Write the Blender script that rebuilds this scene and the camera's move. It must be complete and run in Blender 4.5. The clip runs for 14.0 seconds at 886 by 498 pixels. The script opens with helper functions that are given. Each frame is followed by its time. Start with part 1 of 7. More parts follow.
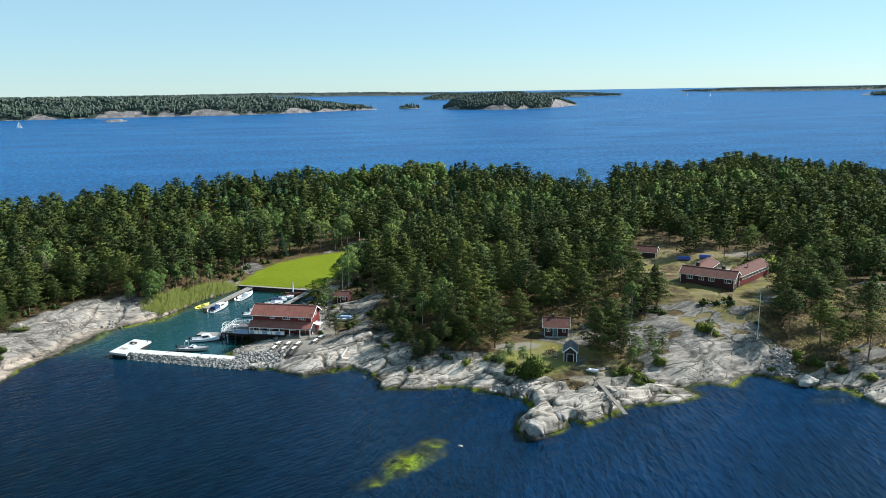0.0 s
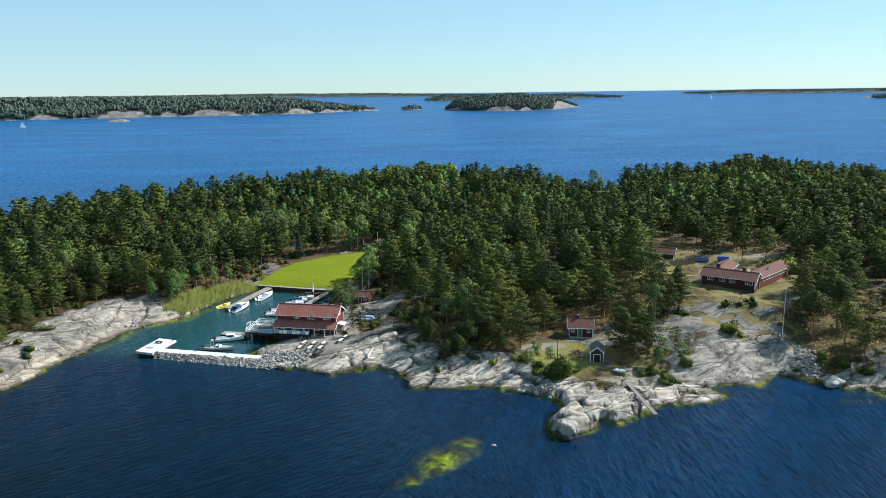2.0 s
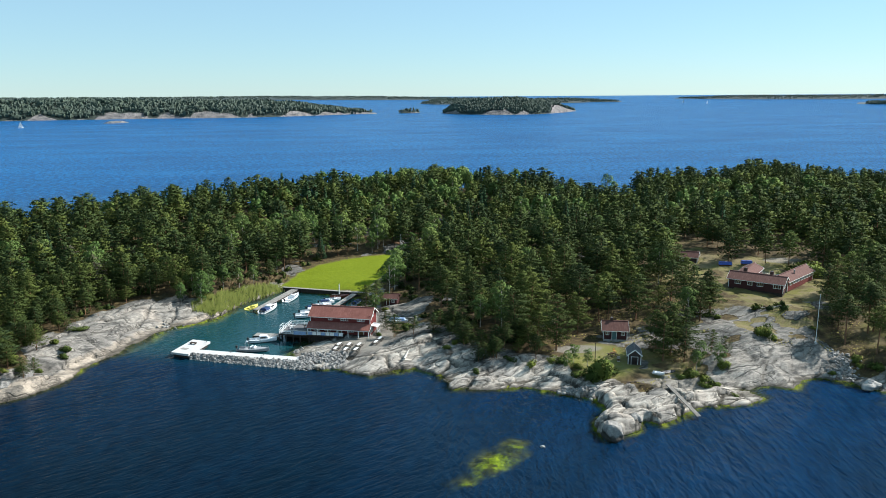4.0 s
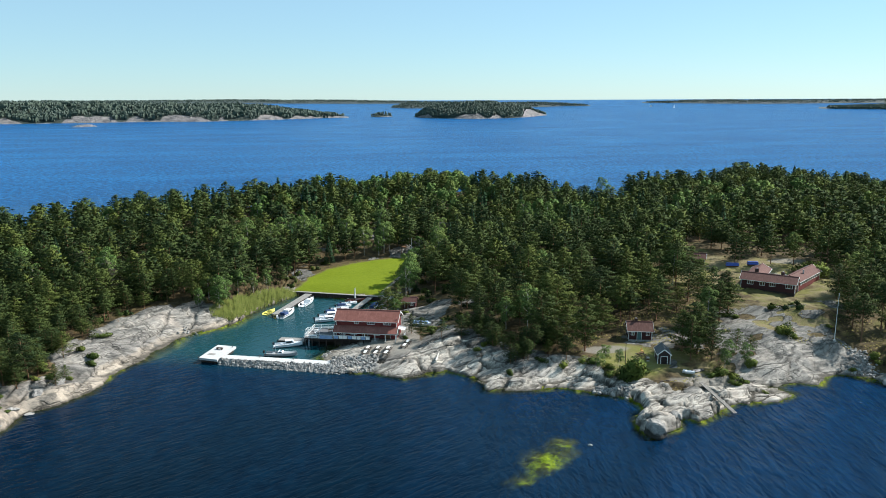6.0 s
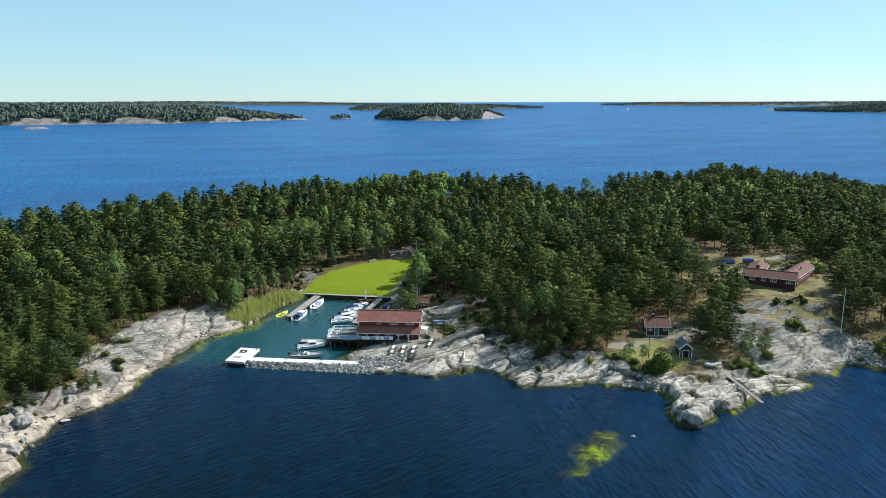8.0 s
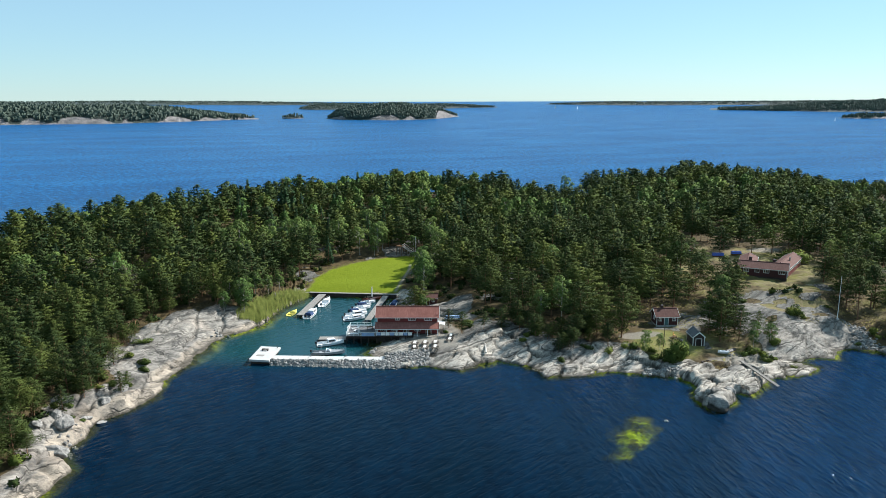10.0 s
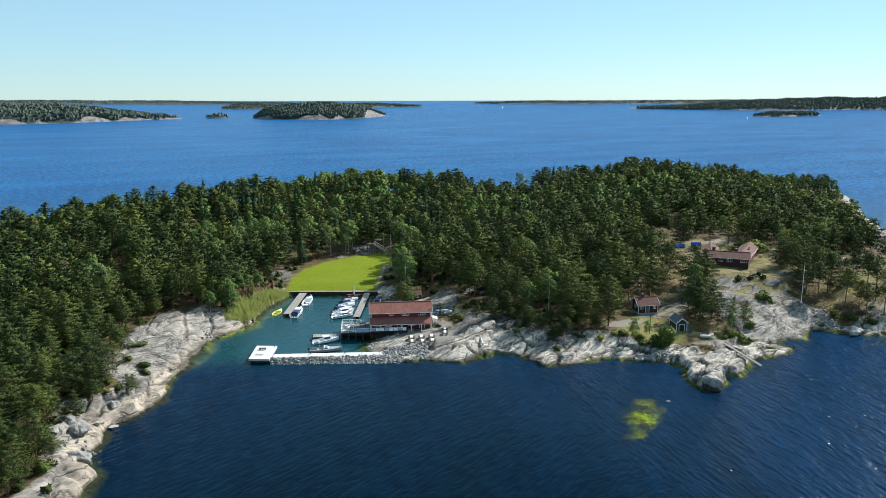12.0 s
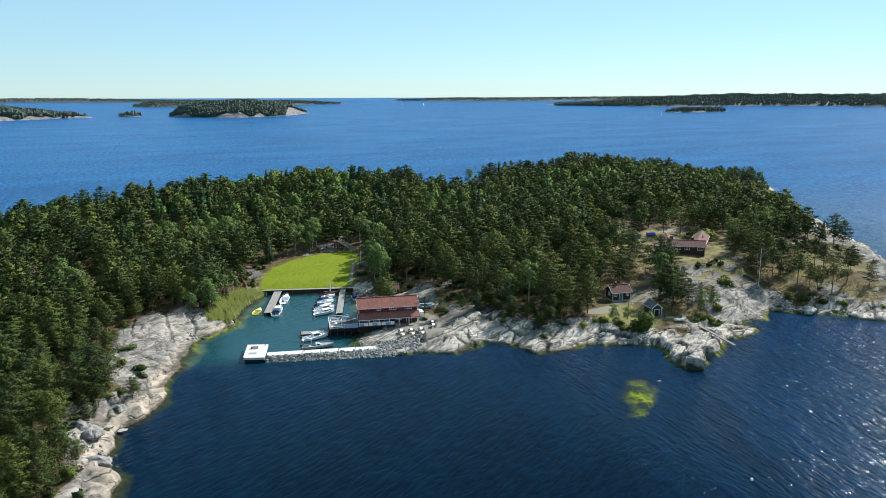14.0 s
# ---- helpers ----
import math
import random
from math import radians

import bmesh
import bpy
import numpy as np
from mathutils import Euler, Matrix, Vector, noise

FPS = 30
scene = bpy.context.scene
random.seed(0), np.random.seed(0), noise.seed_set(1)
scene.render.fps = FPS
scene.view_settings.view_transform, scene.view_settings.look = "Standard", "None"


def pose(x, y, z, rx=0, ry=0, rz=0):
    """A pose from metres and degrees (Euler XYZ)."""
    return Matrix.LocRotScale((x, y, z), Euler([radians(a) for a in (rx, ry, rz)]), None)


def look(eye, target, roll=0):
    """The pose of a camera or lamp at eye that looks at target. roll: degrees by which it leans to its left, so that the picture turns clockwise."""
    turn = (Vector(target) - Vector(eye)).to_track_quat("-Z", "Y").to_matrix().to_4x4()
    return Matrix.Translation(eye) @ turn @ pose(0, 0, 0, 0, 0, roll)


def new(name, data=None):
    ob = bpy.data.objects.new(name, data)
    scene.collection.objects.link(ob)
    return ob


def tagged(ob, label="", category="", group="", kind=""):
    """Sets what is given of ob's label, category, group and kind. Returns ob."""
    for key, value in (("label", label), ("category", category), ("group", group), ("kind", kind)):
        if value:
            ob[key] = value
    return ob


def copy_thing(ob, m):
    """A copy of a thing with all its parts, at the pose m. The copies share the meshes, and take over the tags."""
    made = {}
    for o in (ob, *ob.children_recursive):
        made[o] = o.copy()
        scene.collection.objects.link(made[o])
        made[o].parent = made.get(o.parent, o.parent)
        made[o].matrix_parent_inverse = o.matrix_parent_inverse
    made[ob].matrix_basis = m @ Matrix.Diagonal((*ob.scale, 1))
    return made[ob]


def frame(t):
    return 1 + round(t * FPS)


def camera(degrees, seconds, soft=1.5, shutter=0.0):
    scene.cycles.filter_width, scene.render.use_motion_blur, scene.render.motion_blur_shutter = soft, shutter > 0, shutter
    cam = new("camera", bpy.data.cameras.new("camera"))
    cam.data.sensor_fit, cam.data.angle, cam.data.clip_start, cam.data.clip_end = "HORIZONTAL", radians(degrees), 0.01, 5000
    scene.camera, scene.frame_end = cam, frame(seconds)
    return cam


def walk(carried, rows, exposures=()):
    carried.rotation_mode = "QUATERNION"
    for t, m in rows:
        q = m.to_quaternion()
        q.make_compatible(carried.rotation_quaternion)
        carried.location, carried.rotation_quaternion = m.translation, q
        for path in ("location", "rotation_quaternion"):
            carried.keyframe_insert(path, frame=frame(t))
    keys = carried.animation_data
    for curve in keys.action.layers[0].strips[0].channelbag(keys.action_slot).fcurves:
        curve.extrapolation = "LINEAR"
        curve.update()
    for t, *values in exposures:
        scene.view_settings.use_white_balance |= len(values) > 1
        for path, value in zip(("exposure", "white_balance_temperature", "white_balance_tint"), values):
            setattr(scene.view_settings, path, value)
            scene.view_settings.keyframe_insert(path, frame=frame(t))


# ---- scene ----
cam = camera(62.0, 14.0, 0.7)
PATH = [
    (0, (0.728, 1.006, 59.417), (0.736, 2.96, 58.992), -0.9),
    (0.5, (-0.83, 0.652, 59.535), (-0.822, 2.606, 59.111), -0.9),
    (1, (-2.252, 0.388, 59.552), (-2.244, 2.342, 59.129), -0.8),
    (1.5, (-3.642, 0.315, 59.533), (-3.633, 2.27, 59.11), -0.8),
    (2, (-5.195, 0.183, 59.549), (-5.186, 2.138, 59.127), -0.7),
    (2.5, (-7.099, 0.037, 59.629), (-7.09, 1.992, 59.207), -0.6),
    (3, (-9.351, -0.206, 59.627), (-9.341, 1.75, 59.207), -0.5),
    (5.5, (-25.111, -1.44, 59.863), (-25.026, 0.517, 59.457), -0.2),
    (6, (-28.838, -1.794, 59.957), (-28.727, 0.161, 59.553), -0.2),
    (6.5, (-32.855, -2.221, 60.038), (-32.721, -0.266, 59.636), -0.1),
    (7, (-36.879, -2.557, 60.08), (-36.716, -0.604, 59.679), -0.1),
    (7.5, (-40.992, -2.916, 60.062), (-40.794, -0.967, 59.662), -0.1),
    (8, (-45.19, -3.073, 60.09), (-44.959, -1.127, 59.691), -0.1),
    (10.5, (-66.303, -4.037, 60.001), (-65.894, -2.121, 59.6), -0.1),
    (11, (-70.54, -3.91, 59.953), (-70.081, -2.005, 59.552), -0.1),
    (11.5, (-74.858, -3.83, 59.871), (-74.352, -1.938, 59.469), -0.1),
    (12, (-79.082, -3.738, 59.836), (-78.523, -1.86, 59.433), -0.1),
    (12.5, (-83.221, -3.31, 59.839), (-82.613, -1.448, 59.435), -0.1),
    (13, (-87.413, -2.95, 59.879), (-86.754, -1.106, 59.472), -0.2),
    (13.5, (-91.693, -2.473, 59.868), (-90.982, -0.649, 59.459), -0.2),
    (14, (-95.89, -1.936, 59.919), (-95.13, -0.132, 59.508), -0.2),
]
walk(cam, [(t, look(eye, target, roll)) for t, eye, target, roll in PATH], [(0.0, 0.9, 6050, 10), (14.0, 0.9, 6050, 10)])

# ---- world and sun ----
SUN_AZ, SUN_EL = 67.0, 38.0     # degrees from +y towards +x, degrees above the horizon
world = bpy.data.worlds.new("sky")
scene.world = world
world.use_nodes = True
wn = world.node_tree.nodes
sky = wn.new("ShaderNodeTexSky")
sky.sky_type = "NISHITA"
sky.sun_disc = False
sky.sun_elevation, sky.sun_rotation = radians(SUN_EL), radians(SUN_AZ)
sky.altitude, sky.air_density, sky.dust_density, sky.ozone_density = 60, 1.0, 0.0, 3.0
wn["Background"].inputs["Strength"].default_value = 0.058
blue = wn.new("ShaderNodeMix")
blue.data_type, blue.blend_type = "RGBA", "MULTIPLY"
blue.inputs["Factor"].default_value = 1.0
blue.inputs["B"].default_value = (0.81, 0.97, 1.1, 1)   # clear northern air
world.node_tree.links.new(sky.outputs["Color"], blue.inputs["A"])
pale = wn.new("ShaderNodeMix")
pale.data_type = "RGBA"
pale.inputs["Factor"].default_value = 0.42
pale.inputs["B"].default_value = (5.8, 8.7, 9.0, 1)   # thin summer haze
world.node_tree.links.new(blue.outputs["Result"], pale.inputs["A"])
world.node_tree.links.new(pale.outputs["Result"], wn["Background"].inputs["Color"])
sun = new("sun", bpy.data.lights.new("sun", "SUN"))
sun.data.energy, sun.data.angle, sun.data.color = 5.0, radians(0.5), (1.0, 0.935, 0.83)
sun_dir = Vector((math.sin(radians(SUN_AZ)) * math.cos(radians(SUN_EL)), math.cos(radians(SUN_AZ)) * math.cos(radians(SUN_EL)), math.sin(radians(SUN_EL))))
sun.matrix_world = look(sun_dir * 300, (0, 0, 0))


# ---- materials ----
class Mat:
    """A small helper round a node material."""

    def __init__(self, name, rough=0.7, metal=0.0, spec=0.5):
        self.m = bpy.data.materials.new(name)
        self.m.use_nodes = True
        self.t = self.m.node_tree
        self.b = self.t.nodes["Principled BSDF"]
        self.b.inputs["Roughness"].default_value = rough
        self.b.inputs["Metallic"].default_value = metal
        self.b.inputs["Specular IOR Level"].default_value = spec
        self.pos = None

    def node(self, kind, **props):
        n = self.t.nodes.new(kind)
        for k, v in props.items():
            setattr(n, k, v)
        return n

    def link(self, a, b):
        self.t.links.new(a, b)

    def put(self, value, socket):
        if isinstance(value, bpy.types.NodeSocket):
            self.link(value, socket)
        else:
            socket.default_value = value

    def place(self, world_space=True):
        if self.pos is None:
            if world_space:
                self.pos = self.node("ShaderNodeNewGeometry").outputs["Position"]
            else:
                self.pos = self.node("ShaderNodeTexCoord").outputs["Object"]
        return self.pos

    def noise(self, scale, detail=4, rough=0.55, stretch=None, turn=0.0, distortion=0.0):
        v = self.place()
        if stretch:
            mp = self.node("ShaderNodeMapping", vector_type="TEXTURE")
            mp.inputs["Scale"].default_value = tuple(1 / s for s in stretch)
            mp.inputs["Rotation"].default_value = (0, 0, radians(turn))
            self.link(v, mp.inputs["Vector"])
            v = mp.outputs["Vector"]
        n = self.node("ShaderNodeTexNoise")
        n.inputs["Scale"].default_value = scale
        n.inputs["Detail"].default_value = detail
        n.inputs["Roughness"].default_value = rough
        n.inputs["Distortion"].default_value = distortion
        self.link(v, n.inputs["Vector"])
        return n.outputs["Fac"]

    def ramp(self, fac, stops):
        r = self.node("ShaderNodeValToRGB")
        e = r.color_ramp.elements
        while len(e) < len(stops):
            e.new(0.5)
        for el, (p, c) in zip(e, stops):
            el.position = p
            el.color = (*c, 1) if len(c) == 3 else c
        self.link(fac, r.inputs["Fac"])
        return r.outputs["Color"]

    def step(self, fac, lo, hi, to0=0.0, to1=1.0):
        r = self.node("ShaderNodeMapRange")
        r.interpolation_type = "SMOOTHSTEP"
        r.inputs["From Min"].default_value, r.inputs["From Max"].default_value = lo, hi
        r.inputs["To Min"].default_value, r.inputs["To Max"].default_value = to0, to1
        self.link(fac, r.inputs["Value"])
        return r.outputs["Result"]

    def math(self, op, a, b=0.0):
        n = self.node("ShaderNodeMath", operation=op)
        self.put(a, n.inputs[0])
        self.put(b, n.inputs[1])
        return n.outputs[0]

    def mix(self, fac, a, b, kind="MIX"):
        n = self.node("ShaderNodeMix", data_type="RGBA", blend_type=kind)
        self.put(fac, n.inputs["Factor"])
        for v, s in ((a, n.inputs["A"]), (b, n.inputs["B"])):
            self.put(v if isinstance(v, bpy.types.NodeSocket) else (*v, 1), s)
        return n.outputs["Result"]

    def attr(self, name):
        return self.node("ShaderNodeAttribute", attribute_name=name).outputs["Fac"]

    def colour(self, c):
        self.put(c if isinstance(c, bpy.types.NodeSocket) else (*c, 1), self.b.inputs["Base Color"])
        return self

    def bump(self, height, distance, strength=1.0):
        n = self.node("ShaderNodeBump")
        n.inputs["Distance"].default_value, n.inputs["Strength"].default_value = distance, strength
        self.link(height, n.inputs["Height"])
        self.link(n.outputs["Normal"], self.b.inputs["Normal"])
        return self


def stained(name, c, rough=0.6, var=0.25, scale=1.2, metal=0.0, fine=14.0, relief=0.01):
    """A plain painted or raw surface with two scales of variation and slight relief."""
    m = Mat(name, rough, metal, 0.5 if rough < 0.7 else 0.2)
    lo, hi = tuple(v * (1 - var) for v in c), tuple(min(1.0, v * (1 + var)) for v in c)
    big, small = m.noise(scale, 3), m.noise(fine, 4)
    m.colour(m.mix(0.35, m.ramp(big, [(0.3, lo), (0.7, hi)]), m.ramp(small, [(0.3, lo), (0.7, hi)])))
    m.bump(small, relief)
    return m.m


def foliage(name, dark, mid, light, gloss=0.08):
    m = Mat(name, 0.85, spec=gloss)
    tree = m.math("FRACT", m.math("ADD", m.attr("tint"), m.node("ShaderNodeObjectInfo").outputs["Random"]))
    leaf = m.node("ShaderNodeNewGeometry").outputs["Random Per Island"]
    c = m.ramp(tree, [(0.0, dark), (0.55, mid), (1.0, light)])
    c = m.mix(m.math("ADD", m.step(leaf, 0, 1, 0.0, 0.12), m.math("MULTIPLY", m.attr("bough"), 0.5)), c, m.mix(0.7, mid, light))
    m.colour(c)
    tr = m.node("ShaderNodeBsdfTranslucent")
    m.link(c, tr.inputs["Color"])
    mx = m.node("ShaderNodeMixShader")
    mx.inputs["Fac"].default_value = 0.08
    m.link(m.b.outputs["BSDF"], mx.inputs[1])
    m.link(tr.outputs["BSDF"], mx.inputs[2])
    m.link(mx.outputs["Shader"], m.t.nodes["Material Output"].inputs["Surface"])
    return m.m


PINE = foliage("pine_needles", (0.02, 0.037, 0.016), (0.041, 0.062, 0.019), (0.086, 0.108, 0.024))
SPRUCE = foliage("spruce_needles", (0.018, 0.045, 0.023), (0.03, 0.064, 0.03), (0.05, 0.09, 0.036))
BIRCH = foliage("birch_leaves", (0.06, 0.115, 0.03), (0.09, 0.145, 0.042), (0.135, 0.185, 0.05))
SHRUB = foliage("shrub_leaves", (0.045, 0.072, 0.02), (0.085, 0.118, 0.026), (0.15, 0.178, 0.036))
REED = foliage("reed_blades", (0.075, 0.1, 0.022), (0.11, 0.135, 0.03), (0.16, 0.17, 0.045))
DEADWOOD = foliage("bare_twigs", (0.09, 0.075, 0.06), (0.12, 0.1, 0.08), (0.16, 0.13, 0.1))
BARK = stained("pine_bark", (0.19, 0.105, 0.06), 0.9, 0.4, 3.0)
BIRCH_BARK = stained("birch_bark", (0.45, 0.42, 0.38), 0.8, 0.35, 3.0)

# ---- the lie of the land ----
rng = np.random.default_rng(7)
TABLE = rng.random((256, 256))


def vnoise(x, y, seed=0):
    x, y = x + seed * 37.3, y + seed * 91.7
    i, j = np.floor(x).astype(int), np.floor(y).astype(int)
    u, v = x - i, y - j
    u, v = u * u * (3 - 2 * u), v * v * (3 - 2 * v)
    a, b = TABLE[i % 256, j % 256], TABLE[(i + 1) % 256, j % 256]
    c, d = TABLE[i % 256, (j + 1) % 256], TABLE[(i + 1) % 256, (j + 1) % 256]
    return (a * (1 - u) + b * u) * (1 - v) + (c * (1 - u) + d * u) * v


def fbm(x, y, octaves=4, seed=0):
    total, amp, norm = 0, 1.0, 0
    for k in range(octaves):
        total, norm = total + amp * vnoise(x * 2 ** k, y * 2 ** k, seed + k), norm + amp
        amp *= 0.5
    return total / norm


def smooth(v, lo, hi):
    t = np.clip((v - lo) / (hi - lo), 0, 1)
    return t * t * (3 - 2 * t)


def cells(x, y, seed=0):
    """Jittered cells: the gap to the second-nearest seed, a random value for each cell, and how far its own tilt lifts the point."""
    i, j = np.floor(x).astype(int), np.floor(y).astype(int)
    f1, f2, val, tilt = np.full(x.shape, 9.0), np.full(x.shape, 9.0), np.zeros(x.shape), np.zeros(x.shape)
    for di in (-1, 0, 1):
        for dj in (-1, 0, 1):
            a, b = (i + di + seed * 13) % 256, (j + dj + seed * 29) % 256
            ox, oy = x - i - di - TABLE[a, b], y - j - dj - TABLE[b, a]
            d = np.hypot(ox, oy)
            near = d < f1
            f2 = np.where(near, f1, np.minimum(f2, d))
            val = np.where(near, TABLE[(a + 91) % 256, (b + 17) % 256], val)
            tilt = np.where(near, ox * (TABLE[(a + 33) % 256, (b + 71) % 256] - 0.5) + oy * (TABLE[(a + 57) % 256, (b + 23) % 256] - 0.5), tilt)
            f1 = np.where(near, d, f1)
    return f2 - f1, val, tilt


# the shoreline, stretch by stretch, metres in plan
WEST_SHORE = [(-225, 200), (-215, 110), (-170, 60), (-130, 66), (-110, 90), (-103.5, 108), (-101.7, 117), (-105, 124), (-102.6, 130), (-103.6, 136), (-97.5, 140.3), (-94.2, 147), (-93.2, 156), (-89.6, 166), (-86.8, 178), (-84.8, 184), (-78.6, 188.3), (-75, 192.3)]
HARBOUR_SHORE = [(-72, 201), (-69, 209), (-64.5, 216.5), (-61.3, 221), (-36.5, 213), (-36, 205), (-38.5, 192), (-41.5, 184), (-45, 177), (-45.5, 172.5), (-48, 167), (-47.5, 160), (-46, 155.5)]
SOUTH_SHORE = [(-41, 154), (-36.9, 155), (-33, 151.6), (-28.8, 149.2), (-22, 151.8), (-19.4, 153.8), (-14.5, 149.8), (-12, 142.6), (-3.5, 141.4), (2.4, 142.8), (7.4, 140.4), (13.7, 137)]
POINT_SHORE = [(17.5, 136.5), (18.4, 130), (14.4, 124), (14, 120.5), (16, 118.1), (20.4, 121.7), (24, 125.5), (26.5, 123.8), (31.2, 127.8), (37.7, 132.7), (45.3, 132.5), (51.3, 136.2), (48.4, 139.8), (54.7, 141.8), (58.9, 139.7), (62, 143.7), (66, 145.3), (73, 142.3), (75.5, 138.2), (82, 137.5)]
EAST_SHORE = [(83, 130), (90, 123), (112, 128), (135, 150), (150, 172), (173, 200), (189.5, 229), (214.5, 266), (255, 317), (300, 374), (300, 395), (265, 410)]
NORTH_SHORE = [(200, 418), (140, 412), (95, 400), (60, 402), (20, 394), (-30, 402), (-65, 390), (-92, 372), (-125, 332), (-165, 300), (-205, 270)]
COAST = np.array(WEST_SHORE + HARBOUR_SHORE + SOUTH_SHORE + POINT_SHORE + EAST_SHORE + NORTH_SHORE, float)


def ring_distance(x, y, ring):
    """Signed distance to a closed ring: positive inside."""
    best, inside = np.full(x.shape, 1e9), np.zeros(x.shape, bool)
    for (ax, ay), (bx, by) in zip(ring, np.roll(ring, -1, 0)):
        dx, dy = bx - ax, by - ay
        t = np.clip(((x - ax) * dx + (y - ay) * dy) / (dx * dx + dy * dy), 0, 1)
        best = np.minimum(best, (x - ax - t * dx) ** 2 + (y - ay - t * dy) ** 2)
        if dy:
            inside ^= ((ay > y) != (by > y)) & (x < dx * (y - ay) / dy + ax)
    return np.where(inside, 1, -1) * np.sqrt(best)


# ground heights inland
SUMMITS = [(-110, 150, 4.5), (-112, 125, 4), (-105, 165, 4.5), (-127, 192, 5.5), (-112, 246, 8.5), (-90, 237, 4.5), (-95, 205, 4.5), (-123, 287, 12), (-98, 313, 11), (-160, 250, 9), (-170, 160, 7), (-64, 355, 10.3), (-31, 370, 10.5), (0, 365, 11.5), (34, 374, 9.5), (60, 375, 2), (110, 375, 8), (153, 363, 12.8), (204, 370, 12), (250, 370, 5), (200, 262, 3), (235, 318, 3), (160, 205, 3), (270, 390, 2.5)]
SLOPES = [(-14, 200, 3.5), (-10, 175, 4), (21, 196, 6), (50, 197, 8), (77, 232, 9), (107, 225, 9), (30, 240, 7), (0, 240, 5), (-24, 281, 4), (40, 290, 8), (-60, 285, 5), (130, 270, 10), (170, 310, 11), (150, 230, 7), (120, 185, 7), (100, 160, 5), (-70, 250, 3)]
GROUNDS = [(26, 161, 3.6), (28, 148, 2.9), (67, 190, 8.2), (85, 198, 8), (60, 220, 8), (64, 184, 7.6), (74, 170, 8.3), (70, 155, 6.9), (48, 147, 4.8), (56, 160, 6.5), (40, 165, 4.8), (31, 142, 2.4), (16, 150, 2.6), (0, 155, 3.6), (-18, 163, 3.6), (-28, 154.5, 2.6), (40, 139, 2.0), (-8, 148, 2.2), (73, 147.5, 0.9), (74.6, 152.4, 1.9), (76.8, 157, 3.4), (72.8, 150, 1.3), (78, 148, 2.6), (84, 146, 3.0), (88, 140, 2.2), (17.5, 122, 2.8), (20, 128.5, 2.3), (27, 127.5, 2.5), (24, 134, 2.2), (36, 134.5, 1.7), (45, 136.5, 1.4)]
LEVELS = [(-35, 162, 1.9), (-30, 167, 2.0), (-41, 165, 1.5), (-44.5, 166.5, 0.9), (-44, 162, 0.9), (-36, 175, 1.6), (-27, 200, 1.8), (-48, 226, 1.5), (-35, 226, 1.6), (-45, 250, 2.2), (-28, 255, 2.4), (-60, 232, 1.4), (-28, 185, 2.2)]
RELIEF = np.array(SUMMITS + SLOPES + GROUNDS + LEVELS, float)
MEADOW = np.array([(-63.5, 222.5), (-60, 238), (-52, 250), (-44, 257), (-32, 262), (-22, 262), (-22, 246), (-31, 232), (-34, 215.5)], float)
PATH_RING = [(-36.0, 217.0), (-33.6, 224.0), (-31.4, 231.0), (-28.4, 240.0), (-26.6, 248.0), (-25.6, 248.0), (-27.4, 239.6), (-30.4, 230.6), (-32.6, 223.6), (-35.0, 216.8)]
SLIP = np.array([(-49, 168.5), (-47.5, 160.5), (-40, 160), (-38, 167), (-42, 172)], float)
YARD = np.array([(-40, 167), (-39.4, 161), (-28, 159.5), (-24, 168), (-27, 186), (-31, 177)], float)


def slabs(x, y):
    """The joints that split the bedrock into large and small slabs."""
    way = radians(18) + radians(50) * (1 - smooth(x, -78, -62))
    ca, sa = np.cos(way), np.sin(way)
    u, v = ca * x + sa * y, -sa * x + ca * y
    wob = 1.3 * (fbm(x / 6, y / 6, 2, 21) - 0.5)
    broad = 1 + 0.45 * (1 - smooth(x, -78, -62))
    u, v = u / broad, v / broad
    gap, lift, tip = cells(u / 12 + wob * 0.25, v / 5.4 + wob * 0.5, 2)
    gap2, lift2, tip2 = cells(u / 5.4 - wob * 0.3, v / 2.6 + wob * 0.3, 6)
    return gap, lift, tip, gap2, lift2, tip2, v * broad


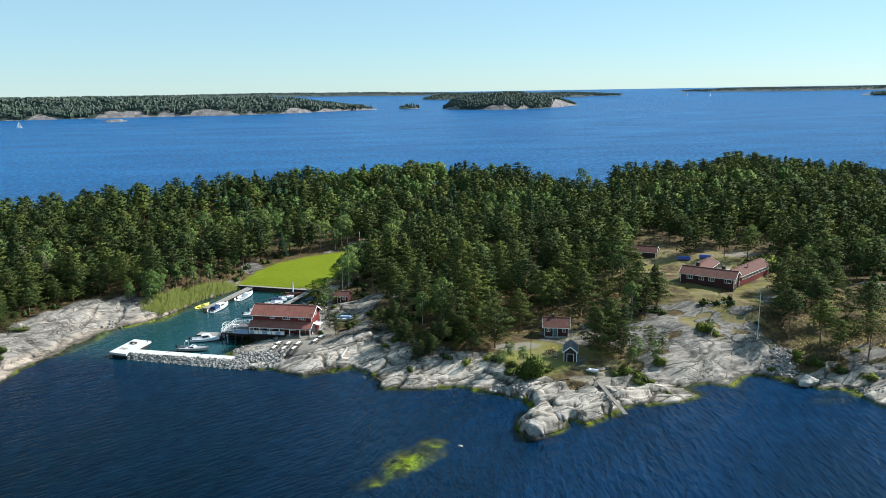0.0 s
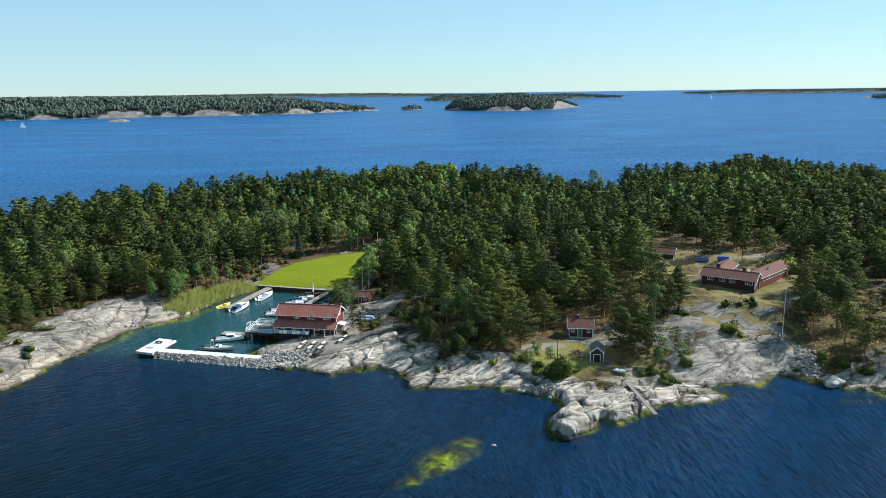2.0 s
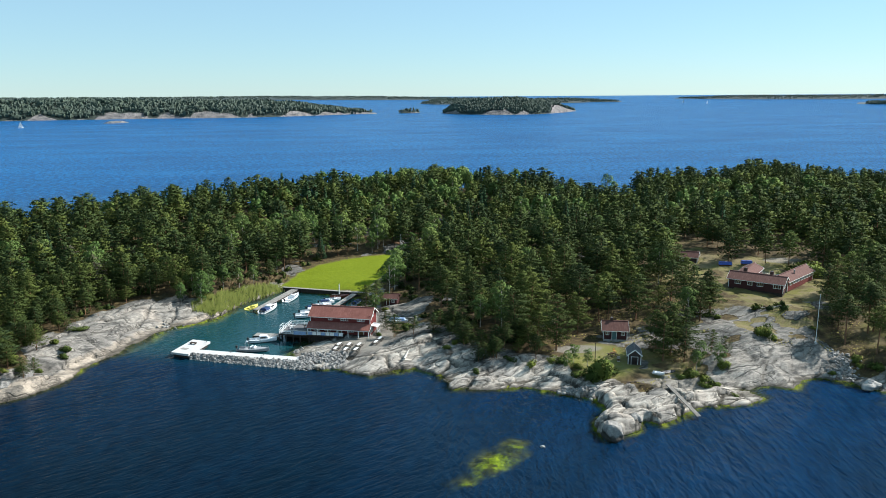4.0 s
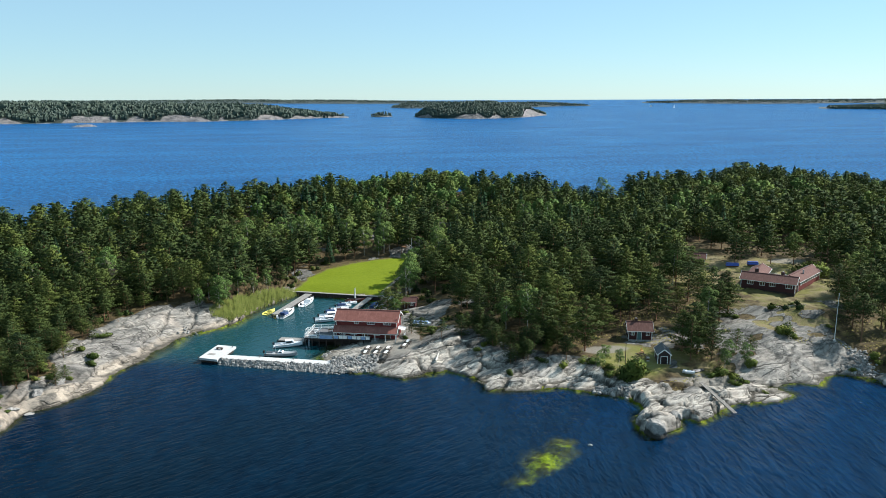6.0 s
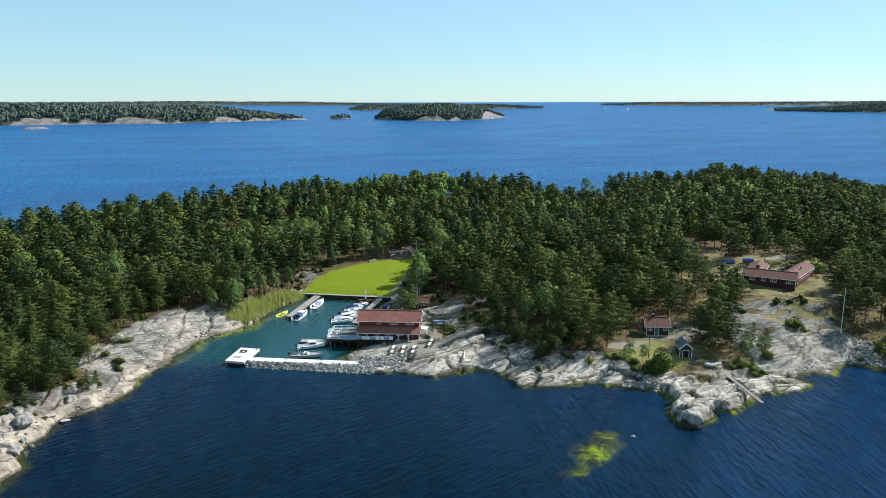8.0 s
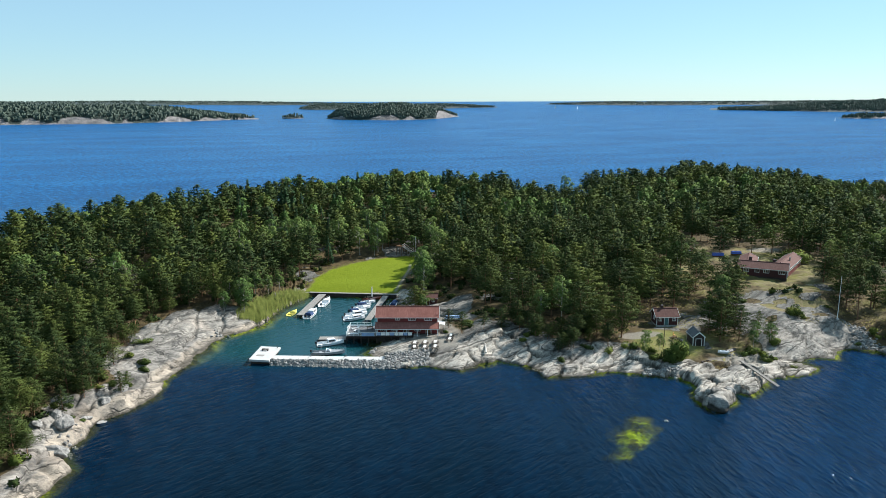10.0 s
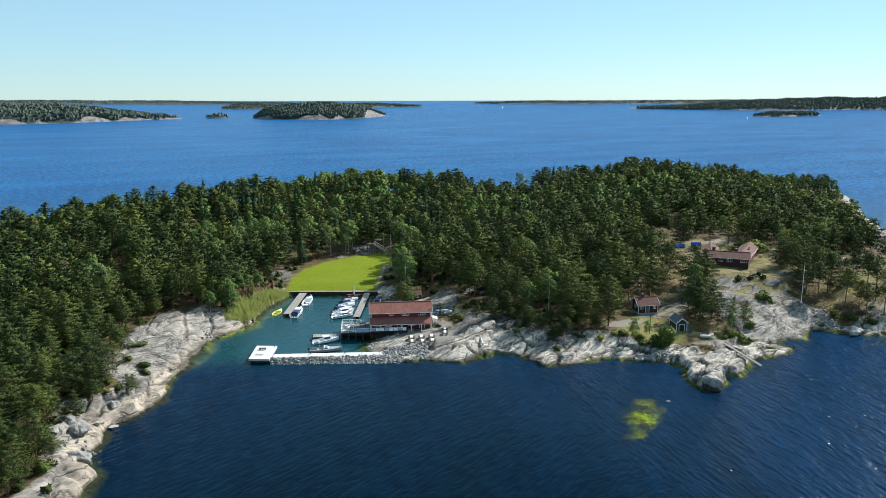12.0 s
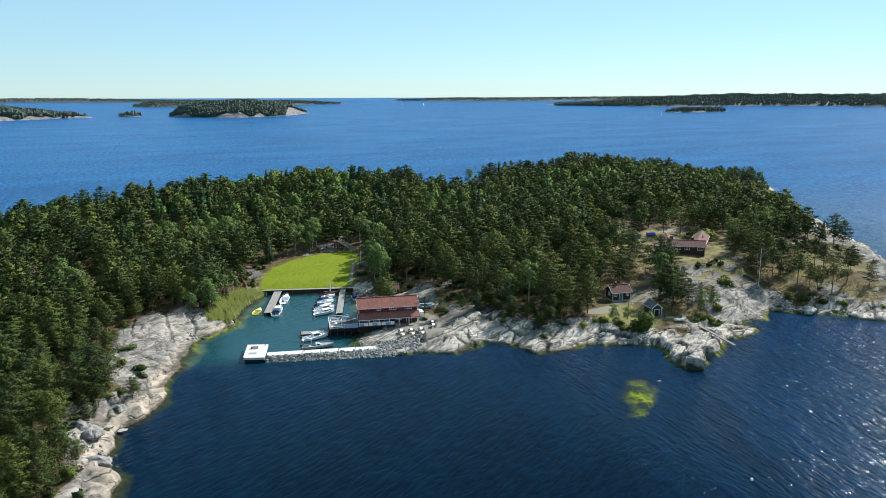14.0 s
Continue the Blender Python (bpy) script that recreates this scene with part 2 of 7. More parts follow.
def land(x, y):
    """Height of the ground and the distance from the shore."""
    x, y = np.asarray(x, float), np.asarray(y, float)
    quay = smooth(ring_distance(x, y, np.array([(-64, 214), (-33, 206), (-31, 222), (-60, 228)], float)), -3, 1)
    sd = ring_distance(x, y, COAST) + (1 - quay) * (2.6 * (fbm(x / 5, y / 5, 3, 3) - 0.5) + 5 * smooth(np.hypot(x - 20, y - 160), 110, 200) * (fbm(x / 25, y / 25, 2, 5) - 0.5))
    top, weight = np.zeros(x.shape), np.full(x.shape, 1e-9)
    for px, py, pz in RELIEF:
        w = ((x - px) ** 2 + (y - py) ** 2 + 12) ** -1.6
        top, weight = top + w * pz, weight + w
    top /= weight
    wild = 1 - smooth(ring_distance(x, y, MEADOW), -4, 2)
    wild *= 1 - smooth(ring_distance(x, y, YARD), -3, 1)
    wild *= 1 - 0.85 * smooth(ring_distance(x, y, SLIP), -2, 1)
    wild *= 1 - 0.85 * smooth(1 - np.hypot((x - 22) / 15, (y - 151) / 12), 0, 0.3)
    point = smooth(1 - np.hypot((x - 24) / 18, (y - 129) / 15), 0, 0.35)
    steep = np.maximum(point, 0.7 * smooth(-90 - x, 0, 8) * smooth(152 - y, 0, 10))
    rise = smooth(sd, -1, 11) ** 0.75
    rise = rise + steep * (0.62 * smooth(sd, -0.5, 1.0) + 0.38 * smooth(sd, -1, 6) - rise)
    z = top * rise
    z += wild * smooth(sd, 0, 10) * 1.8 * (fbm(x / 17, y / 17, 3, 9) - 0.5)
    # split bedrock: slabs along the joints, with clefts between them
    gap, lift, tip, gap2, lift2, tip2, v = slabs(x, y)
    rock = wild * smooth(sd, -2.5, 1.2) * (0.4 + 0.6 * (1 - smooth(sd, 9, 18)))
    rock = rock * (1 - 0.6 * smooth(1 - np.hypot((x - 57) / 24, (y - 156) / 19), 0, 0.25))
    broken = 0.8 + 0.4 * point      # how deep the joints are split
    z += rock * broken * (0.8 * (lift - 0.5) + 1.7 * tip - 0.8 * (1 - smooth(gap, 0.0, 0.09)))
    strata = v / 5.4 + 1.3 * fbm(x / 12, y / 12, 3, 24)
    saw = strata - np.floor(strata)
    z += rock * (0.3 + 0.7 * smooth(fbm(x / 13, y / 13, 2, 25), 0.35, 0.65)) * (1.5 - 0.5 * smooth(x, -78, -62)) * (0.5 - saw) * smooth(saw, 0, 0.1)
    shelf = rock * (1 - smooth(sd, 10, 18))
    z += (0.35 * rock + 0.65 * shelf) * broken * (0.45 + 0.25 * smooth(x, -78, -62) + 0.3 * point) * (0.34 * (lift2 - 0.5) + 0.9 * tip2 - 0.42 * (1 - smooth(gap2, 0.0, 0.14)))
    z = np.where(sd > 0.8, np.maximum(z, 0.12), z)
    harbour = smooth(ring_distance(x, y, np.array([(-90, 166), (-48, 152), (-30, 190), (-30, 225), (-75, 225)], float)), -6, 6)
    floor = -np.minimum(0.15 + (0.7 - 0.35 * harbour) * np.abs(sd), 7.5 - 4.6 * harbour) + 0.5 * (fbm(x / 3, y / 3, 3, 30) - 0.5)
    ru, rv = (x + 5) * 0.62 + (y - 111.5) * 0.78, -(x + 5) * 0.78 + (y - 111.5) * 0.62
    reef = np.hypot(ru * 0.42, rv) + 1.1 + 5.0 * (fbm(x / 4.5, y / 4.5, 3, 44) - 0.5)
    floor = np.maximum(floor, -0.22 - 0.32 * np.maximum(reef - 1.2, 0) ** 1.1 + 1.1 * (fbm(x / 1.7, y / 1.7, 3, 41) - 0.5))
    floor = np.maximum(floor, -1.25 - 0.3 * np.maximum(np.hypot((x - 76) / 1.6, y - 133) - 2.2 + 2 * (fbm(x / 3, y / 3, 2, 47) - 0.5), 0) ** 1.2)
    z = np.where(sd < 0, np.minimum(np.where(sd > -1.2, z, 9), floor), z)
    return z, sd


def mesh_of(name, verts, faces, material, attrs=None, smooth_shade=True, normals=None):
    """A mesh from numpy arrays of vertices and of faces with equal corner counts."""
    n = faces.shape[1]
    me = bpy.data.meshes.new(name)
    me.vertices.add(len(verts))
    me.vertices.foreach_set("co", np.ascontiguousarray(verts, np.float32).ravel())
    me.loops.add(faces.size)
    me.loops.foreach_set("vertex_index", np.ascontiguousarray(faces, np.int32).ravel())
    me.polygons.add(len(faces))
    me.polygons.foreach_set("loop_start", np.arange(0, faces.size, n, dtype=np.int32))
    me.polygons.foreach_set("use_smooth", np.full(len(faces), smooth_shade))
    for key, values in (attrs or {}).items():
        me.attributes.new(key, "FLOAT", "POINT").data.foreach_set("value", np.ascontiguousarray(values, np.float32))
    me.materials.append(material)
    me.update(calc_edges=True)
    if normals is not None:
        me.polygons.foreach_set("use_smooth", np.full(len(faces), True))
        me.normals_split_custom_set_from_vertices(np.ascontiguousarray(normals, np.float32))
    return me


def grid_mesh(name, xs, ys, z, material, attrs=None, keep=None):
    nx, ny = len(xs), len(ys)
    gx, gy = np.meshgrid(xs, ys)
    k = np.arange(nx * ny).reshape(ny, nx)
    faces = np.stack([k[:-1, :-1], k[:-1, 1:], k[1:, 1:], k[1:, :-1]], -1).reshape(-1, 4)
    if keep is not None:
        ok = keep.ravel()[faces].any(1)
        faces = faces[ok]
    used = np.unique(faces)
    back = np.zeros(nx * ny, int)
    back[used] = np.arange(len(used))
    verts = np.stack([gx.ravel(), gy.ravel(), z.ravel()], -1)[used]
    return mesh_of(name, verts, back[faces], material, {a: v.ravel()[used] for a, v in (attrs or {}).items()})


def spans(*stretches):
    out = [np.array([stretches[0][0]])]
    for a, b, step in stretches:
        out.append(np.linspace(a, b, max(2, int(round((b - a) / step)) + 1))[1:])
    return np.concatenate(out)


XS = spans((-235, -118, 2.6), (-118, 94, 0.36), (94, 312, 2.4))
YS = spans((52, 104, 2.0), (104, 206, 0.36), (206, 266, 1.2), (266, 432, 2.6))
GX, GY = np.meshgrid(XS, YS)
GZ, GSD = land(GX, GY)


def ground(x, y):
    """Height of the ground sheet, read off the sheet itself."""
    i = int(np.clip(np.searchsorted(XS, x) - 1, 0, len(XS) - 2))
    j = int(np.clip(np.searchsorted(YS, y) - 1, 0, len(YS) - 2))
    u, v = (x - XS[i]) / (XS[i + 1] - XS[i]), (y - YS[j]) / (YS[j + 1] - YS[j])
    return float((GZ[j, i] * (1 - u) + GZ[j, i + 1] * u) * (1 - v) + (GZ[j + 1, i] * (1 - u) + GZ[j + 1, i + 1] * u) * v)


joint_big, _, _, joint_small, _, _, _ = slabs(GX, GY)
JOINT = np.maximum(1 - smooth(joint_big, 0.01, 0.1), 0.75 * (1 - smooth(joint_small, 0.01, 0.12)) * smooth(fbm(GX / 7, GY / 7, 2, 33), 0.3, 0.5))
JOINT *= 0.5 + 0.5 * smooth(GX, -78, -62)
JOINT = np.minimum(1, JOINT * (1 + 0.8 * smooth(1 - np.hypot((GX - 24) / 26, (GY - 130) / 16), 0, 0.3)))   # the point is split deepest
JOINT *= 1 - 0.5 * smooth(1 - np.hypot((GX - 56.5) / 24, (GY - 158) / 21), 0, 0.2)   # the dome is smooth, with few open joints


# what covers the ground: 1 where grass, bare rock, trodden gravel or weed grows
def bare_width(x, y):
    """How far bare rock reaches inland from the shore."""
    w = np.full(x.shape, 7.0)
    w = np.where((x < -70) & (y < 200), 16.0 - 9.5 * smooth(164 - y, 0, 22), w)
    w = np.where((x > -46) & (x < 14) & (y < 200), 14.5 + 9 * np.exp(-((x + 17) / 7) ** 2), w)
    w = np.where((x >= 14) & (x < 36) & (y < 200), 8.0, w)
    w = np.where((x > 110) & (y < 375), 16.0 + 7 * smooth(x, 140, 175) - 14 * smooth(x, 205, 245), w)
    w = np.where((x > 72) & (x <= 110) & (y < 200), 3.5 + 7 * smooth(x, 82, 88), w)
    return w


dome = 1 - np.hypot((GX - 56.5) / 22, (GY - 157.5) / 20)
lawn = np.maximum(0, 1 - np.hypot((GX - 21.5) / 9, (GY - 150.5) / 10.5))
rockiness = np.maximum(1 - smooth(GSD + 5 * (fbm(GX / 9, GY / 9, 3, 50) - 0.5), bare_width(GX, GY) - 3, bare_width(GX, GY) + 2), smooth(dome + 0.9 * (fbm(GX / 6, GY / 4, 3, 51) - 0.5), 0.02, 0.16))
rockiness = np.maximum(rockiness, smooth(fbm(GX / 11, GY / 11, 3, 52), 0.63, 0.68) * 0.9 * smooth(GX, -90, -80))
rockiness *= 1 - smooth(lawn, 0.05, 0.3)
heath = smooth(fbm(GX / 5, GY / 3.2, 3, 55) + 0.16 * smooth(GY, 160, 178), 0.66, 0.71) * smooth(GX, 36, 44) * smooth(80 - GX, 0, 6) * smooth(GY, 144, 152)
rockiness *= 1 - heath
rockiness *= 1 - 0.65 * smooth(GY + 3 * (GX < 66), 177.5, 183) * smooth(GX, 48, 56) * smooth(112 - GX, 0, 10)
in_meadow = smooth(ring_distance(GX, GY, MEADOW) + 2 * (fbm(GX / 3, GY / 3, 2, 60) - 0.5), -0.5, 1.5)
in_yard = smooth(ring_distance(GX, GY, YARD) + 1.5 * (fbm(GX / 2, GY / 2, 2, 61) - 0.5), -0.5, 1.0)
in_court = 0.85 * smooth(1 - np.hypot((GX - 33) / 7.5, (GY - 139.6) / 3.4) + 0.5 * (fbm(GX / 3, GY / 3, 2, 64) - 0.5), 0.0, 0.25)
in_court = np.maximum(in_court, 0.8 * smooth(1 - np.minimum(np.hypot((GX - 34.5) / 7, (GY - 159.8) / 2.6), np.hypot((GX - 17) / 5.5, (GY - 156.8) / 2.2)) + 0.5 * (fbm(GX / 3, GY / 3, 2, 65) - 0.5), 0.0, 0.25))
in_court = np.maximum(in_court, 0.75 * smooth(1 - np.minimum(np.hypot((GX - 79.5) / 6.5, (GY - 205.5) / 5.0), np.hypot((GX - 92) / 6, (GY - 220) / 4.5)) + 0.5 * (fbm(GX / 3, GY / 3, 2, 66) - 0.5), 0.0, 0.25))
in_path = 0.75 * smooth(ring_distance(GX, GY, np.array(PATH_RING, float)), -0.3, 0.4)
rockiness *= (1 - in_meadow)
house_lawn = np.maximum(0, 1 - np.hypot((GX - 77) / 36, (GY - 199) / 33))
grassiness = np.maximum(np.maximum(in_meadow, smooth(lawn, 0.0, 0.3)), 0.9 * smooth(house_lawn, 0, 0.3) * smooth(fbm(GX / 6, GY / 6, 3, 70), 0.3, 0.5))
grassiness = np.maximum(grassiness, 0.75 * smooth(1 - np.hypot((GX - 35) / 11, (GY - 149) / 9), 0, 0.3) * smooth(fbm(GX / 3, GY / 3, 3, 73), 0.35, 0.5))
grassiness = np.maximum(grassiness, 0.6 * smooth(GX, 78, 90) * smooth(185 - GY, 0, 10) * smooth(fbm(GX / 7, GY / 7, 3, 71), 0.4, 0.55))

grassiness = np.maximum(grassiness, heath * smooth(fbm(GX / 4, GY / 4, 2, 56), 0.3, 0.6) * 0.8)

land_mat = Mat("shore_ground", 0.9, spec=0.1)
n_big, n_mid, n_fine = land_mat.noise(0.12, 5), land_mat.noise(0.7, 6, 0.6), land_mat.noise(5.0, 6, 0.65)
n_streak = land_mat.noise(0.55, 8, 0.68, (0.4, 1.3, 1.0), 30, 0.6)
granite = land_mat.ramp(n_streak, [(0.3, (0.115, 0.109, 0.1)), (0.44, (0.2, 0.189, 0.172)), (0.56, (0.285, 0.267, 0.242)), (0.72, (0.39, 0.363, 0.326))])
washed = land_mat.ramp(n_streak, [(0.28, (0.15, 0.142, 0.128)), (0.43, (0.33, 0.306, 0.272)), (0.67, (0.57, 0.528, 0.468))])
blush = land_mat.ramp(n_streak, [(0.28, (0.13, 0.116, 0.1)), (0.42, (0.26, 0.23, 0.193)), (0.66, (0.42, 0.362, 0.295))])
across = land_mat.node("ShaderNodeSeparateXYZ")
land_mat.link(land_mat.place(), across.inputs[0])
washed = land_mat.mix(land_mat.step(across.outputs["X"], -72, -62, 1, 0), washed, blush)   # pinker granite on the western shore
granite = land_mat.mix(land_mat.step(land_mat.math("ADD", land_mat.attr("washed"), land_mat.math("MULTIPLY", land_mat.math("SUBTRACT", n_mid, 0.5), 0.8)), 0.3, 0.7), granite, washed)
granite = land_mat.mix(land_mat.step(n_big, 0.5, 0.68, 0, 0.28), granite, (0.31, 0.25, 0.2))
lichen = land_mat.step(land_mat.math("ADD", n_mid, land_mat.math("MULTIPLY", land_mat.attr("inland"), 0.34)), 0.62, 0.86, 0.0, 0.75)
granite = land_mat.mix(lichen, granite, (0.122, 0.123, 0.116))
granite = land_mat.mix(land_mat.step(n_fine, 0.54, 0.7, 0, 0.6), granite, (0.07, 0.068, 0.062))
warp = land_mat.node("ShaderNodeMapping")
warp.vector_type = "TEXTURE"
warp.inputs["Scale"].default_value, warp.inputs["Rotation"].default_value = (13, 3.0, 2.5), (0, 0, radians(32))
bend = land_mat.node("ShaderNodeVectorMath", operation="MULTIPLY_ADD")
tex = land_mat.node("ShaderNodeTexNoise")
tex.inputs["Scale"].default_value, tex.inputs["Detail"].default_value = 0.35, 3
land_mat.link(land_mat.place(), tex.inputs["Vector"])
land_mat.link(tex.outputs["Color"], bend.inputs[0])
bend.inputs[1].default_value = (3.0, 3.0, 1)
land_mat.link(land_mat.place(), bend.inputs[2])
land_mat.link(bend.outputs["Vector"], warp.inputs["Vector"])


def joints(scale, wide):
    v = land_mat.node("ShaderNodeTexVoronoi", feature="DISTANCE_TO_EDGE")
    v.inputs["Scale"].default_value = scale
    land_mat.link(warp.outputs["Vector"], v.inputs["Vector"])
    return land_mat.step(v.outputs["Distance"], 0.0, wide)


slab_cell = land_mat.node("ShaderNodeTexVoronoi")
slab_cell.inputs["Scale"].default_value = 0.6
land_mat.link(warp.outputs["Vector"], slab_cell.inputs["Vector"])
slab_rgb = land_mat.node("ShaderNodeSeparateColor")
land_mat.link(slab_cell.outputs["Color"], slab_rgb.inputs[0])
granite = land_mat.mix(land_mat.step(slab_rgb.outputs["Red"], 0, 1, 0.0, 0.6), land_mat.mix(1.0, granite, (1.2, 1.18, 1.14), "MULTIPLY"), land_mat.mix(1.0, granite, (0.66, 0.66, 0.67), "MULTIPLY"))
crust = land_mat.step(land_mat.noise(0.4, 7, 0.72, (0.5, 1.3, 1.0), 25), 0.5, 0.63, 0, 0.7)
granite = land_mat.mix(crust, granite, (0.075, 0.074, 0.07))
crack_big, crack_small = joints(0.6, 0.045), joints(1.7, 0.055)
split = land_mat.math("MULTIPLY", land_mat.math("MAXIMUM", crack_big, land_mat.step(land_mat.noise(0.2, 3), 0.5, 0.58)), land_mat.math("MAXIMUM", crack_small, land_mat.step(n_big, 0.4, 0.5)))
saw = land_mat.math("FRACT", land_mat.math("MULTIPLY", land_mat.noise(0.16, 4, 0.5, (0.35, 1.2, 0.6), 24, 0.4), 11.0))
ledge = land_mat.math("MAXIMUM", land_mat.step(saw, 0.0, 0.12), land_mat.step(land_mat.noise(0.25, 3), 0.45, 0.53))
granite = land_mat.mix(land_mat.math("MULTIPLY", land_mat.step(ledge, 0, 1, 0.6, 1), land_mat.step(split, 0, 1, 0.42, 1)), (0.04, 0.037, 0.033), granite)
granite = land_mat.mix(land_mat.math("MULTIPLY", land_mat.attr("joint"), land_mat.step(n_mid, 0.25, 0.6, 0.35, 0.95)), granite, (0.032, 0.03, 0.025))   # soil and lichen in the joints
duff = land_mat.ramp(n_mid, [(0.25, (0.03, 0.025, 0.015)), (0.45, (0.065, 0.049, 0.026)), (0.6, (0.1, 0.074, 0.034)), (0.8, (0.075, 0.075, 0.022))])
turf = land_mat.ramp(land_mat.noise(0.9, 6, 0.7), [(0.3, (0.122, 0.16, 0.007)), (0.5, (0.142, 0.183, 0.007)), (0.7, (0.165, 0.203, 0.011))])
turf = land_mat.mix(land_mat.attr("lush"), land_mat.mix(land_mat.step(land_mat.math("ADD", land_mat.math("MULTIPLY", n_big, 0.6), land_mat.math("MULTIPLY", n_mid, 0.4)), 0.38, 0.6, 0.2, 0.9), land_mat.mix(1.0, turf, (0.95, 0.76, 3.4), "MULTIPLY"), (0.2, 0.163, 0.096)), turf)
gravel = land_mat.ramp(n_fine, [(0.3, (0.17, 0.155, 0.13)), (0.7, (0.28, 0.26, 0.225))])
col = land_mat.mix(land_mat.attr("grass"), duff, turf)
col = land_mat.mix(land_mat.step(land_mat.math("SUBTRACT", land_mat.math("ADD", land_mat.attr("rock"), land_mat.math("MULTIPLY", land_mat.math("SUBTRACT", n_mid, 0.5), 1.1)), land_mat.math("MULTIPLY", land_mat.attr("inland"), 0.24)), 0.4, 0.56), col, granite)
col = land_mat.mix(land_mat.attr("trodden"), col, gravel)
level = land_mat.node("ShaderNodeSeparateXYZ")
land_mat.link(land_mat.place(), level.inputs[0])
height = land_mat.math("ADD", level.outputs["Z"], land_mat.math("MULTIPLY", land_mat.math("SUBTRACT", n_mid, 0.5), 0.7))
height = land_mat.math("ADD", height, land_mat.math("MULTIPLY", land_mat.attr("reef"), 0.45))
weed = land_mat.ramp(land_mat.noise(0.5, 6, 0.75), [(0.4, (0.03, 0.03, 0.015)), (0.52, (0.13, 0.15, 0.008)), (0.68, (0.3, 0.31, 0.02))])
weed = land_mat.mix(land_mat.math("MULTIPLY", land_mat.attr("reef"), 0.8), weed, land_mat.ramp(land_mat.noise(0.8, 6, 0.75), [(0.38, (0.05, 0.07, 0.012)), (0.5, (0.22, 0.3, 0.01)), (0.66, (0.44, 0.54, 0.03))]))
weed = land_mat.mix(land_mat.math("MULTIPLY", land_mat.attr("reef"), land_mat.step(land_mat.noise(0.3, 5, 0.7), 0.46, 0.58)), weed, land_mat.ramp(n_mid, [(0.4, (0.05, 0.055, 0.015)), (0.7, (0.13, 0.14, 0.02))]))
weed = land_mat.mix(land_mat.step(land_mat.math("ADD", land_mat.math("ADD", land_mat.noise(0.07, 2), land_mat.step(level.outputs["X"], -60, -40, 0.0, 0.09)), land_mat.attr("reef")), 0.5, 0.6), land_mat.ramp(n_mid, [(0.4, (0.02, 0.02, 0.012)), (0.7, (0.055, 0.055, 0.02))]), weed)
seabed = land_mat.mix(land_mat.attr("sandy"), land_mat.mix(land_mat.attr("reef"), land_mat.ramp(n_mid, [(0.35, (0.02, 0.028, 0.012)), (0.7, (0.06, 0.075, 0.02))]), land_mat.ramp(n_mid, [(0.35, (0.07, 0.08, 0.025)), (0.7, (0.16, 0.18, 0.035))])), (0.16, 0.2, 0.13))
col = land_mat.mix(land_mat.step(height, 0.1, 0.55, 0.75, 0.0), col, (0.05, 0.045, 0.035))
col = land_mat.mix(land_mat.math("MAXIMUM", land_mat.step(height, -0.12, 0.06, 1.0, 0.0), land_mat.attr("reef")), col, weed)
col = land_mat.mix(land_mat.step(height, -1.15, -0.35, 1.0, 0.0), col, seabed)
land_mat.colour(col)
land_mat.bump(land_mat.math("ADD", land_mat.math("ADD", land_mat.math("MULTIPLY", land_mat.math("MULTIPLY", split, land_mat.attr("rock")), 0.35), land_mat.math("MULTIPLY", land_mat.math("MULTIPLY", saw, land_mat.attr("rock")), 0.2)), land_mat.math("ADD", land_mat.math("MULTIPLY", n_streak, 0.55), land_mat.math("MULTIPLY", n_fine, 0.32))), 0.5, 1.0)
sandy = smooth(ring_distance(GX, GY, np.array([(-88, 168), (-48, 158), (-36, 190), (-34, 216), (-64, 222), (-80, 195)], float)), -6, 4)
lush = np.maximum(in_meadow, 0.22 * smooth(lawn, 0.0, 0.3))
in_slip = smooth(ring_distance(GX, GY, SLIP), -3, 1)
washed_zone = 1 - smooth(GSD - 7 * smooth(GX, -32, -24) * smooth(18 - GX, 0, 8), 2.0 - 1.2 * (GX < -70), 7.5 - 3.0 * (GX < -70))
washed_zone *= 1 - 0.9 * smooth(GX, 36, 44) * smooth(78 - GX, 0, 4) * smooth(GY, 139.5, 143.5)   # the dome is grey to its foot
ground_ob = new("ground", grid_mesh("ground", XS, YS, GZ, land_mat.m, {"rock": rockiness, "joint": JOINT, "grass": grassiness, "trodden": np.maximum(np.maximum(in_yard * 0.9 * (1 - in_slip), in_path), in_court), "inland": smooth(GSD, 3, 16), "sandy": sandy, "reef": (np.hypot(GX + 5, GY - 112) < 16) * 1.0, "washed": np.maximum(washed_zone, in_slip), "lush": lush}, GSD > -45))
tagged(ground_ob, "island ground of grey granite slabs, forest floor and green meadow", "ground", kind="structure")

# ---- the sea ----
water = Mat("sea_water", 0.12, spec=0.5)
water.b.inputs["IOR"].default_value = 1.333
water.b.inputs["Specular Tint"].default_value = (0.6, 0.86, 1.0, 1)
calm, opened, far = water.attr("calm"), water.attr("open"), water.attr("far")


def wave(scale, detail, rough, stretch, sea_turn, bay_turn, distortion=0.0):
    """Crests that run one way off the point and bend round it into the bay."""
    bay = water.noise(scale, detail, rough, stretch, bay_turn, distortion)
    outer = water.noise(scale, detail, rough, stretch, sea_turn, distortion)
    m = water.node("ShaderNodeMix", data_type="FLOAT")
    water.link(water.step(opened, 0.25, 0.75), m.inputs["Factor"])
    water.link(bay, m.inputs["A"])
    water.link(outer, m.inputs["B"])
    return m.outputs["Result"]


